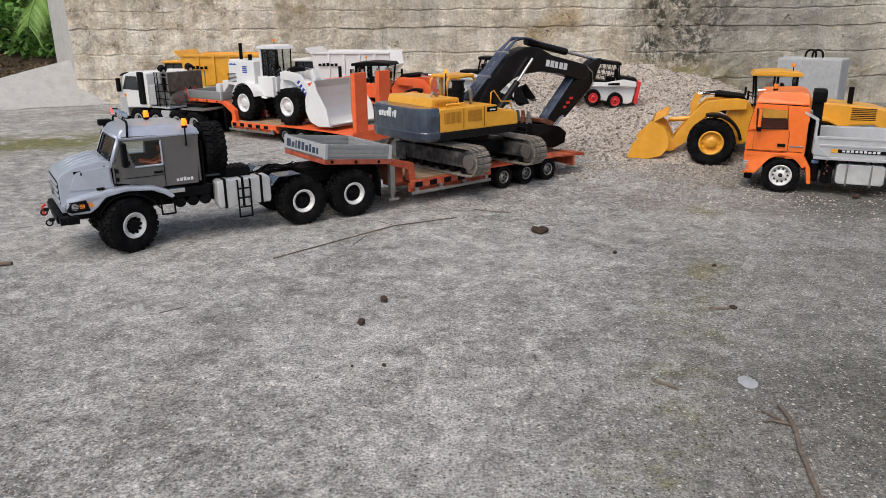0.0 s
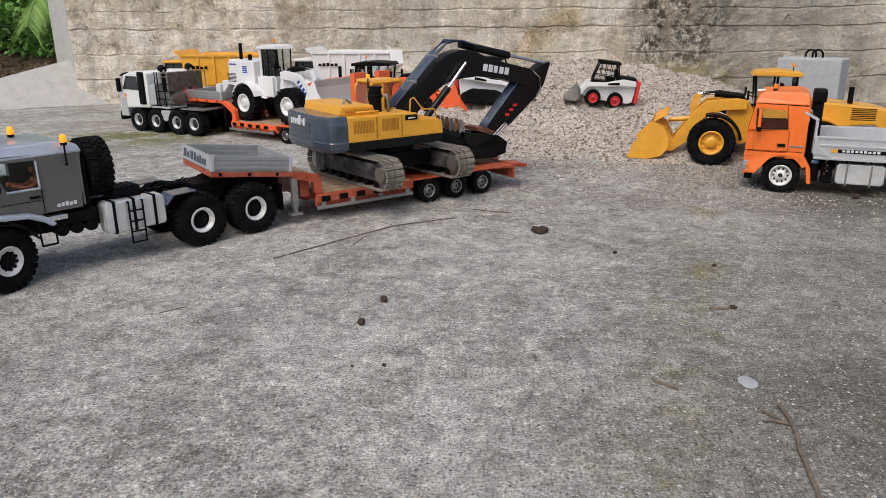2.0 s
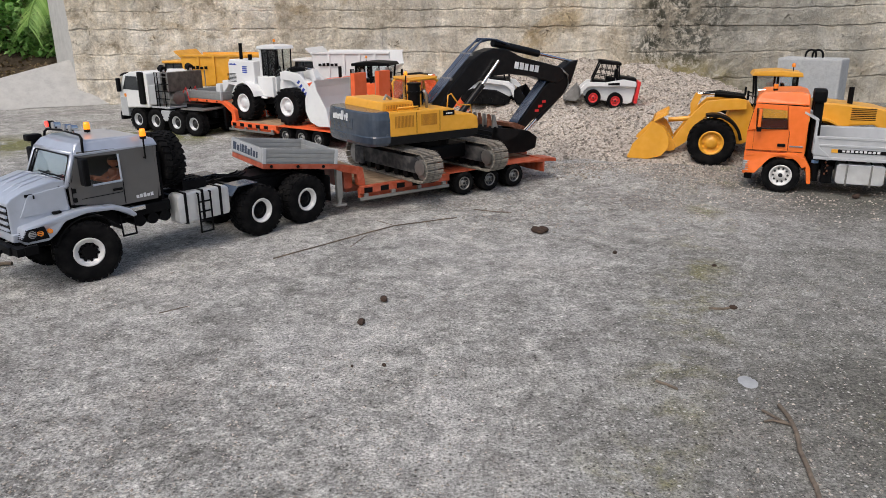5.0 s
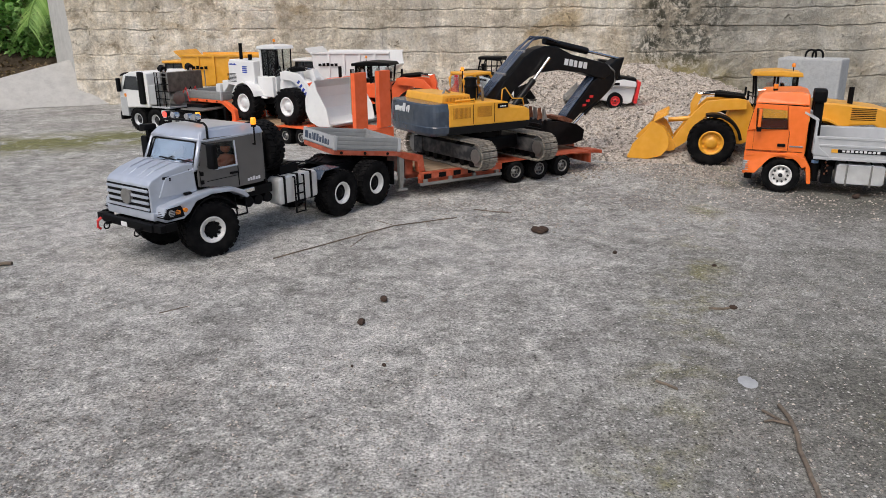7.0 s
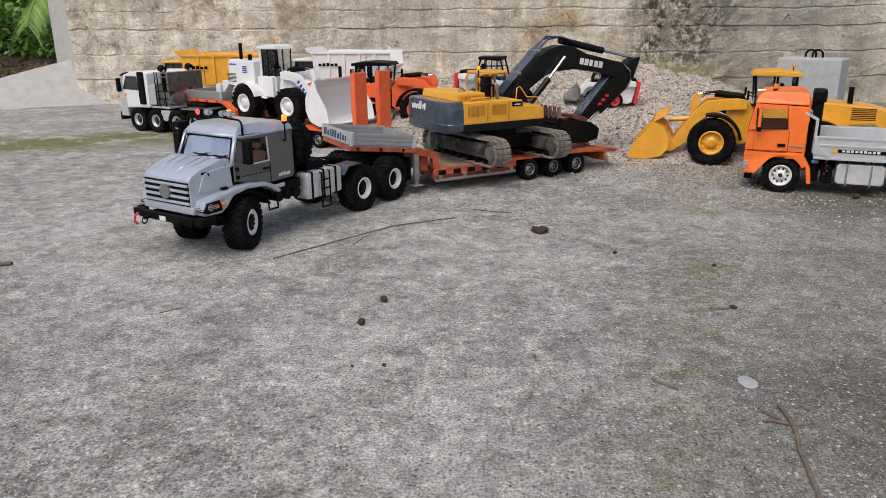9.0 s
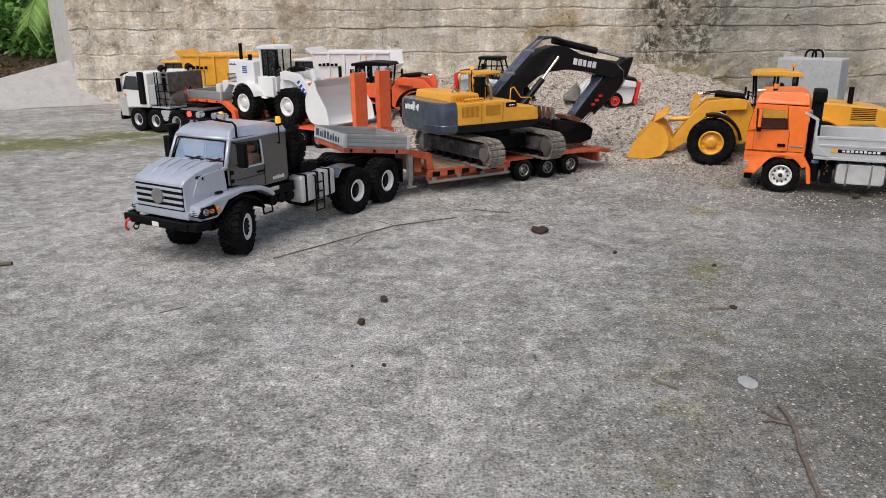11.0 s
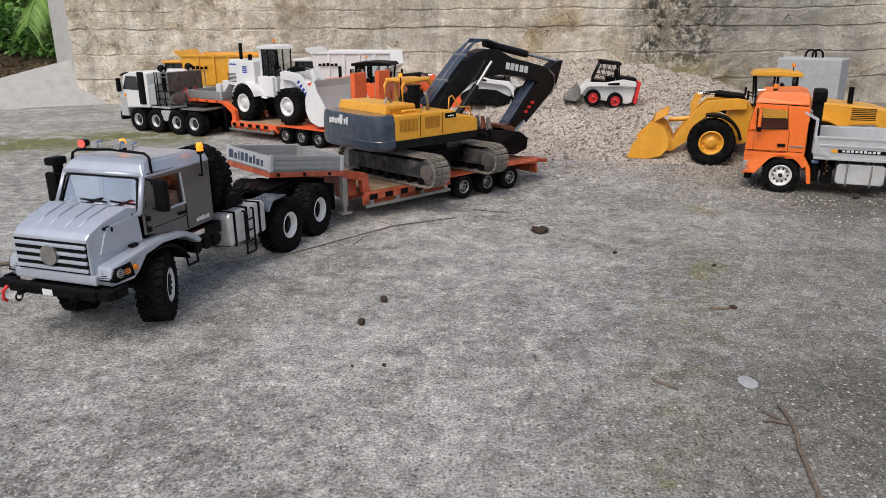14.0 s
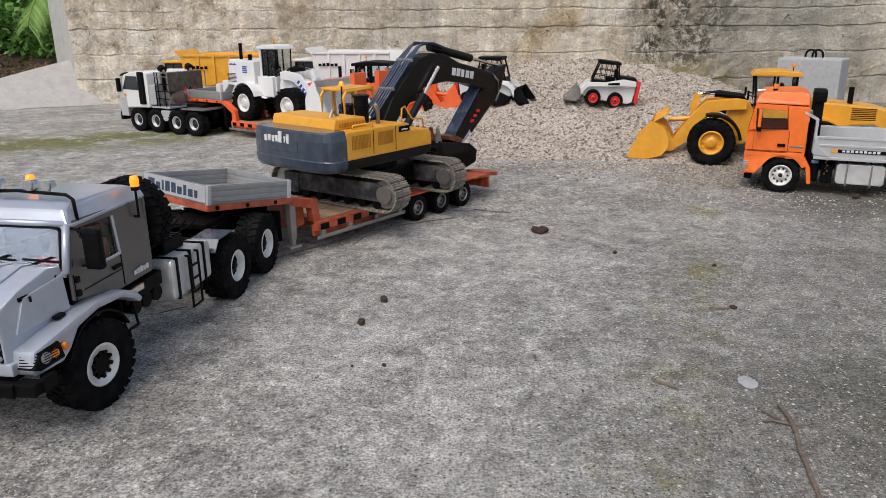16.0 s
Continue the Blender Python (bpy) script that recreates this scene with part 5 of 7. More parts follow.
    part("seat", bm, BLACK, c)
    part("steering_column", rod((-0.125, 0, 0.138), (-0.138, 0, 0.170), 0.004, 10), BLACK, c)
    bm = rod((-0.205, 0.030, ch), (-0.205, 0.030, ch + 0.012), 0.0012, 6)
    be = part("beacon", bm, BLACK, c)
    part("beacon_dome", lathe([(0.004, 0), (0.0042, 0.006), (0.003, 0.009), (0.0003, 0.0095)], 14), AMBER, be, "amber dome", m=pose(-0.205, 0.030, ch + 0.012, 90, 0, 0))
    for s in (-1, 1):
        bm = pipe([(-0.112, s * 0.048, 0.165), (-0.085, s * 0.066, 0.168)], 0.0014)
        box(-0.090, -0.084, s * 0.066 - 0.007, s * 0.066 + 0.007, 0.158, 0.180, 0.002, bm)
        part("mirror", bm, BLACK, c)
    # steps
    bm = bmesh.new()
    for i in range(4):
        box(-0.165, -0.135, 0.050, 0.064, 0.050 + 0.020 * i, 0.053 + 0.020 * i, 0.0005, bm)
    for x in (-0.165, -0.136):
        rod((x, 0.060, 0.048), (x, 0.056, 0.118), 0.0014, 6, bm)
        rod((x, 0.060, 0.118), (x, 0.055, 0.160), 0.0012, 6, bm)
    part("access_step", bm, paint, t)
    # front frame and arms
    bm = prism([(-0.098, 0.060), (-0.098, 0.120), (-0.080, 0.152), (-0.045, 0.154), (-0.030, 0.110), (0.035, 0.075), (0.030, 0.046), (-0.070, 0.046)], -0.030, 0.030, 0.003)
    part("front_frame", bm, paint, t)
    part("articulation", rod((-0.108, 0, 0.050), (-0.108, 0, 0.115), 0.016, 16), BLACK, t)
    for s in (-1, 1):
        bm = prism([(-0.075, 0.156), (-0.050, 0.160), (0.018, 0.152), (0.044, 0.126), (0.090, 0.058), (0.098, 0.036), (0.086, 0.030), (0.060, 0.048), (0.020, 0.112), (-0.020, 0.130), (-0.075, 0.134)], s * 0.040 - 0.005, s * 0.040 + 0.005, 0.0015)
        a = part("lift_arm", bm, paint, t, "bent lift arm")
        if lettering and s < 0:
            bm2 = bmesh.new()
            L = 0.112
            for i in range(7):
                q = i / 7
                x, z = 0.016 + q * 0.066, 0.128 - q * 0.080
                box(-0.0042, 0.0042, 0, 0.0007, -0.0065, 0.0065, 0.0002, bm2, Matrix.Translation((x, s * 0.0452, z)) @ pose(0, 0, 0, 0, 50, 0))
            part("arm_lettering", bm2, lettering, a, "plain bars in place of the maker's letters")
        rm = part("lift_ram", rod((-0.050, s * 0.022, 0.072), (0.005, s * 0.024, 0.100), 0.0065, 12), paint, t)
        part("ram_rod", rod((0.005, s * 0.024, 0.100), (0.040, s * 0.030, 0.112), 0.003, 10), CHROME, rm)
    bm = prism([(0.030, 0.162), (0.045, 0.168), (0.056, 0.140), (0.052, 0.100), (0.040, 0.100), (0.038, 0.140)], -0.010, 0.010, 0.001)
    part("bell_crank", bm, paint, t)
    rm = part("tilt_ram", rod((-0.070, 0, 0.160), (0.000, 0, 0.166), 0.0075, 14), BLACK, t, "tilt cylinder")
    part("ram_rod", rod((0.000, 0, 0.166), (0.040, 0, 0.164), 0.0036, 10), CHROME, rm)
    part("tilt_link", rod((0.046, 0, 0.104), (0.106, 0, 0.098), 0.006, 10), paint, t)
    hb = bmesh.new()
    for y in (-0.014, -0.020, 0.014):
        pipe([(-0.10, y, 0.130), (-0.06, y, 0.166), (-0.01, y, 0.172), (0.03, y, 0.166)], 0.0016, hb, 6)
    part("hose", hb, BLACK, t)
    # bucket: curved shell with end plates
    W = bucket_w
    bm = bmesh.new()
    shell = [(0.196, 0.012), (0.150, 0.010), (0.118, 0.022), (0.102, 0.050), (0.102, 0.084), (0.116, 0.116), (0.140, 0.140)]
    inner = [(x + 0.003, z + 0.003) for x, z in shell][::-1]
    prism(shell + inner, -W, W, 0.0005, bm)
    b = part("bucket", bm, paint, t, "wide smooth loader bucket")
    for s in (-1, 1):
        part("bucket_side", prism([(0.197, 0.010), (0.148, 0.008), (0.115, 0.021), (0.099, 0.050), (0.099, 0.085), (0.114, 0.118), (0.140, 0.142), (0.150, 0.112), (0.186, 0.060)], s * W - 0.0015, s * W + 0.0015, 0.0006), paint, b, "bucket end plate")
    part("cutting_edge", box(0.190, 0.203, -W, W, 0.0085, 0.0125, 0.0005), STEEL, b)
    for y in (-0.04, 0.04):
        part("bucket_bracket", prism([(0.104, 0.030), (0.084, 0.036), (0.084, 0.052), (0.101, 0.100)], y - 0.008, y + 0.008, 0.001), paint, b)
    for i in range(9):
        y = -W + 0.012 + i * (2 * W - 0.024) / 8
        part("bucket_rib", prism([(0.1005, 0.088), (0.098, 0.088), (0.1125, 0.121), (0.137, 0.1435), (0.140, 0.141), (0.116, 0.118)], y - 0.0012, y + 0.0012, 0), paint, b)
    if narrow != 1.0:
        g = part("spill_guard", prism([(0.136, 0.138), (0.1395, 0.1405), (0.108, 0.166), (0.105, 0.1635)], -W * 0.97, W * 0.97, 0.0006), paint, b, "ribbed spill guard over the bucket")
        for i in range(11):
            y = -W * 0.92 + i * W * 0.184
            part("guard_rib", prism([(0.1365, 0.142), (0.139, 0.1445), (0.1095, 0.1685), (0.107, 0.166)], y - 0.0022, y + 0.0022, 0.0005), paint, g)
        # low bucket
        for o in [b] + list(b.children_recursive):
            for q in o.data.vertices:
                q.co.z = 0.009 + (q.co.z - 0.009) * 0.72
    # narrow upright cab
    if tall_cab or narrow != 1.0:
        for o in [c] + list(c.children_recursive):
            if o.name.startswith("beacon_dome"):
                o.location.x, o.location.y = -0.112 + (o.location.x + 0.112) * 0.72 * narrow, o.location.y * 0.7 * narrow
            else:
                for q in o.data.vertices:
                    q.co.x, q.co.y = -0.112 + (q.co.x + 0.112) * 0.72 * narrow, q.co.y * 0.70 * narrow
    if tall_cab:
        part("cab_side_plate", box(-0.196, -0.115, -0.046, 0.046, 0.075, 0.139, 0.003), paint, t)
        bm = bmesh.new()
        for i in range(4):
            box(-0.262, -0.238, -0.0572, -0.0558, 0.148 + 0.006 * i, 0.1515 + 0.006 * i, 0, bm)
        part("hood_emblem", bm, BLUEINK, hd, "blue striped emblem panel")
        bars("hood_lettering", 7, 0.0040, 0.005, 0.0015, BLUEINK, hd, Matrix.Translation((-0.296, -0.0568, 0.172)) @ pose(0, 0, 0, 90, 0, 0))
    # shorter wheelbase
    for o in t.children_recursive:
        if squash != 1.0 and not o.name.startswith("rim"):
            if o.name.startswith("wheel"):
                o.location.x *= squash
            elif not o.name.startswith("beacon_dome"):
                for q in o.data.vertices:
                    if q.co.x < 0:
                        q.co.x *= squash
            else:
                o.location.x *= squash
    return t


# ---- orange tipper truck ----
def tipper_truck():
    """Origin on the ground under the front axle, x forward."""
    t = thing("tipper_truck", "bright orange model tipper truck with a grey tipping body", "truck")
    bm = bmesh.new()
    for s in (-1, 1):
        box(-0.42, 0.06, s * 0.03 - 0.004, s * 0.03 + 0.004, 0.050, 0.068, 0.001, bm)
    for x in (0, -0.30, -0.39):
        rod((x, -0.06, 0.0375), (x, 0.06, 0.0375), 0.007, 10, bm)
    part("chassis_frame", bm, BLACK, t, "black ladder frame")
    for x in (0.0, -0.30, -0.39):
        for s in (-1, 1):
            wheel(t, pose(x, s * 0.068, 0.0376) @ (FLIP if s < 0 else Matrix()), "road_wheel", 0.0380, 0.030, 0.0225, [RIMSILVER, RIMDARK], 28, "block", 10, 0.006, "wheel", "pale ten-hole steel rim")
    # cab: walls with openings, roof, lower bumper
    tp = lambda x, z: (1.0 if z < 0.13 else 1.0 - (z - 0.13) * 0.35) * (1.0 if x < 0.07 else 1.0 - (x - 0.07) * 2.2)
    bm = bmesh.new()
    for s in (-1, 1):
        for pts in ([(-0.040, 0.075), (-0.040, 0.196), (0.002, 0.198), (-0.004, 0.142), (-0.004, 0.075)],
                    [(-0.004, 0.088), (-0.004, 0.142), (0.072, 0.140), (0.108, 0.132), (0.110, 0.088)],
                    [(0.002, 0.186), (0.002, 0.198), (0.086, 0.200), (0.088, 0.190)],
                    [(0.074, 0.140), (0.077, 0.191), (0.089, 0.191), (0.108, 0.134)]):
            prism(pts, s * 0.085, s * 0.081, 0.0006, bm, taper=tp)
    box(-0.041, -0.037, -0.082, 0.082, 0.075, 0.196, 0.001, bm)
    box(-0.040, 0.106, -0.080, 0.080, 0.076, 0.082, 0.001, bm)
    box(0.104, 0.1105, -0.074, 0.074, 0.085, 0.134, 0.002, bm)
    c = part("cab", bm, ORANGE, t, "bright orange forward-control cab")
    bm = prism([(-0.040, 0.1985), (-0.038, 0.224), (-0.020, 0.230), (0.060, 0.226), (0.080, 0.216), (0.090, 0.2005)], -0.080, 0.080, 0.004, taper=lambda x, z: (1.0 if z < 0.21 else 0.90) * (1.0 if x < 0.05 else 0.93))
    rf = part("roof", bm, ORANGE, c, "raised orange roof")
    part("sun_visor", box(-0.030, 0.094, -0.076, 0.076, 0.1955, 0.1995, 0.001), BLACK, c)
    o = part("windscreen", prism([(0.107, 0.136), (0.088, 0.196), (0.0895, 0.196), (0.1085, 0.136)], -0.073, 0.073, 0), TINT, c, "dark raked windscreen")
    for s in (-1, 1):
        part("side_window", prism([(-0.002, 0.144), (0.003, 0.186), (0.077, 0.190), (0.074, 0.142)], s * 0.0826, s * 0.0820, 0, taper=tp), GLASS, c).visible_shadow = False
        bm = bmesh.new()
        pipe([(-0.003, s * 0.0848, 0.143), (0.074, s * 0.0848, 0.141)], 0.0013, bm)
        pipe([(0.074, s * 0.0848, 0.141), (0.078, s * 0.0834, 0.190)], 0.0013, bm)
        part("window_seal", bm, BLACK, c)
        part("door_handle", box(-0.002, 0.014, s * 0.0848, s * 0.0870, 0.100, 0.107, 0.0015), BLACK, c)
        part("chrome_strip", box(-0.036, -0.010, s * 0.0848, s * 0.0862, 0.100, 0.1035, 0.0005), CHROME, c)
        bm = bmesh.new()
        for x in (-0.007, 0.080):
            box(x - 0.0004, x + 0.0004, s * 0.0844, s * 0.0855, 0.092, 0.138, 0, bm)
        box(-0.036, 0.105, s * 0.0844, s * 0.0854, 0.0895, 0.0905, 0, bm)
        part("door_seam", bm, BLACK, c)
        bm = box(0.056, 0.070, s * 0.096 - 0.006, s * 0.096 + 0.006, 0.146, 0.190, 0.003)
        rod((0.066, s * 0.083, 0.188), (0.064, s * 0.095, 0.187), 0.0015, 8, bm)
        q = part("wing_mirror", bm, ORANGE, c, "orange wing mirror")
        part("mirror_base", box(0.052, 0.072, s * 0.095 - 0.007, s * 0.095 + 0.007, 0.136, 0.147, 0.002), BLACK, q)
        # wheel arch
        arch = arc_pts(0.0, 0.0376, 0.043, 168, 12, 12)
        pts = [(-0.052, 0.024)] + [(-0.046, 0.060)] + arch[1:-1] + [(0.050, 0.046), (0.060, 0.040), (0.108, 0.038), (0.112, 0.060), (0.112, 0.0865), (0.020, 0.0865), (-0.020, 0.0865), (-0.044, 0.078), (-0.056, 0.056), (-0.060, 0.024)]
        part("wheel_arch", prism(pts, s * 0.052, s * 0.0865, 0.0015, taper=lambda x, z: 1.0 if x < 0.06 else 1.0 - (x - 0.06) * 2.2), ORANGE, t, "orange wheel arch and lower cab")
        part("headlight", box(0.094, 0.114, s * 0.066, s * 0.0785, 0.044, 0.066, 0.002), LENS, t, "headlight behind thin bars")
        bm = bmesh.new()
        for i in range(5):
            z = 0.045 + 0.005 * i
            pipe([(0.090, s * 0.0815, z), (0.110, s * 0.0795, z), (0.1155, s * 0.076, z), (0.1155, s * 0.062, z)], 0.0007, bm, 5)
        part("lamp_guard", bm, STEEL, t)
    bm = box(0.100, 0.113, -0.066, 0.066, 0.034, 0.084, 0.003)
    part("front_panel", bm, ORANGE, t)
    bm = bmesh.new()
    for i in range(4):
        box(0.1125, 0.1145, -0.055, 0.055, 0.050 + 0.009 * i, 0.0545 + 0.009 * i, 0.0006, bm)
    part("grille", bm, BLACK, t)
    part("underrun", box(0.070, 0.104, -0.060, 0.060, 0.022, 0.036, 0.002), BLACK, t)
    # roof fittings
    bm = rod((0.030, 0.030, 0.225), (0.030, 0.030, 0.232), 0.005, 14)
    be = part("beacon", bm, BLACK, rf)
    part("beacon_dome", rod((0.030, 0.030, 0.232), (0.030, 0.030, 0.243), 0.005, 14), AMBER, be, "amber dome")
    part("air_horn", rod((0.055, 0.050, 0.230), (0.085, 0.050, 0.228), 0.0016, 8, None, 0.004), CHROME, rf)
    bm = box(-0.070, -0.044, 0.020, 0.070, 0.205, 0.236, 0.006)
    box(-0.066, -0.048, 0.030, 0.062, 0.070, 0.206, 0.003, bm)
    part("air_intake", bm, BLACK, t, "black air intake behind the cab")
    bm = rod((-0.060, -0.04, 0.060), (-0.060, -0.04, 0.200), 0.012, 16)
    part("exhaust_stack", bm, BLACK, t)
    # tipping body
    bm = box(-0.46, -0.058, -0.084, 0.084, 0.088, 0.096, 0.001)
    b = part("tipper_body", bm, LIGHTGREY, t, "light grey ribbed tipping body")
    for s in (-1, 1):
        bm = box(-0.46, -0.058, s * 0.086 - 0.0025, s * 0.086 + 0.0025, 0.090, 0.150, 0.001)
        for z0, z1 in ((0.146, 0.153), (0.124, 0.130), (0.086, 0.094)):
            box(-0.46, -0.058, s * 0.0875 - 0.0025, s * 0.0875 + 0.0025, z0, z1, 0.0006, bm)
        for x in (-0.085, -0.16, -0.235, -0.31, -0.385):
            box(x - 0.002, x + 0.002, s * 0.0885 - 0.0015, s * 0.0885 + 0.0015, 0.084, 0.098, 0.0004, bm)
        part("drop_side", bm, LIGHTGREY, b)
        part("corner_gusset", prism([(-0.062, 0.150), (-0.056, 0.150), (-0.056, 0.100), (-0.085, 0.096), (-0.085, 0.100), (-0.068, 0.118)], s * 0.0865 - 0.003, s * 0.0865 + 0.004, 0.0006), LIGHTGREY, b)
        q = part("body_sign", box(-0.190, -0.090, s * 0.0888, s * 0.0897, 0.108, 0.118, 0.0002), BLACK, b, "dark sign strip with unreadable bars")
        part("sign_patch", box(-0.102, -0.090, s * 0.0895, s * 0.0902, 0.108, 0.118, 0), YELLOW, q)
        bars("sign_lettering", 9, 0.0055, 0.005, 0.0024, WHITEINK, q, Matrix.Translation((-0.110, s * 0.0898, 0.1105)) @ (SIDE_L if s > 0 else pose(-0.070, 0, 0, 90, 0, 0)))
    bm = prism([(-0.060, 0.090), (-0.054, 0.090), (-0.054, 0.158), (-0.030, 0.172), (-0.032, 0.176), (-0.060, 0.160)], -0.084, 0.084, 0.001)
    part("headboard", bm, LIGHTGREY, b, "slanted headboard")
    bm = bmesh.new()
    box(-0.46, -0.44, -0.084, 0.084, 0.090, 0.150, 0.001, bm)
    part("tailgate", bm, LIGHTGREY, b)
    # low sides
    for o in [b] + list(b.children_recursive):
        if o.name.startswith("sign_lettering"):
            o.location.z = 0.080 + (o.location.z - 0.088) * 0.72
        elif not o.name.startswith("headboard"):
            for q in o.data.vertices:
                q.co.z = 0.080 + (q.co.z - 0.088) * 0.72
    bm = bmesh.new()
    for s in (-1, 1):
        box(-0.45, -0.06, s * 0.032 - 0.005, s * 0.032 + 0.005, 0.070, 0.087, 0.001, bm)
    part("subframe", bm, BLACK, t)
    # tanks and fittings
    bm = prism([(-0.105, 0.032), (-0.105, 0.066), (-0.110, 0.070), (-0.190, 0.070), (-0.195, 0.066), (-0.195, 0.032), (-0.190, 0.028), (-0.110, 0.028)], 0.036, 0.080, 0.002)
    tk = part("fuel_tank", bm, ALU, t, "bare metal fuel tank with straps")
    for x in (-0.125, -0.170):
        part("tank_strap", box(x - 0.002, x + 0.002, 0.034, 0.0815, 0.024, 0.0715, 0.0008), CHROME, tk)
    bm = rod((-0.064, 0.062, 0.028), (-0.064, 0.062, 0.066), 0.009, 14)
    box(-0.100, -0.078, 0.045, 0.070, 0.025, 0.062, 0.003, bm)
    pipe([(-0.075, 0.068, 0.070), (-0.083, 0.074, 0.060), (-0.090, 0.072, 0.045)], 0.0014, bm)
    part("filter_unit", bm, BLACK, t)
    part("filler_cap", rod((-0.064, 0.062, 0.066), (-0.064, 0.062, 0.072), 0.007, 14), mat("pale_blue_cap", (0.25, 0.45, 0.75), 0.4), t, "pale blue filler cap")
    bm = bmesh.new()
    for i in range(5):
        rod((-0.084 - 0.004 * (i % 2), 0.070, 0.046 + 0.006 * i), (-0.084 - 0.004 * (i % 2), 0.0745, 0.046 + 0.006 * i), 0.002, 8, bm)
    part("valve_bank", bm, mat_rust, t)
    # short overhang ahead of the wheel
    for o in t.children_recursive:
        if o.data and not o.name.startswith(("wheel.", "rim")) and o.name != "wheel":
            for q in o.data.vertices:
                if q.co.x > 0.045 and abs(o.matrix_basis.translation.x) < 1e-6:
                    q.co.x = 0.045 + (q.co.x - 0.045) * 0.48
                if q.co.z > 0.1 and not o.name.startswith("tipper_body") and not o.parent.name.startswith(("tipper_body", "body_sign")):
                    q.co.z = 0.1 + (q.co.z - 0.1) * 0.88
    return t


# ---- white heavy tractor ----
def heavy_tractor():
    """Origin on the ground between the two rear axles, x forward."""
    t = thing("heavy_tractor", "white four-axle model heavy-haulage tractor with equipment rack", "truck")
    for x in (0.222, 0.138, 0.042, -0.036):
        for s in (-1, 1):
            wheel(t, pose(x, s * 0.066, 0.0385) @ (FLIP if s < 0 else Matrix()), "haul_wheel", 0.0388, 0.030, 0.0195, [LIGHTGREY, RIMDARK], 24, "truck", 8, 0.007, "wheel", "grey dished steel rim", True)
    bm = bmesh.new()
    for s in (-1, 1):
        box(-0.09, 0.27, s * 0.03 - 0.004, s * 0.03 + 0.004, 0.056, 0.074, 0.001, bm)
    for x in (0.222, 0.138, 0.042, -0.036):
        rod((x, -0.06, 0.0385), (x, 0.06, 0.0385), 0.008, 10, bm)
    part("chassis_frame", bm, BLACK, t)
    bm = prism([(0.155, 0.080), (0.155, 0.200), (0.170, 0.206), (0.235, 0.204), (0.268, 0.192), (0.296, 0.135), (0.300, 0.050), (0.268, 0.046), (0.262, 0.075)], -0.084, 0.084, 0.005)
    c = part("cab", bm, WHITE, t, "white forward-control cab")
    part("windscreen", prism([(0.2715, 0.188), (0.298, 0.136), (0.3005, 0.137), (0.274, 0.190)], -0.074, 0.074, 0.0005), TINT, c)
    part("visor", prism([(0.266, 0.194), (0.288, 0.186), (0.290, 0.190), (0.268, 0.200)], -0.080, 0.080, 0.001), BLACK, c)
    for s in (-1, 1):
        part("side_window", prism([(0.200, 0.138), (0.202, 0.188), (0.255, 0.188), (0.276, 0.140)], s * 0.0838, s * 0.0850, 0.0003), TINT, c)
        part("wing_mirror", box(0.276, 0.290, s * 0.094 - 0.005, s * 0.094 + 0.005, 0.130, 0.180, 0.003), BLACK, c)
        part("indicator", box(0.262, 0.272, s * 0.0835, s * 0.0855, 0.112, 0.124, 0.001), AMBER, c)
        part("side_duct", box(0.168, 0.196, s * 0.082, s * 0.090, 0.090, 0.205, 0.006), BLACK, c, "black side air duct")
        part("step_box", prism([(0.262, 0.048), (0.262, 0.110), (0.292, 0.110), (0.296, 0.048)], s * 0.074, s * 0.0852, 0.002), LIGHTGREY, c)
    part("bumper", box(0.290, 0.306, -0.084, 0.084, 0.034, 0.062, 0.004), BLACK, t)
    part("grille", box(0.299, 0.3035, -0.055, 0.055, 0.066, 0.126, 0.001), BLACK, t)
    # rack behind the cab
    r = part("equipment_rack", box(0.020, 0.150, -0.080, 0.080, 0.080, 0.086, 0.001), LIGHTGREY, t, "grey metal rack with tanks and coolers")
    part("side_tank", box(0.108, 0.152, -0.080, 0.082, 0.090, 0.160, 0.003), LIGHTGREY, r, "smooth grey tank")
    for s in (-1, 1):
        part("drum", rod((0.020, s * 0.040, 0.112), (0.100, s * 0.040, 0.112), 0.024, 20), STEEL, r, "dull brownish steel drum")
    part("cooler", box(0.030, 0.064, -0.070, 0.076, 0.136, 0.204, 0.002), mat("brown_grey_cooler", (0.17, 0.145, 0.125), 0.45, metal=0.5, vary=0.6), r)
    bm = bmesh.new()
    for i in range(8):
        box(0.032, 0.0335, -0.066, 0.072, 0.144 + 0.0055 * i, 0.147 + 0.0055 * i, 0, bm)
        box(0.036 + 0.003 * i, 0.0375 + 0.003 * i, 0.0755, 0.0775, 0.142, 0.200, 0, bm)
    part("cooler_fin", bm, BLACK, r)
    for y in (-0.055, 0.055):
        part("stack", rod((0.090, y, 0.160), (0.090, y, 0.212), 0.011, 16), CHROME, r, "bright exhaust silencer")
        part("stack_cap", rod((0.080, y, 0.212), (0.100, y, 0.218), 0.013, 16), BLACK, r)
    bm = bmesh.new()
    for x, y in ((0.022, -0.078), (0.022, 0.078), (0.066, -0.078), (0.066, 0.078)):
        part("rack_post", rod((x, y, 0.086), (x, y, 0.204), 0.002, 8), STEEL, r)
    for y in (-0.02, 0.0, 0.02):
        part("air_hose", pipe([(0.028, y, 0.125), (0.000, y, 0.150), (-0.012, y, 0.115), (-0.02, y, 0.098)], 0.0016), RED if y else BLACK, r)
    for z in (0.112, 0.138, 0.164, 0.190, 0.204):
        part("rack_rail", rod((0.018, 0.080, z), (0.106, 0.080, z), 0.0018, 8), BLACK if z < 0.18 else STEEL, r)
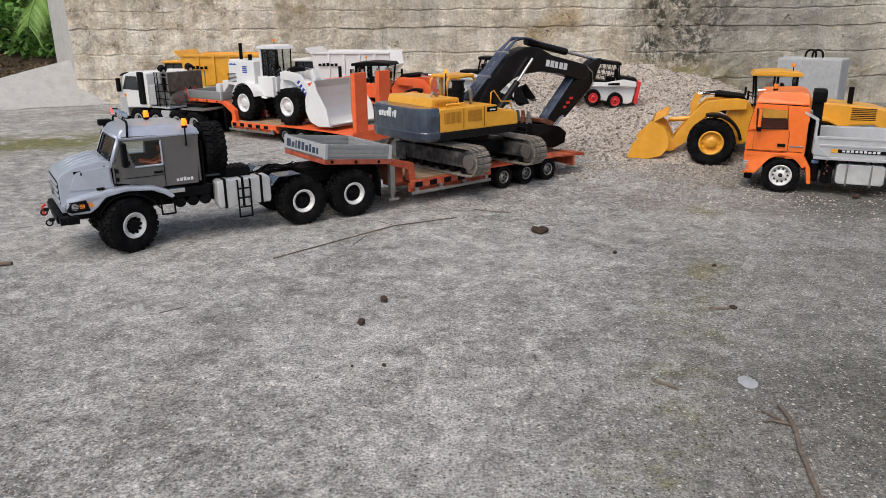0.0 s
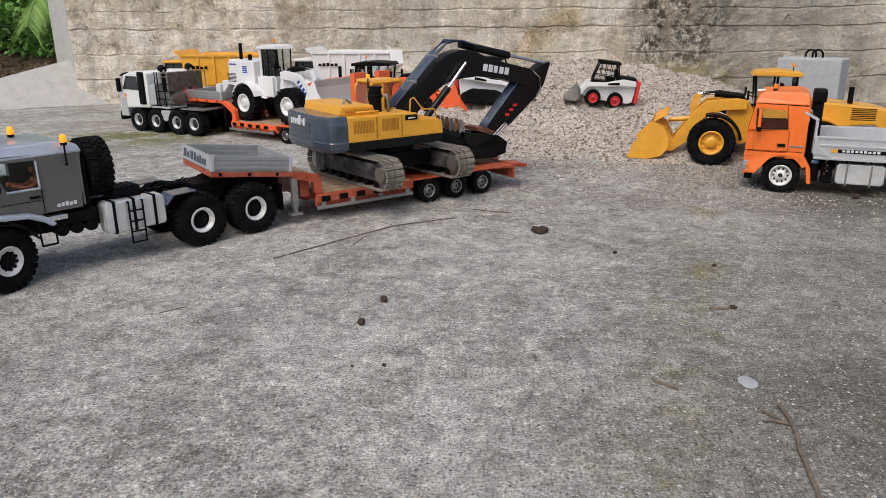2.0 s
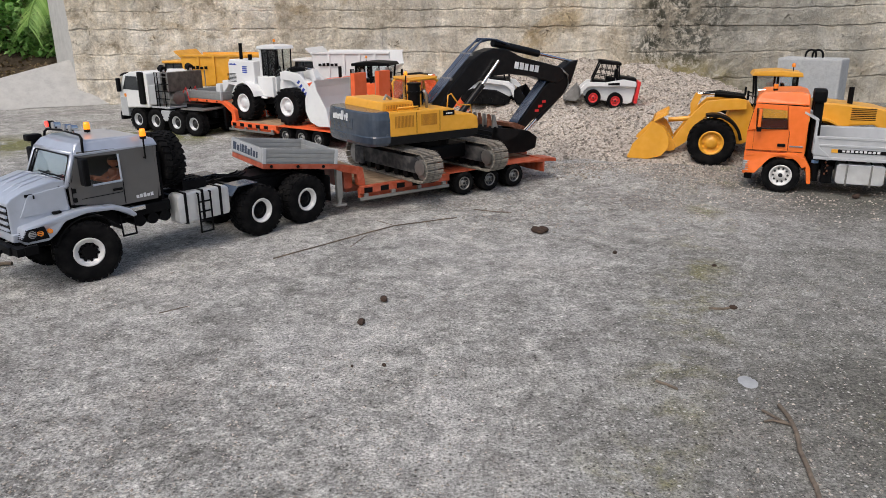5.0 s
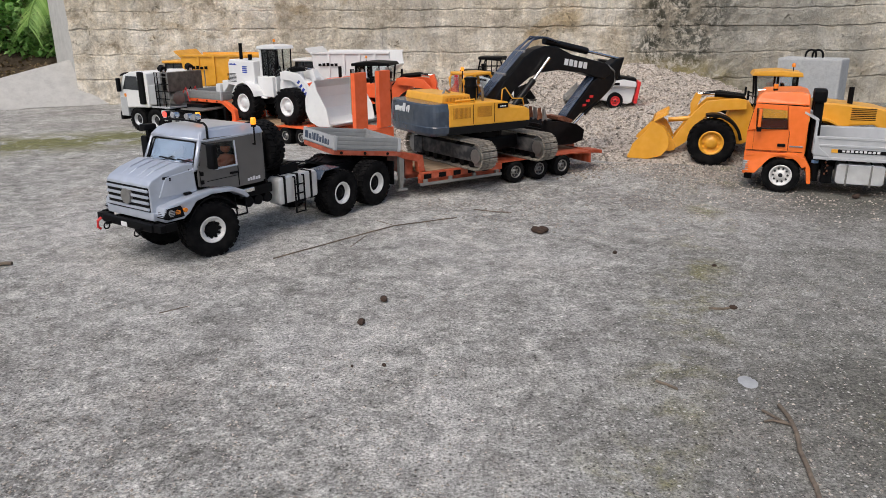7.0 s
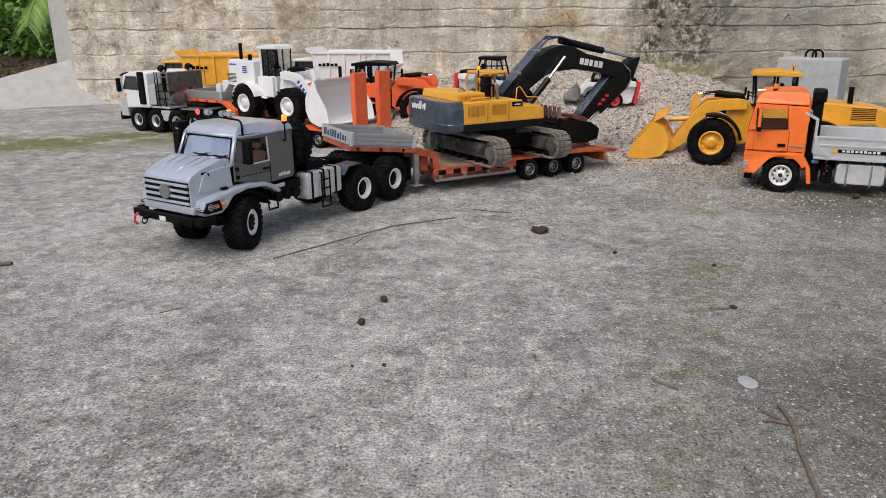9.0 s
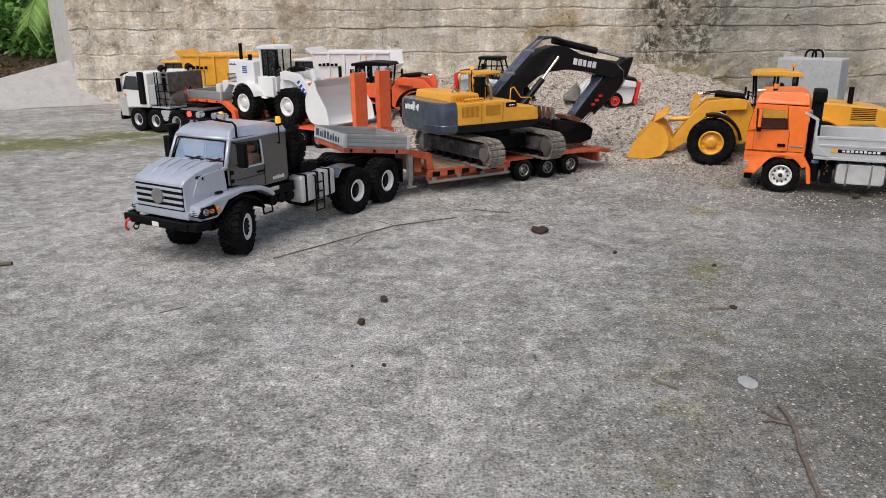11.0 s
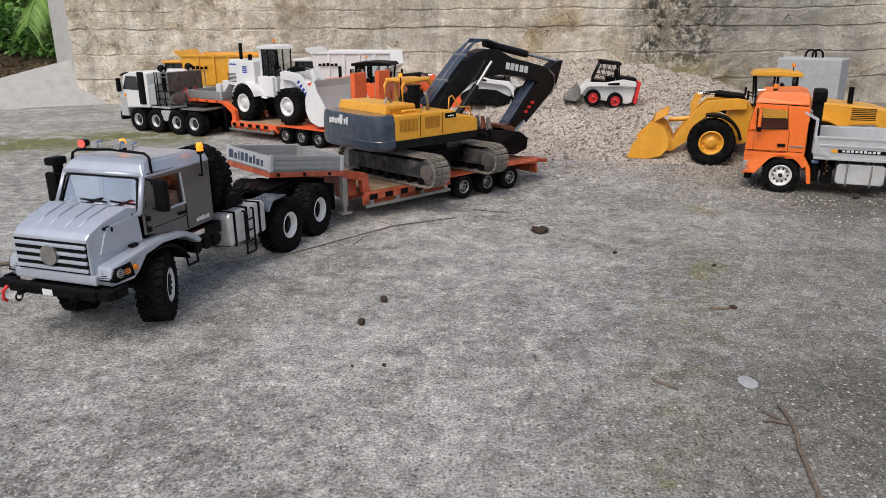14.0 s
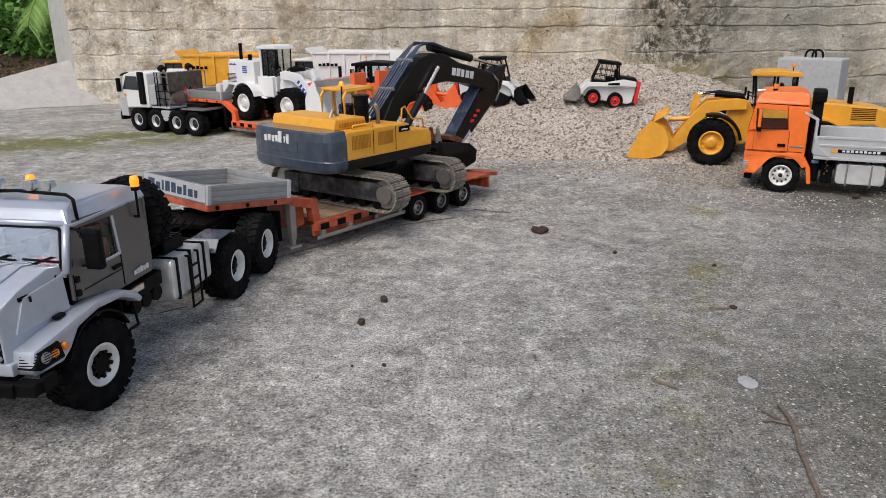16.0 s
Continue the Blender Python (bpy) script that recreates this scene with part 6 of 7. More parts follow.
    for x in (0.044, 0.088, 0.106):
        part("rack_post", rod((x, 0.080, 0.086), (x, 0.080, 0.206), 0.002, 8), BLACK, r)
    # short rack, low cab
    for o in [c] + list(c.children_recursive) + [r] + list(r.children_recursive):
        for q in o.data.vertices:
            if q.co.z > 0.1:
                q.co.z = 0.1 + (q.co.z - 0.1) * 0.88
            if q.co.x < 0.153:
                q.co.x = 0.153 + (q.co.x - 0.153) * 0.66
    part("side_tank_low", box(0.070, 0.112, 0.050, 0.080, 0.040, 0.074, 0.004), LIGHTGREY, t)
    part("catwalk", box(-0.080, 0.020, -0.040, 0.078, 0.080, 0.084, 0.001), STEEL, t)
    part("fifth_wheel", box(-0.040, 0.040, -0.035, 0.035, 0.084, 0.094, 0.002), BLACK, t)
    return t


# ---- articulated dump trucks ----
def dump_truck(name, label, paint, lift):
    """Origin on the ground at mid-length, x forward."""
    t = thing(name, label, "dump truck", group="model dump trucks")
    for x in (0.145, -0.060, -0.165):
        for s in (-1, 1):
            wheel(t, pose(x, s * 0.068, 0.054) @ (FLIP if s < 0 else Matrix()), "dump_" + paint.name, 0.0545, 0.044, 0.029, [paint, paint], 20, "bar", 10, 0.008)
    part("frame", box(-0.24, 0.20, -0.030, 0.030, 0.050, 0.085, 0.004), BLACK, t)
    bm = prism([(0.070, 0.085), (0.070, 0.118), (0.150, 0.118), (0.225, 0.108), (0.235, 0.060), (0.190, 0.060), (0.180, 0.090)], -0.062, 0.062, 0.005)
    part("bonnet", bm, paint, t)
    c = part("cab", box(0.060, 0.140, -0.055, 0.055, 0.112, 0.140, 0.004), paint, t)
    bm = bmesh.new()
    for s in (-1, 1):
        for x in (0.062, 0.100, 0.138):
            rod((x, s * 0.052, 0.138), (x - (0.010 if x > 0.12 else 0), s * 0.050, 0.196), 0.003, 8, bm)
    part("cab_pillar", bm, BLACK, c)
    part("cab_roof", box(0.050, 0.142, -0.058, 0.058, 0.194, 0.204, 0.004), paint, c)
    for s in (-1, 1):
        part("cab_glass", box(0.064, 0.134, s * 0.0515 - 0.0005, s * 0.0515 + 0.0005, 0.140, 0.194, 0), TINT, c)
    # dump body: open shell
    up = pose(0, 0, lift)
    bm = bmesh.new()
    for s in (-1, 1):
        prism([(-0.255, 0.190), (-0.262, 0.150), (-0.200, 0.098), (-0.010, 0.088), (0.040, 0.120), (0.045, 0.190), (0.045, 0.198), (-0.255, 0.198)], s * 0.090, s * 0.084, 0.001, bm)
    prism([(-0.262, 0.150), (-0.200, 0.096), (-0.010, 0.086), (0.042, 0.120), (0.050, 0.190), (0.045, 0.190), (0.036, 0.124), (-0.012, 0.092), (-0.198, 0.102), (-0.258, 0.154)], -0.086, 0.086, 0.001, bm)
    prism([(0.045, 0.190), (0.050, 0.190), (0.075, 0.212), (0.072, 0.216)], -0.088, 0.088, 0.001, bm)
    b = part("dump_body", bm, paint, t, "open dump body with outer ribs", m=up)
    for s in (-1, 1):
        for x in (-0.200, -0.140, -0.080, -0.020):
            part("body_rib", prism([(x - 0.005, 0.100), (x - 0.005, 0.196), (x + 0.005, 0.196), (x + 0.005, 0.100)], s * 0.090, s * 0.095, 0.001), paint, b)
        part("body_rail", box(-0.258, 0.046, s * 0.091 - 0.004, s * 0.091 + 0.004, 0.194, 0.202, 0.001), paint, b)
    bars("body_lettering", 5, 0.012, 0.012, 0.004, BLACK, b, Matrix.Translation((0.02, 0.0955, 0.150)) @ SIDE_L)
    return t


# ---- compact loaders ----
def skid_loader(tracked):
    """Origin on the ground at mid-length, x towards the bucket."""
    nm = "track_loader" if tracked else "skid_loader"
    t = thing(nm, "white compact track loader with black bucket on the heap" if tracked else "white compact wheeled loader with red rims on the heap", "compact loader", group="compact loaders")
    bm = prism([(-0.105, 0.028), (-0.110, 0.090), (-0.062, 0.100), (-0.040, 0.074), (0.060, 0.060), (0.070, 0.030), (0.050, 0.020), (-0.090, 0.020)], -0.036, 0.036, 0.003)
    b = part("body", bm, WHITE, t, "white bodywork")
    for s in (-1, 1):
        bm = prism([(-0.108, 0.080), (-0.104, 0.096), (-0.060, 0.098), (0.000, 0.080), (0.062, 0.074), (0.082, 0.052), (0.088, 0.026), (0.078, 0.024), (0.068, 0.050), (0.050, 0.062), (-0.010, 0.068), (-0.060, 0.076)], s * 0.048 - 0.005, s * 0.048 + 0.005, 0.0015)
        part("lift_arm", bm, WHITE, t, "white lift arm")
        part("arm_slot", prism([(-0.050, 0.078), (-0.048, 0.086), (-0.010, 0.079), (-0.010, 0.073)], s * 0.0535, s * 0.0545, 0), BLACK, t)
    part("tail_guard", box(-0.122, -0.110, -0.044, 0.044, 0.026, 0.098, 0.003), RED, t, "red rear guard")
    part("engine_lid", box(-0.106, -0.050, -0.036, 0.036, 0.094, 0.106, 0.004), BLACK, t)
    c = part("cab_base", box(-0.050, 0.048, -0.034, 0.034, 0.060, 0.084, 0.003), BLACK, t)
    bm = bmesh.new()
    for s in (-1, 1):
        pipe([(0.046, s * 0.033, 0.080), (0.030, s * 0.033, 0.138), (-0.036, s * 0.033, 0.142), (-0.048, s * 0.033, 0.084)], 0.0032, bm)
        for i in range(4):
            rod((-0.036 + 0.018 * i, s * 0.033, 0.088), (-0.034 + 0.018 * i, s * 0.033, 0.138), 0.0011, 6, bm)
        for z in (0.100, 0.118):
            rod((-0.044, s * 0.033, z), (0.038, s * 0.033, z), 0.0011, 6, bm)
    part("cab_cage", bm, BLACK, c, "black roll cage with side mesh")
    part("cab_roof", box(-0.044, 0.036, -0.037, 0.037, 0.139, 0.149, 0.004), BLACK, c)
    bm = box(-0.034, 0.000, -0.018, 0.018, 0.080, 0.098, 0.004)
    box(-0.038, -0.028, -0.018, 0.018, 0.096, 0.126, 0.003, bm)
    part("seat", bm, BLACK, c)
    if tracked:
        for s in (-1, 1):
            loop = [(-0.080, 0.004), (0.052, 0.000), (0.066, 0.010), (0.064, 0.026), (0.020, 0.046), (-0.060, 0.050), (-0.092, 0.034), (-0.094, 0.014)]
            g = part("rubber_track", prism(loop, s * 0.040, s * 0.064, 0.004), RUBBER, t, "black rubber track")
            bm = bmesh.new()
            for i in range(4):
                rod((-0.066 + 0.036 * i, s * 0.064, 0.014), (-0.066 + 0.036 * i, s * 0.067, 0.014), 0.008, 14, bm)
            rod((-0.060, s * 0.064, 0.034), (-0.060, s * 0.067, 0.034), 0.012, 16, bm)
            part("track_roller", bm, BLACK, g)
    else:
        for x in (0.034, -0.044):
            for s in (-1, 1):
                wheel(t, pose(x, s * 0.050, 0.0262) @ (FLIP if s < 0 else Matrix()), "skid_wheel", 0.0268, 0.024, 0.0160, [RED, RIMDARK], 18, "bar", 6, 0.004, "wheel", "bright red rim")
    bm = prism([(0.135, 0.006), (0.090, 0.006), (0.080, 0.020), (0.082, 0.048), (0.094, 0.058), (0.090, 0.046), (0.086, 0.024), (0.094, 0.010), (0.135, 0.009)], -0.060, 0.060, 0.0005)
    for s in (-1, 1):
        prism([(0.135, 0.006), (0.090, 0.006), (0.080, 0.020), (0.082, 0.048), (0.094, 0.060)], s * 0.060, s * 0.058, 0.0004, bm)
    part("bucket", bm, BLACK if tracked else STEEL, t, "dark open bucket")
    return t


# ---- ground cover, heap and planting ----
def stones(name, label, spots, material, category, parent=None):
    """Many small broken stones in one object of stuff."""
    n = len(spots)
    base = np.array([(1, 0, 0), (-0.9, 0.15, 0), (0.1, 1, 0), (0, -0.95, 0.1), (0.1, 0, 0.85), (0, 0.1, -0.7)])
    tri = np.array([(0, 2, 4), (2, 1, 4), (1, 3, 4), (3, 0, 4), (2, 0, 5), (1, 2, 5), (3, 1, 5), (0, 3, 5)])
    rng = np.random.default_rng(5)
    V = np.zeros((n, 6, 3))
    for i, (x, y, z, r) in enumerate(spots):
        a = rng.uniform(0, 6.28)
        k = base * (1 + rng.uniform(-0.35, 0.35, (6, 1))) * r * np.array([1.2, 0.85, 0.8])
        c, s = math.cos(a), math.sin(a)
        V[i] = k @ np.array([[c, s, 0.2], [-s, c, 0.1], [0.1, -0.2, 1]]) + (x, y, z)
    F = (tri[None] + 6 * np.arange(n)[:, None, None]).reshape(-1, 3)
    me = bpy.data.meshes.new(name)
    me.from_pydata(V.reshape(-1, 3).tolist(), [], F.tolist())
    me.materials.append(material)
    return tagged(new(name, me), label, category, "", "stuff")


def heap_and_grit():
    xs = [-0.35 + 0.0115 * i for i in range(165)]
    ys = [deep(1.40 + 0.0115 * i) for i in range(114)]
    grid_sheet("gravel_heap", xs, ys, lambda x, y: heap(x, y) - 0.004 + (0.004 if heap(x, y) > 0.004 else 0), GRAVEL, "heap of pale crushed stone against the wall", "gravel", "stuff")
    rng = random.Random(3)
    sp = []
    while len(sp) < 34000:
        x, y = rng.uniform(-0.2, 1.25), deep(rng.uniform(1.36, 2.68))
        h = heap(x, y)
        if h > 0.003 or (y < 2.32 and x > -0.1 and rng.random() < 0.35 * max(0, 0.45 + noise.noise((x * 8, y * 5, 21)))):
            r = rng.choice((0.0016, 0.002, 0.0025, 0.003, 0.0036, 0.0044, 0.0055 if h > 0.01 and rng.random() < 0.4 else 0.002))
            sp.append((x, y, h + r * 0.3, r))
    n0 = len(sp)
    while len(sp) < n0 + 7000:
        x = rng.uniform(-0.05, 1.15)
        y = deep(1.52 - min(0.55, rng.expovariate(7.5)) + 0.12 * max(0, x - 0.75))
        if heap(x, y) < 0.003 and rng.random() < 0.30 + 1.1 * noise.noise((x * 7, y * 4, 17)) + 0.25 * noise.noise((x * 25, y * 18, 2)):
            r = rng.choice((0.0010, 0.0013, 0.0017, 0.0022, 0.0028))
            sp.append((x, y, r * 0.3, r))
    stones("crushed_stone", "loose crushed stone lying on the heap", sp, GRAVEL, "gravel")
    sp = []
    while len(sp) < 15000:
        y = deep(0.36 + 2.2 * rng.random() ** 1.6)
        x = rng.uniform(-0.85, 0.85) * (0.2 + y)
        d = noise.noise((x * 3, y * 3, 8))
        if rng.random() < 0.35 + d:
            r = rng.choice((0.0005, 0.0006, 0.0007, 0.0009, 0.0012, 0.0016))
            sp.append((x, y, r * 0.3, r))
    stones("loose_grit", "fine loose grit scattered over the concrete", sp, GRAVEL, "grit")
    sp = []
    while len(sp) < 900:
        x, y = rng.uniform(0.35, 1.1), deep(rng.uniform(1.02, 1.5))
        if rng.random() < 0.4 + noise.noise((x * 6, y * 6, 2)):
            r = rng.choice((0.0015, 0.002, 0.003))
            sp.append((x, y, r * 0.3, r))
    stones("spilt_gravel", "spilt gravel round the tipper truck", sp, GRAVEL, "gravel")


def leaf_material(name, lo, mid, hi):
    m, n, l, b, v = blank(name, 0.55)
    info = n.new("ShaderNodeNewGeometry")
    r = ramp_node(n, [(0.0, lo), (0.5, mid), (1.0, hi)])
    l.new(info.outputs["Random Per Island"], r.inputs[0])
    l.new(r.outputs[0], b.inputs["Base Color"])
    b.inputs["Subsurface Weight"].default_value = 0.0
    return m


def planting():
    # soil bank behind the apron
    bm = bmesh.new()
    def hz(x, y):
        return 0.10 + 0.42 * (y - 3.0) + 0.55 * max(0, y - 3.12) + 0.06 * noise.noise((x * 3, y * 3, 6)) + 0.02 * noise.noise((x * 14, y * 14, 2))
    vs = [[bm.verts.new((-4.6 + 0.08 * i, 2.96 + 0.06 * j, hz(-4.6 + 0.08 * i, 2.96 + 0.06 * j) - (0.25 if j == 0 else 0))) for i in range(44)] for j in range(40)]
    for j in range(39):
        for i in range(43):
            bm.faces.new((vs[j][i], vs[j][i + 1], vs[j + 1][i + 1], vs[j + 1][i]))
    made = [part("soil_bank", bm, SOIL, None, smooth=True)]
    tagged(made[0], "dry brown soil bank above the apron", "bank", "", "structure")
    LEAF = leaf_material("undergrowth_leaf", (0.09, 0.22, 0.045), (0.20, 0.40, 0.09), (0.34, 0.52, 0.17))
    FROND = leaf_material("palm_leaf", (0.10, 0.20, 0.03), (0.16, 0.29, 0.06), (0.26, 0.38, 0.11))
    DRY = leaf_material("dry_litter", (0.10, 0.07, 0.03), (0.17, 0.12, 0.06), (0.28, 0.22, 0.11))
    rng = random.Random(11)
    def leaves(name, label, n, where, size, mat_):
        V, F = [], []
        for _ in range(n):
            x, y, z = where()
            a, tl, s = rng.uniform(0, 6.28), rng.uniform(-0.9, 0.9), size * rng.uniform(0.5, 1.5)
            d = Vector((math.cos(a) * math.cos(tl), math.sin(a) * math.cos(tl), math.sin(tl)))
            w = d.cross(Vector((rng.uniform(-1, 1), rng.uniform(-1, 1), 1))).normalized()
            up = w.cross(d)
            p = Vector((x, y, z))
            k = len(V)
            V += [p, p + d * s * 0.5 + w * s * 0.28, p + d * s - up * s * 0.15, p + d * s * 0.5 - w * s * 0.28, p + d * s * 0.5 + up * s * 0.06]
            F += [(k, k + 1, k + 4), (k + 1, k + 2, k + 4), (k + 2, k + 3, k + 4), (k + 3, k, k + 4)]
        me = bpy.data.meshes.new(name)
        me.from_pydata([tuple(v) for v in V], [], F)
        me.materials.append(mat_)
        made.append(new(name, me))
        return tagged(made[-1], label, "undergrowth", "", "stuff")
    def bush():
        while True:
            x, y = rng.uniform(-3.4, -1.75), 3.12 + 1.0 * rng.random() ** 1.3
            h = rng.uniform(0, 0.13)
            if noise.noise((x * 3, y * 3, h * 3)) > -0.28:
                return x, y, hz(x, y) + h
    leaves("undergrowth", "dense green undergrowth above the bank", 19000, bush, 0.034, LEAF)
    leaves("leaf_litter", "dry brown leaf litter on the soil bank", 2600, lambda: (lambda x, y: (x, y, hz(x, y) + 0.005))(rng.uniform(-3.6, -1.6), rng.uniform(2.98, 3.5)), 0.022, DRY)
    # palm fronds arching over the bank
    for k, (x, y, z, ang, L) in enumerate(((-2.05, 3.30, 0.52, 215, 0.55), (-2.15, 3.25, 0.46, 195, 0.5), (-1.95, 3.35, 0.55, 240, 0.5), (-2.3, 3.4, 0.56, 180, 0.6), (-1.9, 3.4, 0.48, 265, 0.4))):
        t = thing("palm_frond", "arching bright green palm frond", "palm frond", group="palm fronds")
        pts = []
        for i in range(15):
            q = i / 14
            pts.append(Vector((x + math.cos(radians(ang)) * L * q, y - 0.17 + math.sin(radians(ang)) * L * q * 0.5, z - 0.02 + 0.16 * q - 0.30 * q * q)))
        made.append(part("frond_stem", pipe(pts, 0.004), FROND, t))
        bm = bmesh.new()
        for i in range(2, 15):
            for s in (-1, 1):
                for e in (0, 0.5):
                    p = pts[i - 1].lerp(pts[i], e)
                    d = (pts[i] - pts[i - 1]).normalized()
                    sd = d.cross(Vector((0, 0, 1))).normalized() * s
                    tip = p + (sd * 0.7 + d * 0.5 + Vector((0, 0, -0.45))) * 0.17 * (1 - 0.4 * abs(i / 14 - 0.5)) * rng.uniform(0.8, 1.1)
                    wv = d * 0.006
                    mid = p.lerp(tip, 0.5) + Vector((0, 0, 0.012))
                    a, b2, c2, d2, e2 = (bm.verts.new(q) for q in (p - wv * 0.6, p + wv * 0.6, mid + wv, tip, mid - wv))
                    bm.faces.new((a, b2, c2, e2)), bm.faces.new((e2, c2, d2))
        made.append(part("frond_leaflet", bm, FROND, t))
        tagged(made[-1], "narrow green leaflets", "", "", "stuff")
    for ob in made:
        for q in ob.data.vertices:
            q.co.y = deep(q.co.y)


def litter():
    def twig(name, label, pts, r, forks=()):
        t = thing(name, label, "twig", group="fallen twigs")
        rng = random.Random(len(pts) * 7 + int(pts[0][0] * 1000))
        dense = []
        for a, b in zip(pts, pts[1:]):
            for i in range(4):
                q = i / 4
                dense.append((a[0] + (b[0] - a[0]) * q + rng.uniform(-1, 1) * r * 0.6, deep(a[1] + (b[1] - a[1]) * q) + rng.uniform(-1, 1) * r * 0.6, r * 1.05 + rng.random() * r * 0.3))
        dense.append((pts[-1][0], deep(pts[-1][1]), r))
        part("stem", pipe(dense, r, seg=7), BARK, t)
        for f in forks:
            part("side_shoot", pipe([(x, deep(y), r * 0.9) for x, y in f], r * 0.6, seg=6), BARK, t)
        return t
    twig("fallen_branch", "thin dry brown branch lying on the concrete", [(0.318, 0.492), (0.315, 0.462), (0.298, 0.415), (0.287, 0.372), (0.280, 0.345)], 0.0021, [[(0.315, 0.462), (0.300, 0.470), (0.292, 0.468)], [(0.298, 0.485), (0.312, 0.463)]])
    twig("fallen_twig", "long thin pale twig with side shoots on the concrete", [(-0.262, 0.884), (-0.170, 0.968), (-0.085, 1.040), (-0.02, 1.066), (0.026, 1.084)], 0.0011, [[(-0.13, 0.99), (-0.15, 0.935)], [(-0.085, 1.04), (-0.12, 1.07)], [(-0.03, 1.06), (-0.025, 1.03)]])
    twig("fallen_twig", "short pale twig on the concrete", [(-0.690, 0.865), (-0.655, 0.868)], 0.0030)
    twig("fallen_twig", "short dry twig on the concrete", [(0.215, 0.536), (0.226, 0.528), (0.232, 0.522)], 0.0014)
    twig("fallen_twig", "short dry twig on the concrete", [(0.335, 0.700), (0.352, 0.698), (0.362, 0.701)], 0.0016)
    twig("fallen_twig", "short dry twig on the concrete", [(0.06, 1.135), (0.10, 1.118), (0.13, 1.112)], 0.0010)
    twig("fallen_twig", "thin dry twig on the concrete", [(-0.36, 0.70), (-0.33, 0.72)], 0.0008)
    twig("fallen_twig", "thin dry stem lying at the foot of the heap", [(0.34, 1.78), (0.44, 1.70), (0.50, 1.66)], 0.002)
    proto = None
    for x, y, r in ((-0.078, 0.731, 0.0055), (-0.100, 0.667, 0.0055), (-0.064, 0.571, 0.0024), (0.160, 0.999, 0.008), (0.172, 1.000, 0.008), (0.166, 0.992, 0.006), (0.268, 0.895, 0.004), (0.83, 1.19, 0.007), (-0.098, 0.570, 0.0018), (0.366, 0.700, 0.004), (0.40, 0.84, 0.003)):
        t = thing("seed_cone", "small dark brown seed cone on the concrete", "seed cone", pose(x, deep(y), 0, 0, 0, x * 900), group="seed cones")
        bm = bmesh.new()
        bmesh.ops.create_icosphere(bm, subdivisions=2, radius=r, matrix=Matrix.Translation((0, 0, r * 0.7)) @ Matrix.Diagonal((1.3, 0.9, 0.75, 1)))
        for v in bm.verts:
            v.co *= 1 + 0.18 * noise.noise(v.co * 900)
        part("cone_body", bm, CONE, t)
    bm = bmesh.new()
    bmesh.ops.create_icosphere(bm, subdivisions=3, radius=0.012, matrix=Matrix.Translation((0.308, deep(0.535), 0.0003)) @ Matrix.Diagonal((0.75, 1.1, 0.10, 1)))
    for v in bm.verts:
        v.co += Vector((1, 1, 0)) * 0.002 * noise.noise(v.co * 300)
    tagged(part("cement_splash", bm, BLOCK, None), "flat pale splash of dried cement", "stain")


def block():
    t = thing("concrete_block", "light grey cast concrete block with lifting loops", "concrete block", pose(1.38, 2.8046, 0, 0, 0, -40))
    b = part("block_body", box(-0.110, 0.110, -0.06, 0.06, -0.01, 0.198, 0.008), BLOCK, t)
    for dx in (-0.012, 0.012):
        part("lifting_loop", pipe([(dx - 0.018, 0, 0.185)] + [(dx + 0.018 * -math.cos(radians(a)), 0, 0.208 + 0.018 * math.sin(radians(a))) for a in range(0, 181, 30)] + [(dx + 0.018, 0, 0.185)], 0.004), BLACK, t, "black steel lifting loop")


TRACTOR_ROWS = [(0.0, -0.2476, 1.3679, -146.93), (0.5, -0.2943, 1.3439, -141.59), (1.0, -0.3399, 1.3090, -139.21), (1.5, -0.3896, 1.2672, -134.50), (2.0, -0.4111, 1.2412, -133.28), (2.5, -0.4031, 1.2436, -133.71), (3.0, -0.4025, 1.2421, -134.39), (3.5, -0.3965, 1.2434, -134.71), (4.0, -0.3840, 1.2562, -133.13), (6.5, -0.2447, 1.3896, -125.78), (7.0, -0.2218, 1.4213, -124.48), (7.5, -0.2020, 1.4327, -123.32), (8.0, -0.1948, 1.4520, -122.53), (8.5, -0.1887, 1.4604, -122.39), (9.0, -0.1879, 1.4593, -122.46), (11.5, -0.2130, 1.4171, -119.25), (12.0, -0.2279, 1.3804, -118.02), (12.5, -0.2446, 1.3329, -116.26), (13.0, -0.2621, 1.2939, -114.10), (13.5, -0.2810, 1.2488, -111.46), (14.0, -0.2984, 1.1911, -108.77), (14.5, -0.3094, 1.1422, -107.27), (15.0, -0.3255, 1.0816, -104.40), (15.5, -0.3343, 1.0172, -102.18), (16.0, -0.3401, 0.9839, -99.62)]
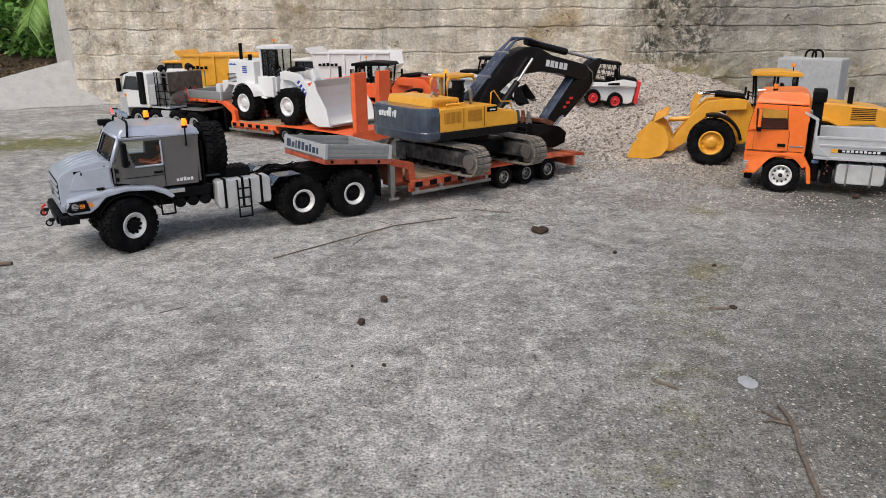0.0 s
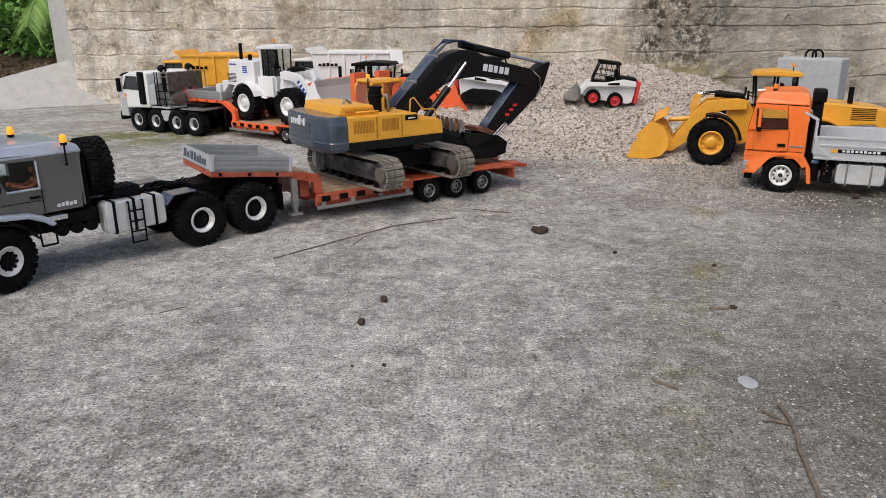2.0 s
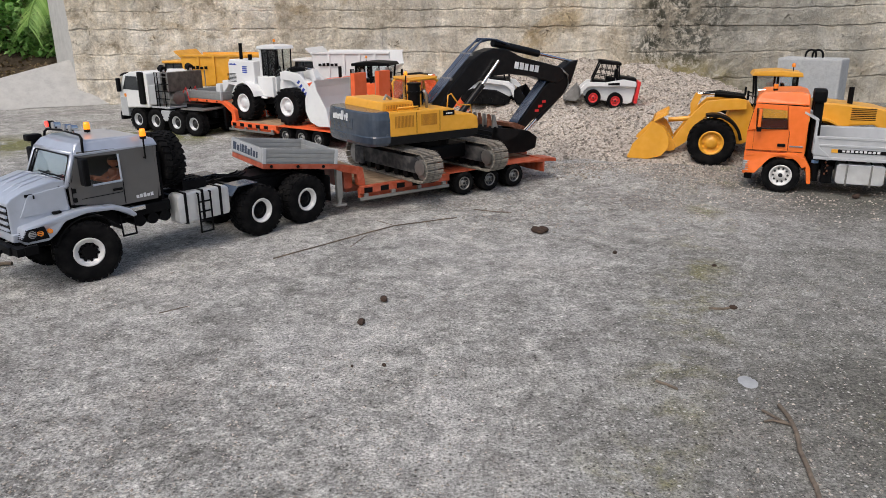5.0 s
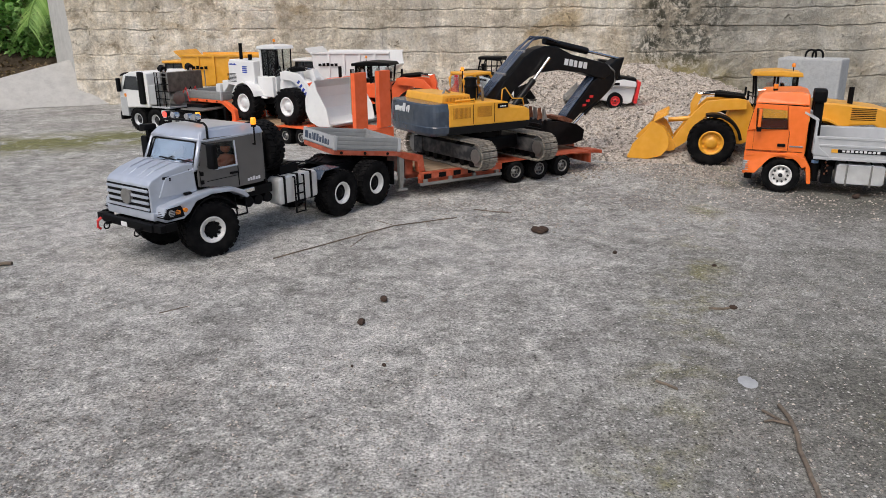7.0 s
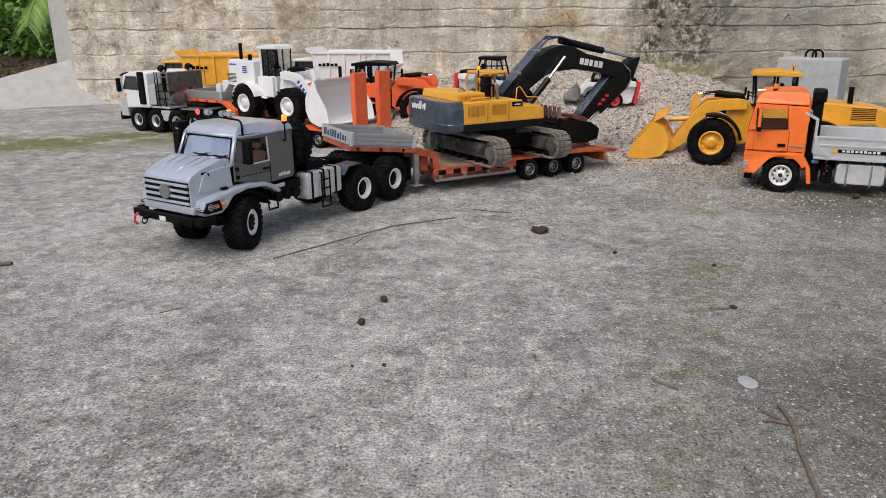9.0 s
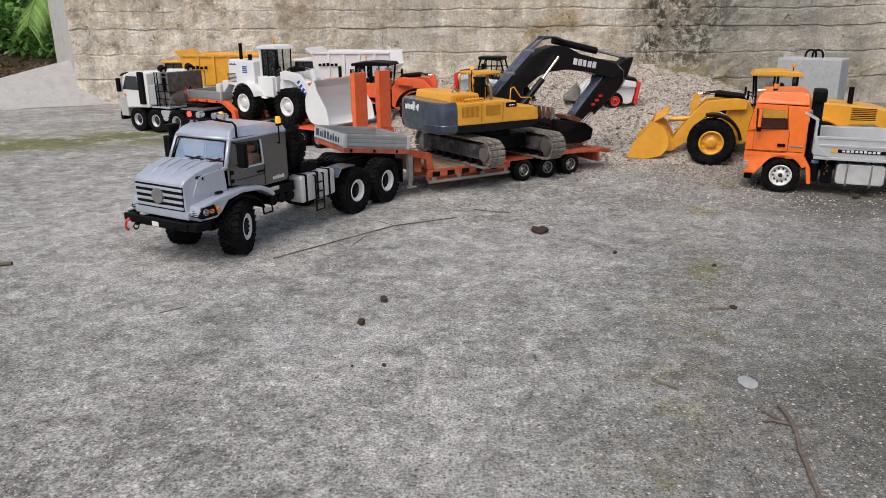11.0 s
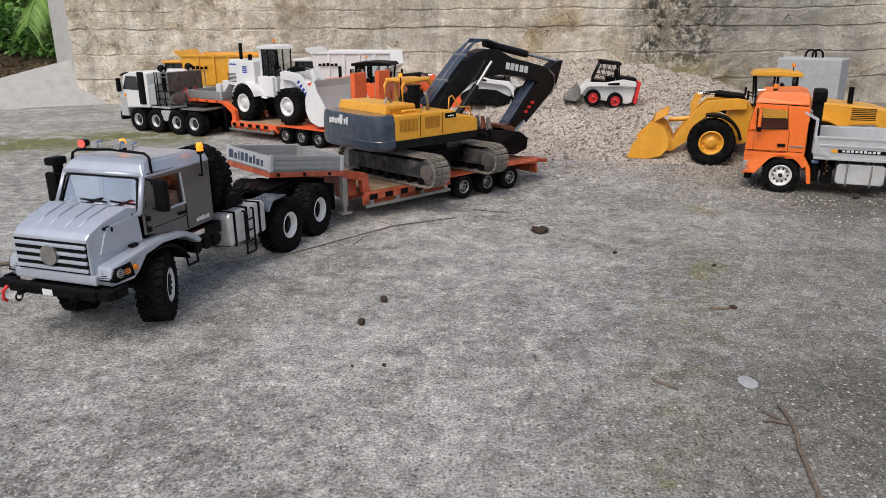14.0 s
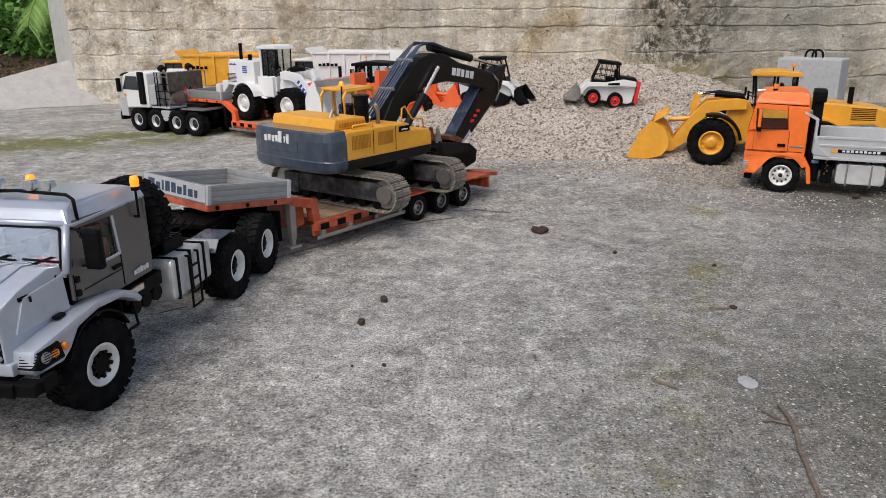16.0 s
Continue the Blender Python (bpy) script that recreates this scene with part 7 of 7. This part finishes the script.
TRAILER_ROWS = [(0.0, -0.2216, 1.3864, -142.13), (0.5, -0.2666, 1.3711, -143.61), (1.0, -0.3146, 1.3398, -144.67), (1.5, -0.3646, 1.3048, -145.22), (2.0, -0.3887, 1.2842, -145.17), (2.5, -0.3828, 1.2872, -145.29), (3.0, -0.3828, 1.2868, -145.23), (3.5, -0.3785, 1.2909, -145.36), (4.0, -0.3651, 1.3063, -145.35), (6.5, -0.2316, 1.4484, -147.51), (7.0, -0.2078, 1.4817, -148.60), (7.5, -0.1907, 1.4894, -148.96), (8.0, -0.1841, 1.5148, -150.34), (8.5, -0.1778, 1.5237, -150.82), (9.0, -0.1775, 1.5239, -150.70), (11.5, -0.2025, 1.4908, -149.03), (12.0, -0.2216, 1.4542, -147.20), (12.5, -0.2426, 1.4121, -145.24), (13.0, -0.2611, 1.3763, -143.53), (13.5, -0.2818, 1.3355, -141.38), (14.0, -0.2998, 1.2753, -138.78), (14.5, -0.3142, 1.2197, -136.05), (15.0, -0.3325, 1.1557, -133.37), (15.5, -0.3452, 1.0882, -130.16), (16.0, -0.3507, 1.0524, -128.96)]


# ---- putting it together ----
yard()
tractor, tractor_wheels = tractor_truck()
driver = driver_doll(tractor)
driver.location.x = 0.0155
trailer = lowbed(TRAILOR, "orange low-loader trailer with grey load box, coupled to the truck", False, group="low-loaders", nose_up=6.7)
digger = excavator()
digger.scale = (0.96, 0.96, 0.96)

ob = tipper_truck()
ob.matrix_world = pose(0.731, 1.5661, 0, 0, 0, 156.4) @ Matrix.Diagonal((0.96, 0.96, 0.96, 1))
ob = wheel_loader("wheel_loader", "yellow model wheel loader facing the gravel heap", YELLOW, YELLOW, YELLOW, cab_dx=0.018, cab_h=0.222, bucket_w=0.080, narrow=1.12)
ob.matrix_world = pose(0.682, 1.8635, 0, 0, 0, 161.7)
ob = heavy_tractor()
ob.matrix_world = pose(-0.768, 2.4019, 0, 0, 0, 150.1)
ob = lowbed(BRIGHTOR, "bright orange low-loader carrying the white wheel loader, ramps raised", True, group="low-loaders", box_text=False, tail=-0.655, front=0.075, legs_down=False)
ob.matrix_world = pose(-0.72, 2.4534, 0, 0, 0, 143.9)
ob = wheel_loader("wheel_loader", "white model wheel loader loaded on the orange trailer", WHITE, WHITE, WHITE, lettering=BLUEINK, bucket_w=0.100, tall_cab=True, squash=0.88)
ob.matrix_world = pose(-0.72, 2.4534, 0, 0, 0, 143.9) @ pose(-0.372, -0.020, 0.0520, 0, 0, 180) @ Matrix.Diagonal((0.95, 0.95, 0.95, 1))
ob = wheel_loader("wheel_loader", "orange model wheel loader with a black cab roof", BRIGHTOR, BRIGHTOR, BLACK, cab_h=0.205)
ob.matrix_world = pose(-0.07, 2.5705, 0, 0, 0, -13.0)
ob = dump_truck("dump_truck", "yellow articulated model dump truck beside the wall", YELLOW, 0.026)
ob.matrix_world = pose(-0.90, 2.8749, 0, 0, 0, 171.4)
ob = dump_truck("dump_truck", "white articulated model dump truck beside the wall", WHITE, 0.030)
ob.matrix_world = pose(-0.42, 2.9217, 0, 0, 0, 167.0)
ob = skid_loader(False)
ob.matrix_world = pose(0.505, 2.375, heap(0.505, 2.375) - 0.003, 0, -8, 172) @ Matrix.Diagonal((0.88, 0.92, 0.94, 1))
ob = skid_loader(True)
ob.matrix_world = pose(0.17, 2.4535, heap(0.17, 2.4535) - 0.002, 0, 0, -18)
block()
litter()
planting()
heap_and_grit()


# steering of the front wheels: seconds, degrees to the left
STEER = [(0, 24), (1.5, 24), (2.4, 18), (3.3, -4), (4.0, -16), (6.3, -15), (8.3, -14), (8.9, 24), (11.3, 27), (14.9, 28), (15.5, 14), (16.0, -8)]


def travelled(rows):
    """Seconds and the way gone along the heading, every quarter of a second."""
    ts = [r[0] for r in rows]
    out, way, last = [], 0.0, None
    for i in range(65):
        s = i * 0.25
        x, y, a = (float(np.interp(s, ts, [r[k] for r in rows])) for k in (1, 2, 3))
        if last is not None:
            way += (x - last[0]) * math.cos(radians(a)) + (y - last[1]) * math.sin(radians(a))
        last = (x, y)
        out.append((s, way))
    return out


def motions():
    walk(tractor, [(t, pose(x, y, 0, 0, 0, a)) for t, x, y, a in TRACTOR_ROWS])
    walk(trailer, [(t, pose(x, y, 0, 0, 0, a)) for t, x, y, a in TRAILER_ROWS])
    walk(digger, [(t, pose(x, y, 0, 0, 0, a) @ pose(-0.338, 0, 0.0505, 0, 0, 180)) for t, x, y, a in TRAILER_ROWS])
    way = travelled(TRACTOR_ROWS)
    for key, w in tractor_wheels.items():
        far = key.endswith("r")
        at = w.matrix_basis.translation.copy()
        rows = []
        for s, d in way:
            steer = float(np.interp(s, [q[0] for q in STEER], [q[1] for q in STEER])) if key[0] == "f" else 0
            turn = math.degrees(d / 0.0435)
            rows.append((s, Matrix.Translation(at) @ pose(0, 0, 0, 0, 0, steer) @ pose(0, 0, 0, 0, turn, 0) @ (FLIP if far else Matrix())))
        walk(w, rows)
    way = travelled(TRAILER_ROWS)
    for w in [o for o in trailer.children if o.name.startswith("wheel")]:
        at, far = w.matrix_basis.translation.copy(), w.matrix_basis.translation.y < 0
        for_rows = []
        for s, d in way:
            for_rows.append((s, Matrix.Translation(at) @ pose(0, 0, 0, 0, math.degrees(d / 0.0242), 0) @ (FLIP if far else Matrix())))
        walk(w, for_rows)


motions()
